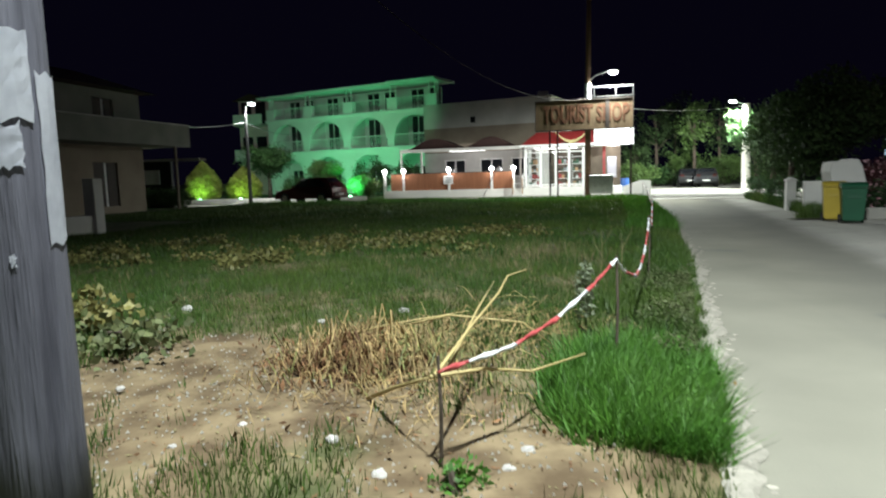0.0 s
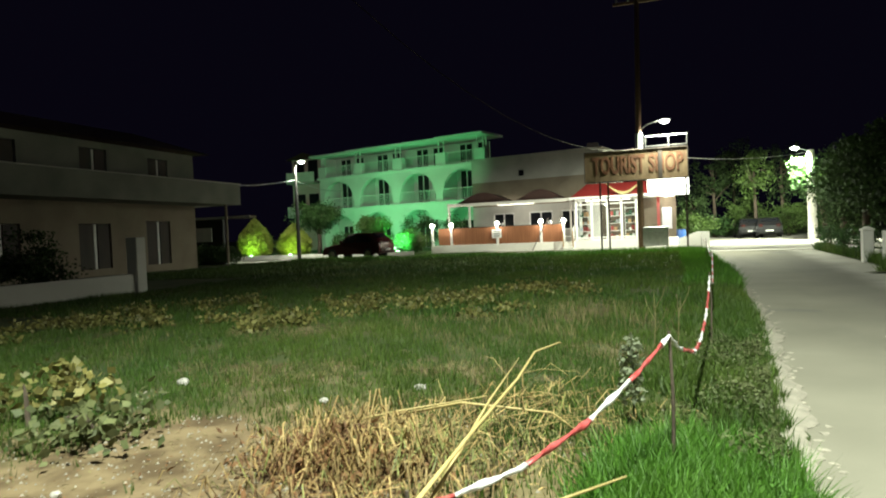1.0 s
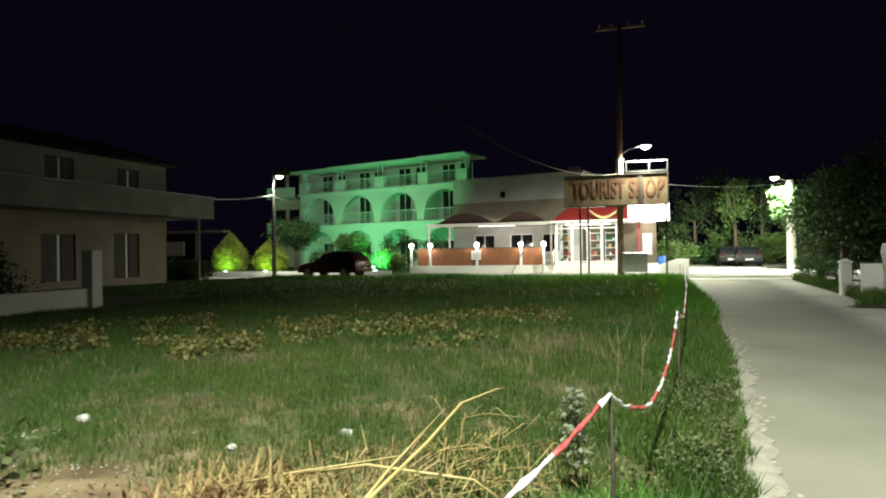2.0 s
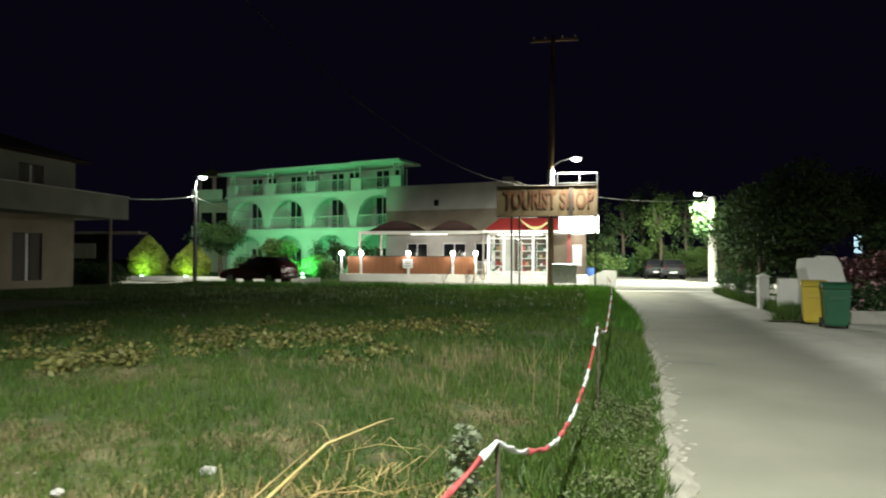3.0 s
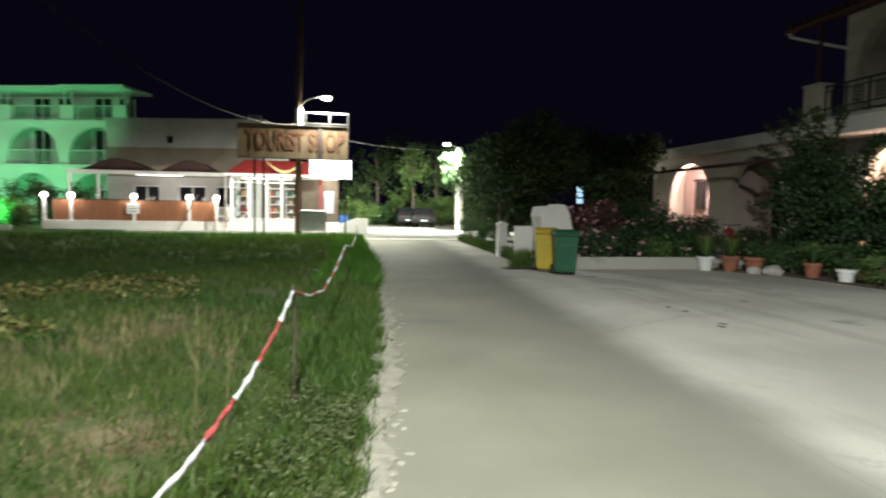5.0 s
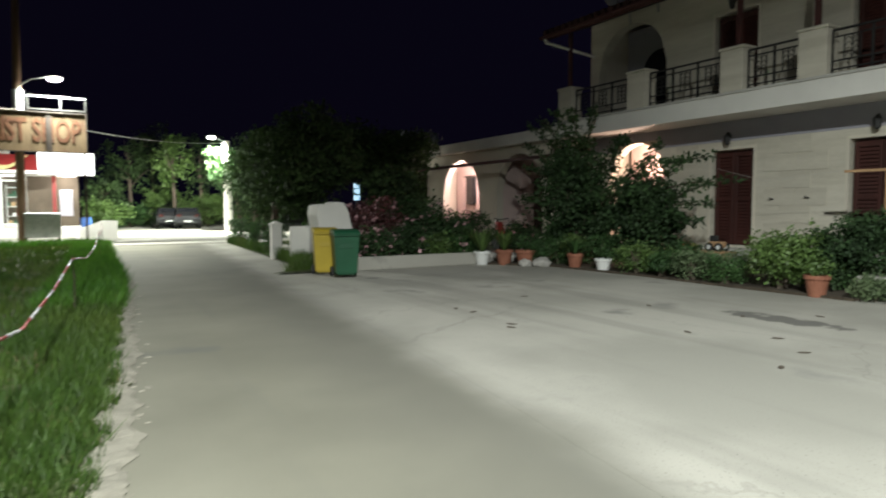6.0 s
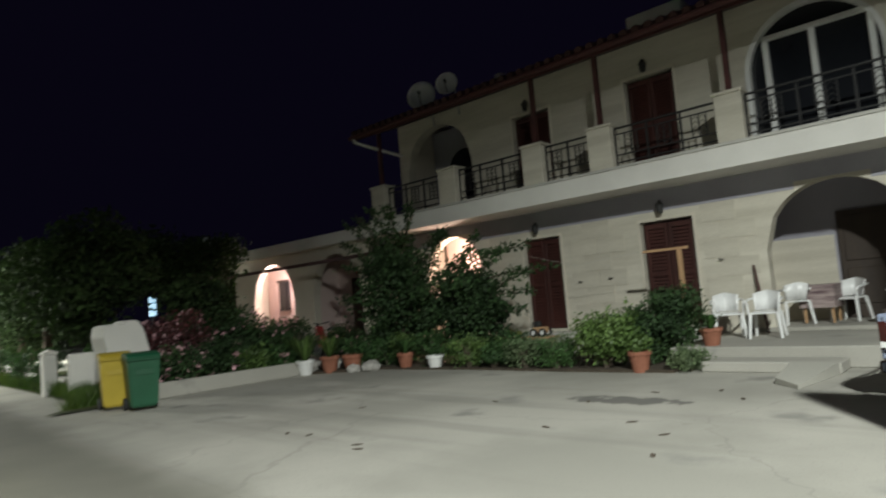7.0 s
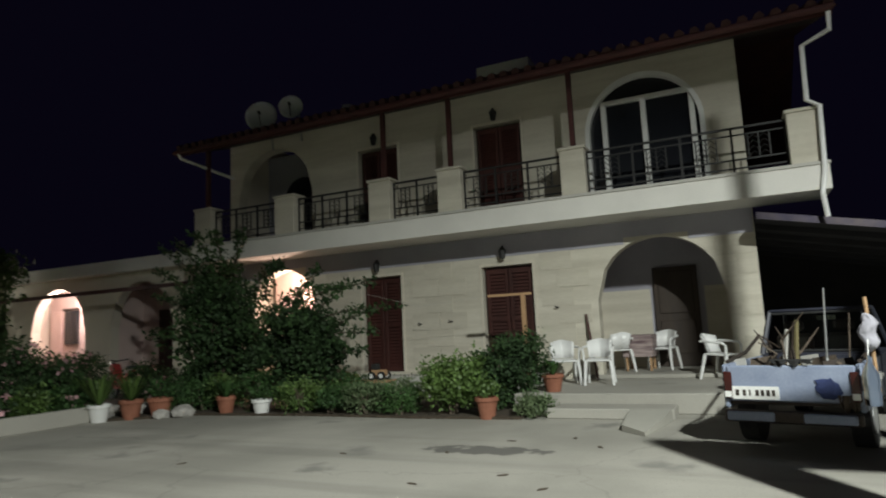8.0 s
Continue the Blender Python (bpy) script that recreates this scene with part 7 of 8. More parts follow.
# leaf tone per tree puts the reach of the lamplight into its colour
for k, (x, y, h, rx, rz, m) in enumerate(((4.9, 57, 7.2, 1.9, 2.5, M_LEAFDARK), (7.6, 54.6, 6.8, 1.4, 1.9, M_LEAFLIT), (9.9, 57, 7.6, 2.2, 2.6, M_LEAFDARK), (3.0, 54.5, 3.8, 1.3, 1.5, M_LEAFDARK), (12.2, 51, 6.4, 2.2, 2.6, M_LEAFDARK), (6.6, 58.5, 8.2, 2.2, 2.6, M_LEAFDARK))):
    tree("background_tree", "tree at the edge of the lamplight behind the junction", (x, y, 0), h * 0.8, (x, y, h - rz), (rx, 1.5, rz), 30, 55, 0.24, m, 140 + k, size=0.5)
for k, (x, y, r, h) in enumerate(((4.6, 56.5, 1.6, 0.9), (7.5, 56.6, 2.2, 1.65), (10.2, 55.8, 1.9, 1.35), (12.6, 52.5, 1.6, 1.2), (2.9, 50.5, 1.3, 1.1), (11.6, 47.5, 1.2, 0.9))):
    shrub("roadside_bush", "lit green bush behind the parked cars", (x, y, 0), (r, 1.2, h), 50, 80, 0.17, M_LEAFLIT if k % 3 else M_LEAF, 170 + k, 0.42, 6)
lit = thing("lit_window_sign", "small bluish lit panel between the trees", "sign", (11.9, 31.0, 0))
part("post", C((12.1, 31.02, 0), (12.1, 31.02, 1.72), 0.03, seg=8), M_IRON, lit)
for k in range(3):
    part("lit_pane", B(11.98, 12.24, 31.0, 31.04, 1.72 + k * 0.27, 1.94 + k * 0.27), G_BLUE, lit)

# house at the far side of the plot, in the dark
lh = thing("house", "dark two-storey cream house with a wrap-round balcony", "house", (-24, 22, 0))
HX = -22.0
LF = lambda u, z, d: (HX - d, u, z)
# road-facing walls coloured darker than the cream sides, as if barely lit
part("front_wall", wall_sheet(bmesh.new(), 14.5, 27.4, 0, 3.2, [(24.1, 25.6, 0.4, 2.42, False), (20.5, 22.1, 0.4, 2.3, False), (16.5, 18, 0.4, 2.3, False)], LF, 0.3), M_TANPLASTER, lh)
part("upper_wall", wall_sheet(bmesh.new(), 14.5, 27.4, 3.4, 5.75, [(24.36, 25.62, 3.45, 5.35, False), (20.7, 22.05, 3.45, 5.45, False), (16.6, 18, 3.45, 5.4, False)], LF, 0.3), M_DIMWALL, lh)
part("end_wall", B(-30, HX - 0.3, 27.1, 27.4, 0, 5.75), M_PLASTER, lh)
part("near_wall", B(-30, HX - 0.3, 14.5, 14.8, 0, 5.75), M_PLASTER, lh)
part("rear_wall", B(-30.3, -30, 14.5, 27.4, 0, 5.75), M_PLASTER, lh)
part("floor_slab", B(-30, HX - 0.3, 14.8, 27.1, 3.2, 3.4), M_GREYW, lh)
part("roof", prism(bmesh.new(), [(-31, 5.8), (-21.4, 5.8), (-26.2, 7.3)], lambda u, v, d: (u, 14 + d, v), 14), M_TILE, lh)
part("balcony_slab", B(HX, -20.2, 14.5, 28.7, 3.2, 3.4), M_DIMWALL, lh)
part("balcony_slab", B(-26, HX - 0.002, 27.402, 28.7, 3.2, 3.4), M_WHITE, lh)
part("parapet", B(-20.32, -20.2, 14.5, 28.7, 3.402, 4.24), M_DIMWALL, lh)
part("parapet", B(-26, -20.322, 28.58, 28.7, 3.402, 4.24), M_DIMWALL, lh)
part("parapet_coping", B(-20.36, -20.16, 14.5, 28.74, 4.242, 4.29), M_DULL, lh)
part("drain_pipe", C((-20.4, 27.75, 0), (-20.4, 27.75, 3.2), 0.07, seg=10), M_TANPLASTER, lh, "pale round balcony column")
for y0, y1, z0, z1 in ((24.15, 25.55, 0.4, 2.4), (20.55, 22.05, 0.4, 2.28), (24.4, 25.58, 3.42, 5.32), (20.75, 22.0, 3.42, 5.42), (16.55, 17.95, 3.42, 5.38), (16.55, 17.95, 0.4, 2.28)):
    d = part("door", B(HX - 0.16, HX - 0.12, y0, y1, z0, z1), M_DARKWOOD, lh)
    part("shutter", B(HX - 0.12, HX - 0.06, y0, y0 + (y1 - y0) * 0.46, z0, z1, bevel=0.01), M_DARKWOOD, d)
    part("shutter", B(HX - 0.12, HX - 0.06, y1 - (y1 - y0) * 0.40, y1, z0, z1, bevel=0.01), M_DARKWOOD, d)
    part("door_frame", B(HX - 0.11, HX - 0.05, y0 + (y1 - y0) * 0.47, y0 + (y1 - y0) * 0.55, z0, z1), M_WHITEPAINT, d)
fw = thing("boundary_wall", "low white boundary wall with a square pillar", "wall", (-13.5, 10, 0))
part("low_wall", B(-13.6, -13.4, -4, 14.6, 0, 0.55, bevel=0.015), M_WHITE, fw)
part("pillar", B(-13.68, -13.32, 14.602, 14.95, 0, 1.55, bevel=0.02), M_WHITE, fw)
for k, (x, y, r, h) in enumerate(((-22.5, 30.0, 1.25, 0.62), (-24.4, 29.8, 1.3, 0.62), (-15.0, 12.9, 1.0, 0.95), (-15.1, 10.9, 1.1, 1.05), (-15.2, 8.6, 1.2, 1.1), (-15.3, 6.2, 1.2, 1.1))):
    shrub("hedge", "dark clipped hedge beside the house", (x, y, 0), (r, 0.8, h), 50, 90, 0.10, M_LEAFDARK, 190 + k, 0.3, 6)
an = thing("outbuilding", "low dark outbuilding with a flat canopy", "building", (-29, 32.4, 0))
# walls coloured near-black in place of the outbuilding's darkness
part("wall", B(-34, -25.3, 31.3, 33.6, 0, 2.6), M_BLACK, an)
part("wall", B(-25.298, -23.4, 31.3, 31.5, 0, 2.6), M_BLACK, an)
part("canopy", B(-34, -25.3, 30.7, 33.8, 2.6, 2.72), M_BROWNW, an)
part("canopy", B(-25.298, -21.1, 30.7, 31.3, 2.6, 2.72), M_BROWNW, an)
part("canopy_edge", B(-34, -21.1, 30.66, 30.698, 2.62, 2.74), M_DULL, an, "pale canopy edge")
part("white_panel", B(-25.7, -24.15, 31.24, 31.298, 1.35, 2.15), M_WHITEPAINT, an)
wires = thing("overhead_cables", "thin overhead cables strung between poles", "cable", (-0.4, 32.5, 4.9))


def sag(a, b, drop, r, n=14):
    a, b = Vector(a), Vector(b)
    return tube(bmesh.new(), [a.lerp(b, k / n) - Vector((0, 0, drop * 4 * (k / n) * (1 - k / n))) for k in range(n + 1)], r, 5)


for a, b, d in (((-0.44, 32.5, 4.95), (-9.0, 12.0, 10.0), 2.15), ((-0.44, 32.5, 4.9), (-4.0, 43, 6.4), 0.3), ((-0.4, 32.5, 4.72), (9.2, 44.2, 5.3), 0.35), ((-20.4, 34.5, 4.9), (-21.5, 27.4, 4.3), 0.2), ((-20.4, 34.5, 4.85), (-23.5, 46.4, 5.0), 0.2)):
    part("cable", sag(a, b, d, 0.022 if a[0] < -15 else 0.014), M_STEELDARK if a[2] > 9 or b[2] > 9 else M_GALV, wires)


# ---- the near edge of the plot: pole, tape, canes, straw, grass ----
np_ = thing("utility_pole", "weathered dark wooden utility pole with torn paper notices", "utility pole", (-1.68, 1.66, 0))
PX, PY, PR = -1.68, 1.66, 0.15
bm = tube(bmesh.new(), [(PX, PY, -0.1), (PX, PY, 0.6), (PX, PY, 1.4), (PX, PY, 2.4), (PX - 0.02, PY, 5), (PX - 0.05, PY, 9.2)], [PR + 0.012, PR + 0.004, PR, PR, 0.14, 0.11], 28)
part("shaft", bm, M_POLEWOOD, np_, round_=True)
street_lamp_head(np_, [(PX, PY, 8.0), (PX + 0.5, PY - 0.05, 8.45), (0.0, 1.48, 8.72)], (0.25, 1.45, 8.75), (1, 0))


def notice(a0, a1, z0, z1, seed, label):
    """A torn sheet glued round the pole between two bearings."""
    rng = np.random.default_rng(seed)
    t = thing("paper_notice", label, "notice", (PX, PY, z0), "paper notices")
    bm = bmesh.new()
    n, m = 8, 7
    grid = []
    for j in range(m + 1):
        row = []
        for i in range(n + 1):
            a = radians(a0 + (a1 - a0) * i / n) + (rng.uniform(-0.03, 0.03) if i in (0, n) else 0)
            z = z0 + (z1 - z0) * j / m + (rng.uniform(-0.015, 0.012) if j in (0, m) else 0)
            r = PR + 0.004 + rng.uniform(0, 0.002)
            row.append(bm.verts.new((PX + r * math.cos(a), PY + r * math.sin(a), z)))
        grid.append(row)
    for j in range(m):
        for i in range(n):
            bm.faces.new((grid[j][i], grid[j][i + 1], grid[j + 1][i + 1], grid[j + 1][i]))
    bmesh.ops.solidify(bm, geom=list(bm.faces), thickness=0.0015)
    part("sheet", bm, M_PAPER, t)


notice(-66, -4, 1.52, 1.76, 1, "torn greyish paper notice glued to the wooden pole")
notice(-56, -18, 1.39, 1.51, 2, "ragged lower scrap of a paper notice on the pole")
notice(3, 44, 1.17, 1.66, 3, "long torn white paper strip on the wooden pole")
notice(-40, -35, 1.12, 1.15, 4, "small white paper stub stapled to the pole")

# barrier tape on thin stakes
TAPE = [(-0.66, 2.73, 0.49), (-0.39, 3.11, 0.51), (-0.21, 3.52, 0.55), (-0.02, 3.95, 0.66), (0.13, 4.33, 0.77), (0.18, 4.6, 0.66), (0.26, 4.94, 0.575), (0.31, 5.4, 0.49), (0.39, 6.1, 0.455), (0.48, 6.85, 0.51), (0.56, 7.55, 0.62),
        (0.62, 8.13, 0.76), (0.70, 8.9, 0.62), (0.80, 10.0, 0.52), (0.95, 11.8, 0.58), (1.11, 13.7, 0.74), (1.3, 16.5, 0.55), (1.5, 19.5, 0.55), (1.7, 23.0, 0.75), (1.85, 26, 0.6), (2.0, 29.5, 0.8)]
fine = []
for p, q in zip(TAPE, TAPE[1:]):
    k = max(2, int((Vector(q) - Vector(p)).length / 0.035))
    fine += [Vector(p).lerp(Vector(q), i / k) for i in range(k)]
fine.append(Vector(TAPE[-1]))
tape = thing("barrier_tape", "twisted red and white barrier tape strung along the plot", "barrier tape", TAPE[0])
red = True
dist = [0.0]
for p, q in zip(fine, fine[1:]):
    dist.append(dist[-1] + (q - p).length)


def ribbon(i0, i1):
    bm = bmesh.new()
    rows_ = []
    for i in range(i0, i1 + 1):
        d = (fine[min(i + 1, len(fine) - 1)] - fine[max(i - 1, 0)]).normalized()
        u = d.cross(Vector((0, 0, 1))).normalized()
        v = u.cross(d)
        a = dist[i] * 16.0 + 0.6 * math.sin(dist[i] * 3)
        w = u * math.cos(a) + v * math.sin(a)
        h = w.cross(d)
        r, s = 0.0135 + 0.003 * math.sin(dist[i] * 23), 0.008
        rows_.append([bm.verts.new(fine[i] + w * r * x + h * s * y) for x, y in ((1, 0.2), (0.5, 1), (-0.5, 0.8), (-1, -0.2), (-0.5, -1), (0.5, -0.8))])
    for a, b in zip(rows_, rows_[1:]):
        for k in range(6):
            bm.faces.new((a[k], a[(k + 1) % 6], b[(k + 1) % 6], b[k]))
    bm.faces.new(rows_[0])
    bm.faces.new(rows_[-1])
    return bm


CUTS = [0.16, 0.48, 0.92, 1.32, 1.70, 2.20, 2.58, 2.95, 3.35, 3.80, 4.20, 4.66, 5.20, 5.70]
CUTS += [5.70 + 0.46 * k for k in range(1, 60)]
i0 = 0
for end in CUTS:
    i1 = i0
    while i1 < len(fine) - 1 and dist[i1] < end:
        i1 += 1
    if i1 > i0:
        part("red_band" if red else "white_band", ribbon(i0, i1), M_TAPER if red else M_TAPEW, tape, round_=True)
    red, i0 = not red, i1
for (x, y, h) in ((-0.66, 2.73, 0.56), (0.13, 4.33, 0.79), (0.62, 8.13, 0.8), (1.11, 13.7, 0.78), (1.7, 23.0, 0.8), (2.0, 29.5, 0.85)):
    t = thing("stake", "thin wooden stake holding up the barrier tape", "stake", (x, y, 0), "tape stakes")
    part("stick", tube(bmesh.new(), [(x, y, -0.05), (x + 0.01, y, h * 0.6), (x, y + 0.01, h)], [0.010, 0.009, 0.007], 6), M_BARK, t)

# dry canes by the first stake
rngc = np.random.default_rng(4)


def cane(pts, r, group="dry canes"):
    t = thing("cane", "long dry straw-coloured cane lying across the heap", "cane", pts[0], group)
    part("stalk", tube(bmesh.new(), pts, [r * (1 - 0.6 * k / (len(pts) - 1)) for k in range(len(pts))], 6), M_CANE, t, round_=True)


cane([(-1.33, 3.55, 0.03), (-0.98, 3.1, 0.28), (-0.68, 2.75, 0.47), (-0.67, 3.5, 0.5), (-0.62, 4.2, 0.56), (-0.64, 4.8, 0.58), (-0.56, 5.3, 0.55), (-0.6, 5.7, 0.47)], 0.012)
cane([(-0.68, 3.0, 0.42), (-0.72, 4.0, 0.5), (-0.76, 4.9, 0.52)], 0.009)
cane([(-0.7, 2.75, 0.46), (-0.5, 3.0, 0.43), (-0.3, 3.15, 0.38), (-0.05, 3.35, 0.42)], 0.010)
cane([(-1.5, 4.6, 0.2), (-1.0, 4.4, 0.36), (-0.5, 4.5, 0.3), (-0.3, 4.6, 0.12)], 0.010)
cane([(-1.9, 4.2, 0.2), (-1.4, 4.35, 0.3), (-0.9, 4.6, 0.35)], 0.008)
for k in range(9):
    a = rngc.uniform(0, 6.28)
    x, y = rngc.uniform(-1.7, -0.2), rngc.uniform(4.0, 6.4)
    l = rngc.uniform(0.3, 0.6)
    d = Vector((math.cos(a), math.sin(a), 0))
    p = Vector((x, y, 0.06))
    cane([p, p + d * l * 0.5 + Vector((0, 0, rngc.uniform(0.06, 0.18))), p + d * l + Vector((0, 0, rngc.uniform(0.0, 0.12)))], rngc.uniform(0.002, 0.0045), "straw stalks")

# straw heap: bent stalks over brown litter
sr = np.random.default_rng(12)


def stalk_strip(rng, n, cx, cy, sx, sy, h, l, w, hang, rise=0.9):
    """Bent flat stalks in two pieces each."""
    x = cx + rng.normal(size=n) * sx
    y = cy + rng.normal(size=n) * sy
    q = np.exp(-(((x - cx) / (1.3 * sx)) ** 2 + ((y - cy) / (1.3 * sy)) ** 2))
    z0 = 0.03 + h * q * rng.uniform(0, 1, n)
    p0 = np.stack([x, y, z0], 1)
    a = rng.uniform(0, 2 * np.pi, n)
    ll = l * rng.uniform(0.4, 1.2, n)
    up = rng.uniform(0.08, rise, n)
    d = np.stack([np.cos(a) * (1 - up * 0.6), np.sin(a) * (1 - up * 0.6), up], 1)
    p1 = p0 + d * ll[:, None] * 0.6
    p2 = p1 + np.stack([np.cos(a) * 0.5, np.sin(a) * 0.5, -hang * rng.uniform(0, 1.5, n)], 1) * ll[:, None] * 0.45
    p2[:, 2] = np.maximum(p2[:, 2], 0.03)
    s = np.stack([-np.sin(a), np.cos(a), 0.3 * np.ones(n)], 1) * (w * rng.uniform(0.5, 1.2, n))[:, None]
    v = np.stack([p0 - s, p0 + s, p1 + s, p1 - s, p1 - s, p1 + s, p2 + s * 0.4, p2 - s * 0.4], 1)
    return v.reshape(-1, 3)


heap = tagged(new("straw_heap", mesh_from("straw_heap", np.concatenate([
    stalk_strip(sr, 1100, -1.5, 4.2, 0.36, 0.34, 0.30, 0.36, 0.0036, 1.2),
    stalk_strip(sr, 800, -0.75, 5.0, 0.50, 0.6, 0.15, 0.44, 0.0030, 1.1, 0.38),
    stalk_strip(sr, 260, -1.0, 3.6, 0.5, 0.35, 0.1, 0.30, 0.0034, 0.6, 0.4)]), 4, M_STRAW)), "heap of dry straw-coloured stalks on sandy soil", "straw", kind="stuff")
tagged(new("leaf_litter", mesh_from("leaf_litter", np.concatenate([
    stalk_strip(sr, 2600, -1.6, 4.15, 0.26, 0.22, 0.22, 0.16, 0.006, 1.3),
    leaves(sr, np.stack([-1.6 + sr.normal(size=700) * 0.26, 4.15 + sr.normal(size=700) * 0.2, 0.03 + np.abs(sr.normal(size=700)) * 0.10], 1), 0.06, slim=0.25),
    leaves(sr, np.stack([-1.1 + sr.normal(size=450) * 0.7, 4.3 + sr.normal(size=450) * 0.7, 0.055 + np.abs(sr.normal(size=450)) * 0.02], 1), 0.06, slim=0.4)]), 4, M_ROT)), "brown rotting leaves under the straw", "leaf litter", kind="stuff")

tagged(new("green_stalks", mesh_from("green_stalks", np.concatenate([stalk_strip(sr, 500, -1.3, 4.2, 0.42, 0.32, 0.2, 0.28, 0.0045, 0.9), stalk_strip(sr, 350, -0.7, 5.0, 0.5, 0.5, 0.1, 0.25, 0.004, 0.8)]), 4, M_HEAPGREEN)), "half-green wilted stalks through the heap", "straw", kind="stuff")

# grass
DIRT = ((-2.3, 3.6, 1.9, 1.25), (-0.5, 2.7, 0.8, 0.55))
gr_ = np.random.default_rng(99)
edge_v = np.vectorize(edge_x)
fz_v = np.vectorize(field_z)


def scatter(n, y0, y1, x0, off=0.03, power=1.0):
    y = gr_.uniform(y0, y1, n)
    e = edge_v(y) - off
    x = e - (e - x0) * gr_.uniform(0, 1, n) ** power
    return x, y


def patchy(x, y):
    return np.sin(x * 1.7 + y * 0.6) * np.sin(y * 1.3 - x * 0.5) + 0.7 * np.sin(x * 3.9 + 2) * np.sin(y * 3.1 + 1) + 0.5 * np.sin(x * 7.3 + y * 5.1)


def bare(x, y):
    b = np.zeros_like(x)
    for cx, cy, sx, sy in DIRT:
        b = np.maximum(b, 1.25 - ((x - cx) / sx) ** 2 - ((y - cy) / sy) ** 2)
    return b + 0.4 * patchy(x * 2, y * 2)


def grass(name, label, n, y0, y1, x0, h, w, material, keep, off=0.03, power=1.0, lean=0.35):
    x, y = scatter(n, y0, y1, x0, off, power)
    k = keep(x, y)
    x, y = x[k], y[k]
    pts = np.stack([x, y, fz_v(x, y) - 0.01], 1)
    tagged(new(name, mesh_from(name, blades(gr_, pts, h, w, lean), 3, material)), label, "grass", kind="stuff")


PATCHES = ((-0.35, 7.6, 0.5, 0.6), (-1.6, 6.5, 0.7, 0.42), (-3.4, 6.2, 0.9, 0.5), (-4.6, 8.4, 1.2, 0.6), (-2.6, 9.6, 0.8, 0.5))
thin = lambda x, y: np.min([((x - a) / c) ** 2 + ((y - b) / d) ** 2 for a, b, c, d in PATCHES], axis=0) + 0.5 * patchy(x * 2, y * 2)
green = lambda x, y: (thin(x, y) > gr_.uniform(-0.6, 0.9, len(x))) & (bare(x, y) < gr_.uniform(0.1, 0.7, len(x))) & (patchy(x, y) > gr_.uniform(-2.0, 0.0, len(x)))
dry = lambda x, y: (bare(x, y) < 0.9) & (patchy(x, y) < gr_.uniform(-1.2, 0.4, len(x)))
grass("field_grass", "short rough green grass of the plot", 190000, 1.6, 9.5, -9, 0.085, 0.0045, M_GRASS, green)
grass("field_grass", "short rough green grass of the plot", 105000, 9.5, 19, -13, 0.12, 0.009, M_GRASS, green)
grass("field_grass", "short rough green grass of the plot", 60000, 19, 31.2, -20, 0.13, 0.014, M_GRASS, lambda x, y: x > -25)
grass("dry_grass", "sparse dry grass between the green", 15000, 1.6, 10, -9, 0.07, 0.004, M_DRYGRASS, dry)
grass("dry_grass", "sparse dry grass between the green", 21000, 7, 29, -13, 0.12, 0.008, M_DRYGRASS, lambda x, y: patchy(x * 0.8, y * 0.8 + 1) < gr_.uniform(-1.5, 0.1, len(x)))
worn = lambda x, y: np.min([((x - a) / c) ** 2 + ((y - b) / d) ** 2 for a, b, c, d in PATCHES], axis=0) + 0.45 * patchy(x * 2, y * 2) < gr_.uniform(0.0, 1.3, len(x))
grass("dry_grass", "flattened dry grass on worn patches of the plot", 60000, 5.6, 10.5, -6.2, 0.055, 0.005, M_DRYGRASS, worn, lean=1.4)
grass("tall_grass", "tall lush green grass at the road's edge", 26000, 3.0, 4.9, -0.35, 0.165, 0.0065, M_LUSH, lambda x, y: ((x - 0.28) / 0.55) ** 2 + ((y - 3.85) / 1.0) ** 2 < gr_.uniform(0.35, 1.25, len(x)), 0.02, lean=0.8)
grass("tall_grass", "tall lush green grass at the road's edge", 34000, 4.6, 14, -0.1, 0.13, 0.006, M_GRASS, lambda x, y: (edge_v(y) - x < 0.75 + 0.3 * np.sin(y * 2.2)) & (edge_v(y) - x > 0.09 + 0.07 * np.sin(y * 9)), 0.0, lean=0.6)
grass("tall_grass", "tall lush green grass at the road's edge", 20000, 14, 31, 0.2, 0.22, 0.010, M_LUSH, lambda x, y: edge_v(y) - x < 1.1, 0.0, lean=0.6)
# far grass uses the brighter lush green in place of the sign lamp's light
grass("tall_grass", "tall grass along the far side of the plot", 26000, 29.3, 31.2, -18, 0.26, 0.013, M_LUSH, lambda x, y: patchy(x, y) > gr_.uniform(-1.8, 0.3, len(x)), 0.0, lean=0.5)
grass("dry_grass", "dry grass heads among the tall grass", 16000, 6, 15, -3.5, 0.17, 0.005, M_DRYGRASS, lambda x, y: ((x + 0.9) / 1.1) ** 2 + ((y - 9.8) / 1.6) ** 2 + 0.8 * patchy(x, y) < gr_.uniform(-0.6, 1.2, len(x)), 0.05, lean=0.4)
vy = gr_.uniform(17.8, 30.5, 9000)
vx = np.array([seam_x(q) for q in vy]) + gr_.uniform(0, 0.5, 9000)
tagged(new("verge_grass", mesh_from("verge_grass", blades(gr_, np.stack([vx, vy, 0.02 + 0 * vx], 1), 0.32, 0.010, 0.5), 3, M_GRASS)), "green grass on the verge below the garden wall", "grass", kind="stuff")

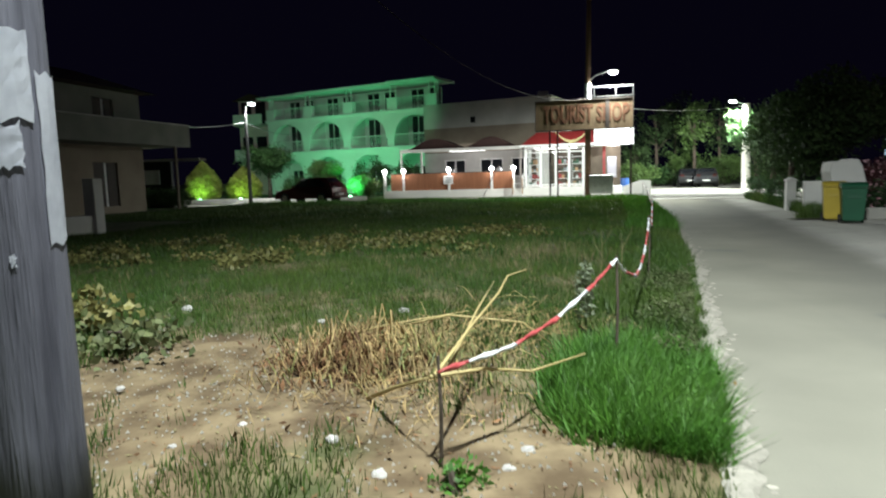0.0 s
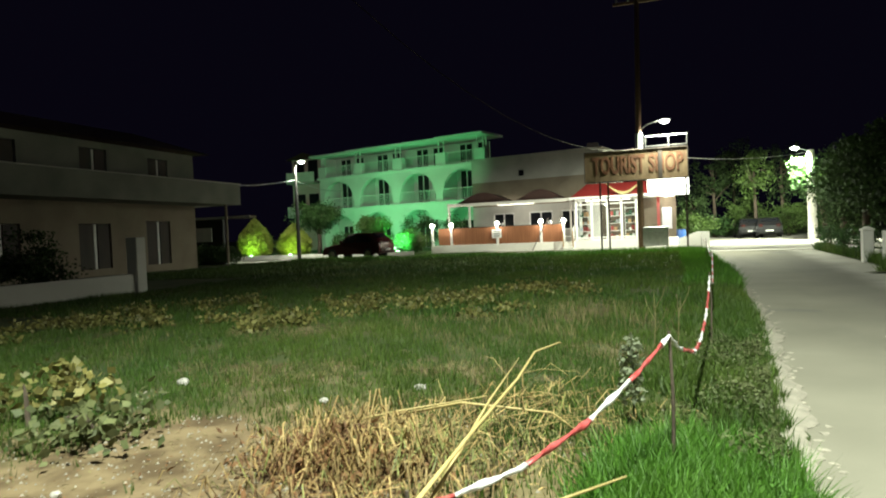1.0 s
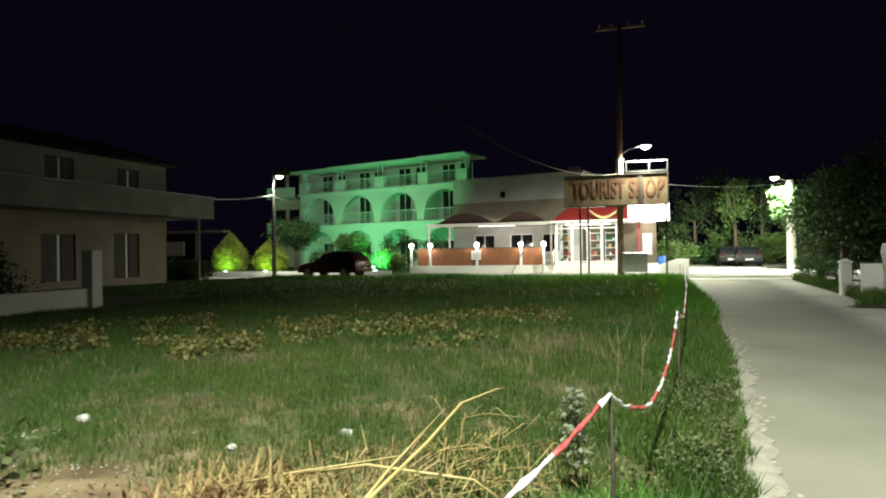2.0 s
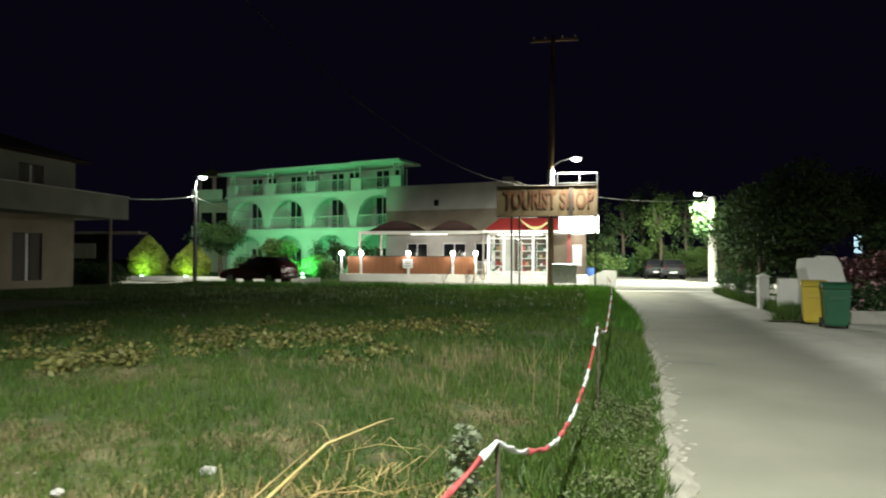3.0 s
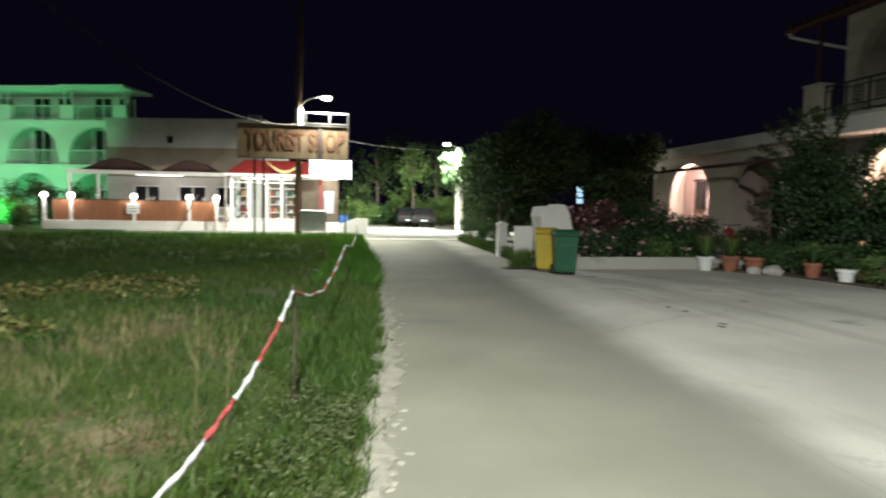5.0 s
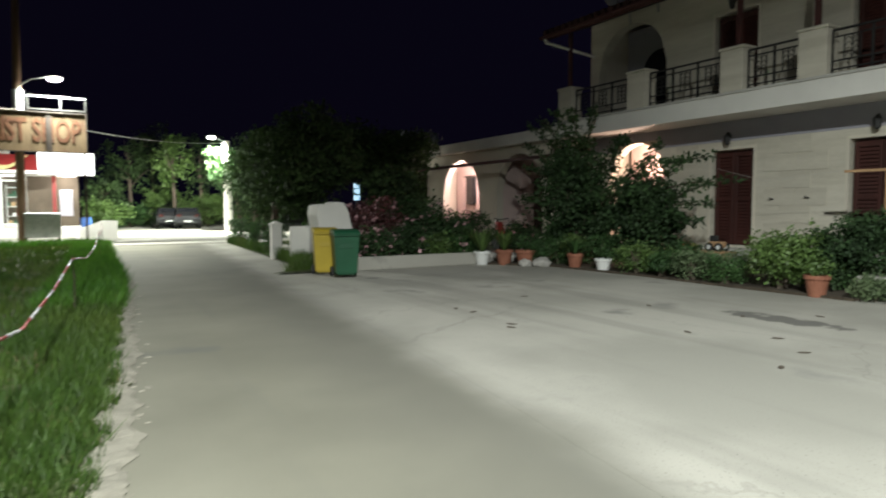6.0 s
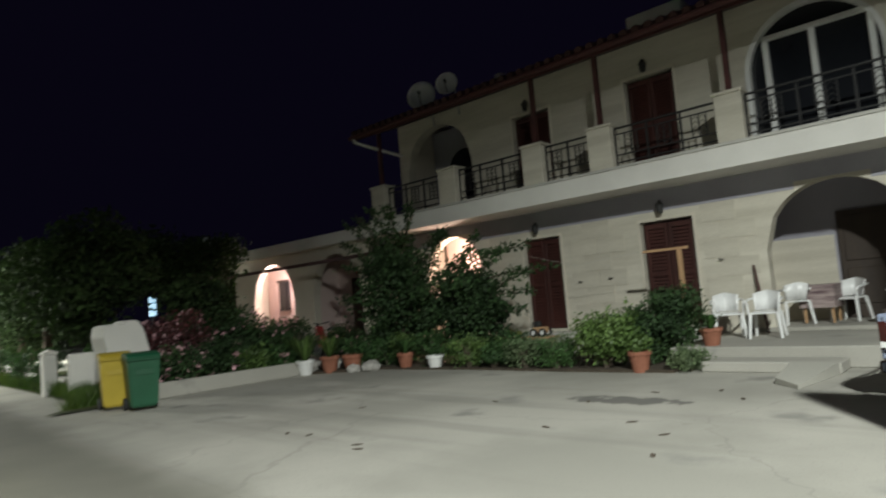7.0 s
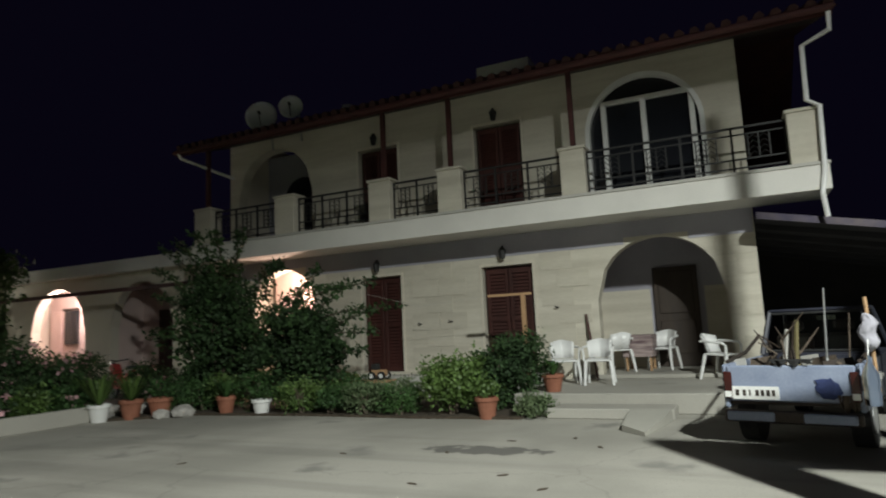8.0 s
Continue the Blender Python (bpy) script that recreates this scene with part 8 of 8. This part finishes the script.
# weeds and leafy plants
wy = gr_.uniform(4.3, 8.2, 9500)
wx = edge_v(wy) - 0.12 - np.abs(gr_.normal(size=9500)) * 0.30
tagged(new("roadside_weeds", mesh_from("roadside_weeds", leaves(gr_, np.stack([wx, wy, 0.04 + gr_.uniform(0, 0.24, 9500) * (0.5 + 0.5 * np.sin(wy * 5.3) * np.sin(wx * 7 + 1))], 1), 0.031, slim=0.4), 4, M_WEED)), "olive-green weeds at the edge of the road", "weeds", kind="stuff")
ty, tx = gr_.uniform(3.0, 4.8, 3000), gr_.uniform(-0.25, 0.75, 3000)
k = (((tx - 0.28) / 0.5) ** 2 + ((ty - 3.85) / 0.9) ** 2 < gr_.uniform(0.3, 1.15, 3000)) & (tx < edge_v(ty) - 0.03)
tagged(new("clover", mesh_from("clover", leaves(gr_, np.stack([tx[k], ty[k], 0.05 + gr_.uniform(0, 0.13, k.sum())], 1), 0.03, slim=0.8), 4, M_LUSH)), "bright leafy clover among the roadside grass", "clover", kind="stuff")
c = np.stack([gr_.uniform(-9.5, -1.0, 900), gr_.uniform(6.6, 17.0, 900)], 1)
c = c[(patchy(c[:, 0] * 0.6, c[:, 1] * 0.9) > -0.25) & (np.abs(c[:, 1] - 11.0 - 0.45 * (c[:, 0] + 5)) < 2.0 + 0.8 * np.sin(c[:, 0] * 2.1))]
pts = np.concatenate([clump(gr_, (a, b, 0.12), (0.22, 0.22, 0.11), 42, 0.1) for a, b in c])
tagged(new("yellowing_plants", mesh_from("yellowing_plants", leaves(gr_, pts, 0.075, slim=0.65), 4, M_YLEAF)), "low yellowing leafy plants across the plot", "plants", kind="stuff")
shrub("leafy_weed", "broad-leaved green weed on the sandy soil", (-3.55, 4.15, 0.03), (0.55, 0.42, 0.17), 24, 13, 0.072, M_WEED, 301, 0.15, 1, category="plant", slim=0.8)
shrub("leafy_weed", "yellowing broad-leaved weed on the sandy soil", (-4.3, 4.4, 0.03), (0.5, 0.45, 0.22), 20, 13, 0.075, M_YLEAF, 302, 0.16, 1, category="plant", slim=0.8)
mu = thing("mullein", "tall pale grey-green leafy weed in the grass", "plant", (-0.08, 5.0, 0.03))
part("stem", tube(bmesh.new(), [(-0.08, 5.0, 0.03), (-0.07, 5.0, 0.35), (-0.08, 5.02, 0.64)], [0.008, 0.006, 0.003], 6), M_WEED, mu)
mp = np.concatenate([clump(gr_, (-0.08 + 0.035 * math.sin(k * 2.4), 5.0 + 0.035 * math.cos(k * 2.4), 0.26 + 0.04 * k), (0.055, 0.055, 0.04), 34, 0.1) for k in range(10)])
put("leaves", mesh_from("leaves", leaves(gr_, mp, 0.036, slim=0.7), 4, M_SILVER), mu)
shrub("leafy_weed", "small green weed by the stake", (-0.55, 2.55, 0.03), (0.09, 0.08, 0.06), 8, 26, 0.04, M_LUSH, 304, 0.07, 1, category="plant")
for k, (x, y) in enumerate(((0.27, 7.66), (0.05, 7.95))):
    t = thing("thistle", "pale dry branched thistle stalk in the grass", "thistle", (x, y, 0.04), "dry thistles")
    bm = tube(bmesh.new(), [(x, y, 0.03), (x + 0.02, y, 0.35), (x + 0.01, y + 0.03, 0.62)], [0.005, 0.004, 0.002], 5)
    part("stalk", bm, M_DRYGRASS, t)
    for j in range(3):
        a, z = gr_.uniform(0, 6.28), 0.2 + j * 0.12
        part("twig", tube(bmesh.new(), [(x + 0.015, y, z), (x + 0.1 * math.cos(a), y + 0.1 * math.sin(a), z + 0.14), (x + 0.14 * math.cos(a), y + 0.14 * math.sin(a), z + 0.26)], [0.0035, 0.0025, 0.0015], 5), M_DRYGRASS, t)

# broken concrete along the road's edge, pale stones on the soil
ed = thing("road_edging", "crumbled pale concrete lumps along the road's edge", "edging", (1.2, 9, 0))
lump = []
er = np.random.default_rng(41)
for k in range(6):
    bm = bmesh.new()
    ball(bm, (0, 0, 0), 0.075, 1.25, 0.9, 0.35, 1)
    for v in bm.verts:
        v.co *= er.uniform(0.7, 1.25)
    o = part("lump", bm, M_EDGE, ed)
    o.location = (edge_x(3.0 + k * 0.1) - 0.02, 3.0 + k * 0.1, 0.01)
    lump.append(o.data)
for k in range(290):
    y = 2.6 + 22 * (k / 290) ** 1.25
    o = put("lump", lump[k % 6], ed)
    o.location = (edge_x(y) + er.normal() * 0.06 + 0.05, y + er.uniform(-0.05, 0.05), 0.0)
    o.rotation_euler = (0, 0, er.uniform(0, 6.28))
    s = er.uniform(0.12, 0.45)
    o.scale = (s, s, s * 0.8)
for k, (x, y, r) in enumerate(((-0.3, 2.95, 0.03), (-0.36, 2.75, 0.028), (-4.0, 5.6, 0.05), (-1.25, 2.9, 0.03), (-1.8, 3.0, 0.025), (-2.4, 5.3, 0.03), (-1.77, 5.76, 0.045), (-2.9, 3.4, 0.025), (-0.9, 2.6, 0.03), (-2.0, 2.7, 0.02), (-0.15, 3.2, 0.03), (-3.3, 2.9, 0.03))):
    t = thing("stone", "small pale stone on the sandy soil", "stone", (x, y, 0.04), "pale stones")
    bm = bmesh.new()
    ball(bm, (x, y, 0.05 + r * 0.5), r, 1.2, 1, 0.8, 2)
    for v in bm.verts:
        v.co += Vector(er.normal(size=3)) * r * 0.08
    part("pebble", bm, M_STONE, t)
gv = np.random.default_rng(55)
gx, gy = gv.uniform(-4.2, 0.1, 2400), gv.uniform(2.2, 5.6, 2400)
k = bare(gx, gy) > 0.25
gx, gy = gx[k], gy[k]
n = len(gx)
s = gv.uniform(0.004, 0.014, n)[:, None]
base = np.stack([gx, gy, fz_v(gx, gy) + 0.003], 1)
tet = np.array([[1, 0, 0], [-0.5, 0.87, 0], [-0.5, -0.87, 0], [0, 0, 1.0]])
v = np.stack([base + tet[i] * s for f in ((0, 1, 3), (1, 2, 3), (2, 0, 3)) for i in f], 1).reshape(-1, 3)
tagged(new("gravel", mesh_from("gravel", v, 3, M_EDGE)), "fine gravel scattered over the bare soil", "gravel", kind="stuff")

lt = np.random.default_rng(66)
lx, ly = lt.uniform(-4.5, 0.2, 5200), lt.uniform(2.0, 6.2, 5200)
k = bare(lx, ly) > lt.uniform(-0.3, 0.8, 5200)
lx, ly = lx[k], ly[k]
lp_ = np.stack([lx, ly, fz_v(lx, ly) + 0.006], 1)
lv = leaves(lt, lp_, 0.035, slim=0.35).reshape(-1, 4, 3)
lv[:, :, 2] = lp_[:, None, 2] + (lv[:, :, 2] - lp_[:, None, 2]) * 0.25 + 0.004
half_ = len(lv) // 2
tagged(new("soil_litter", mesh_from("soil_litter", lv[:half_].reshape(-1, 3), 4, M_ROT)), "small brown leaf scraps on the bare soil", "leaf litter", kind="stuff")
tagged(new("soil_litter", mesh_from("soil_litter", lv[half_:].reshape(-1, 3), 4, M_DRYGRASS)), "small dry grass scraps on the bare soil", "leaf litter", kind="stuff")
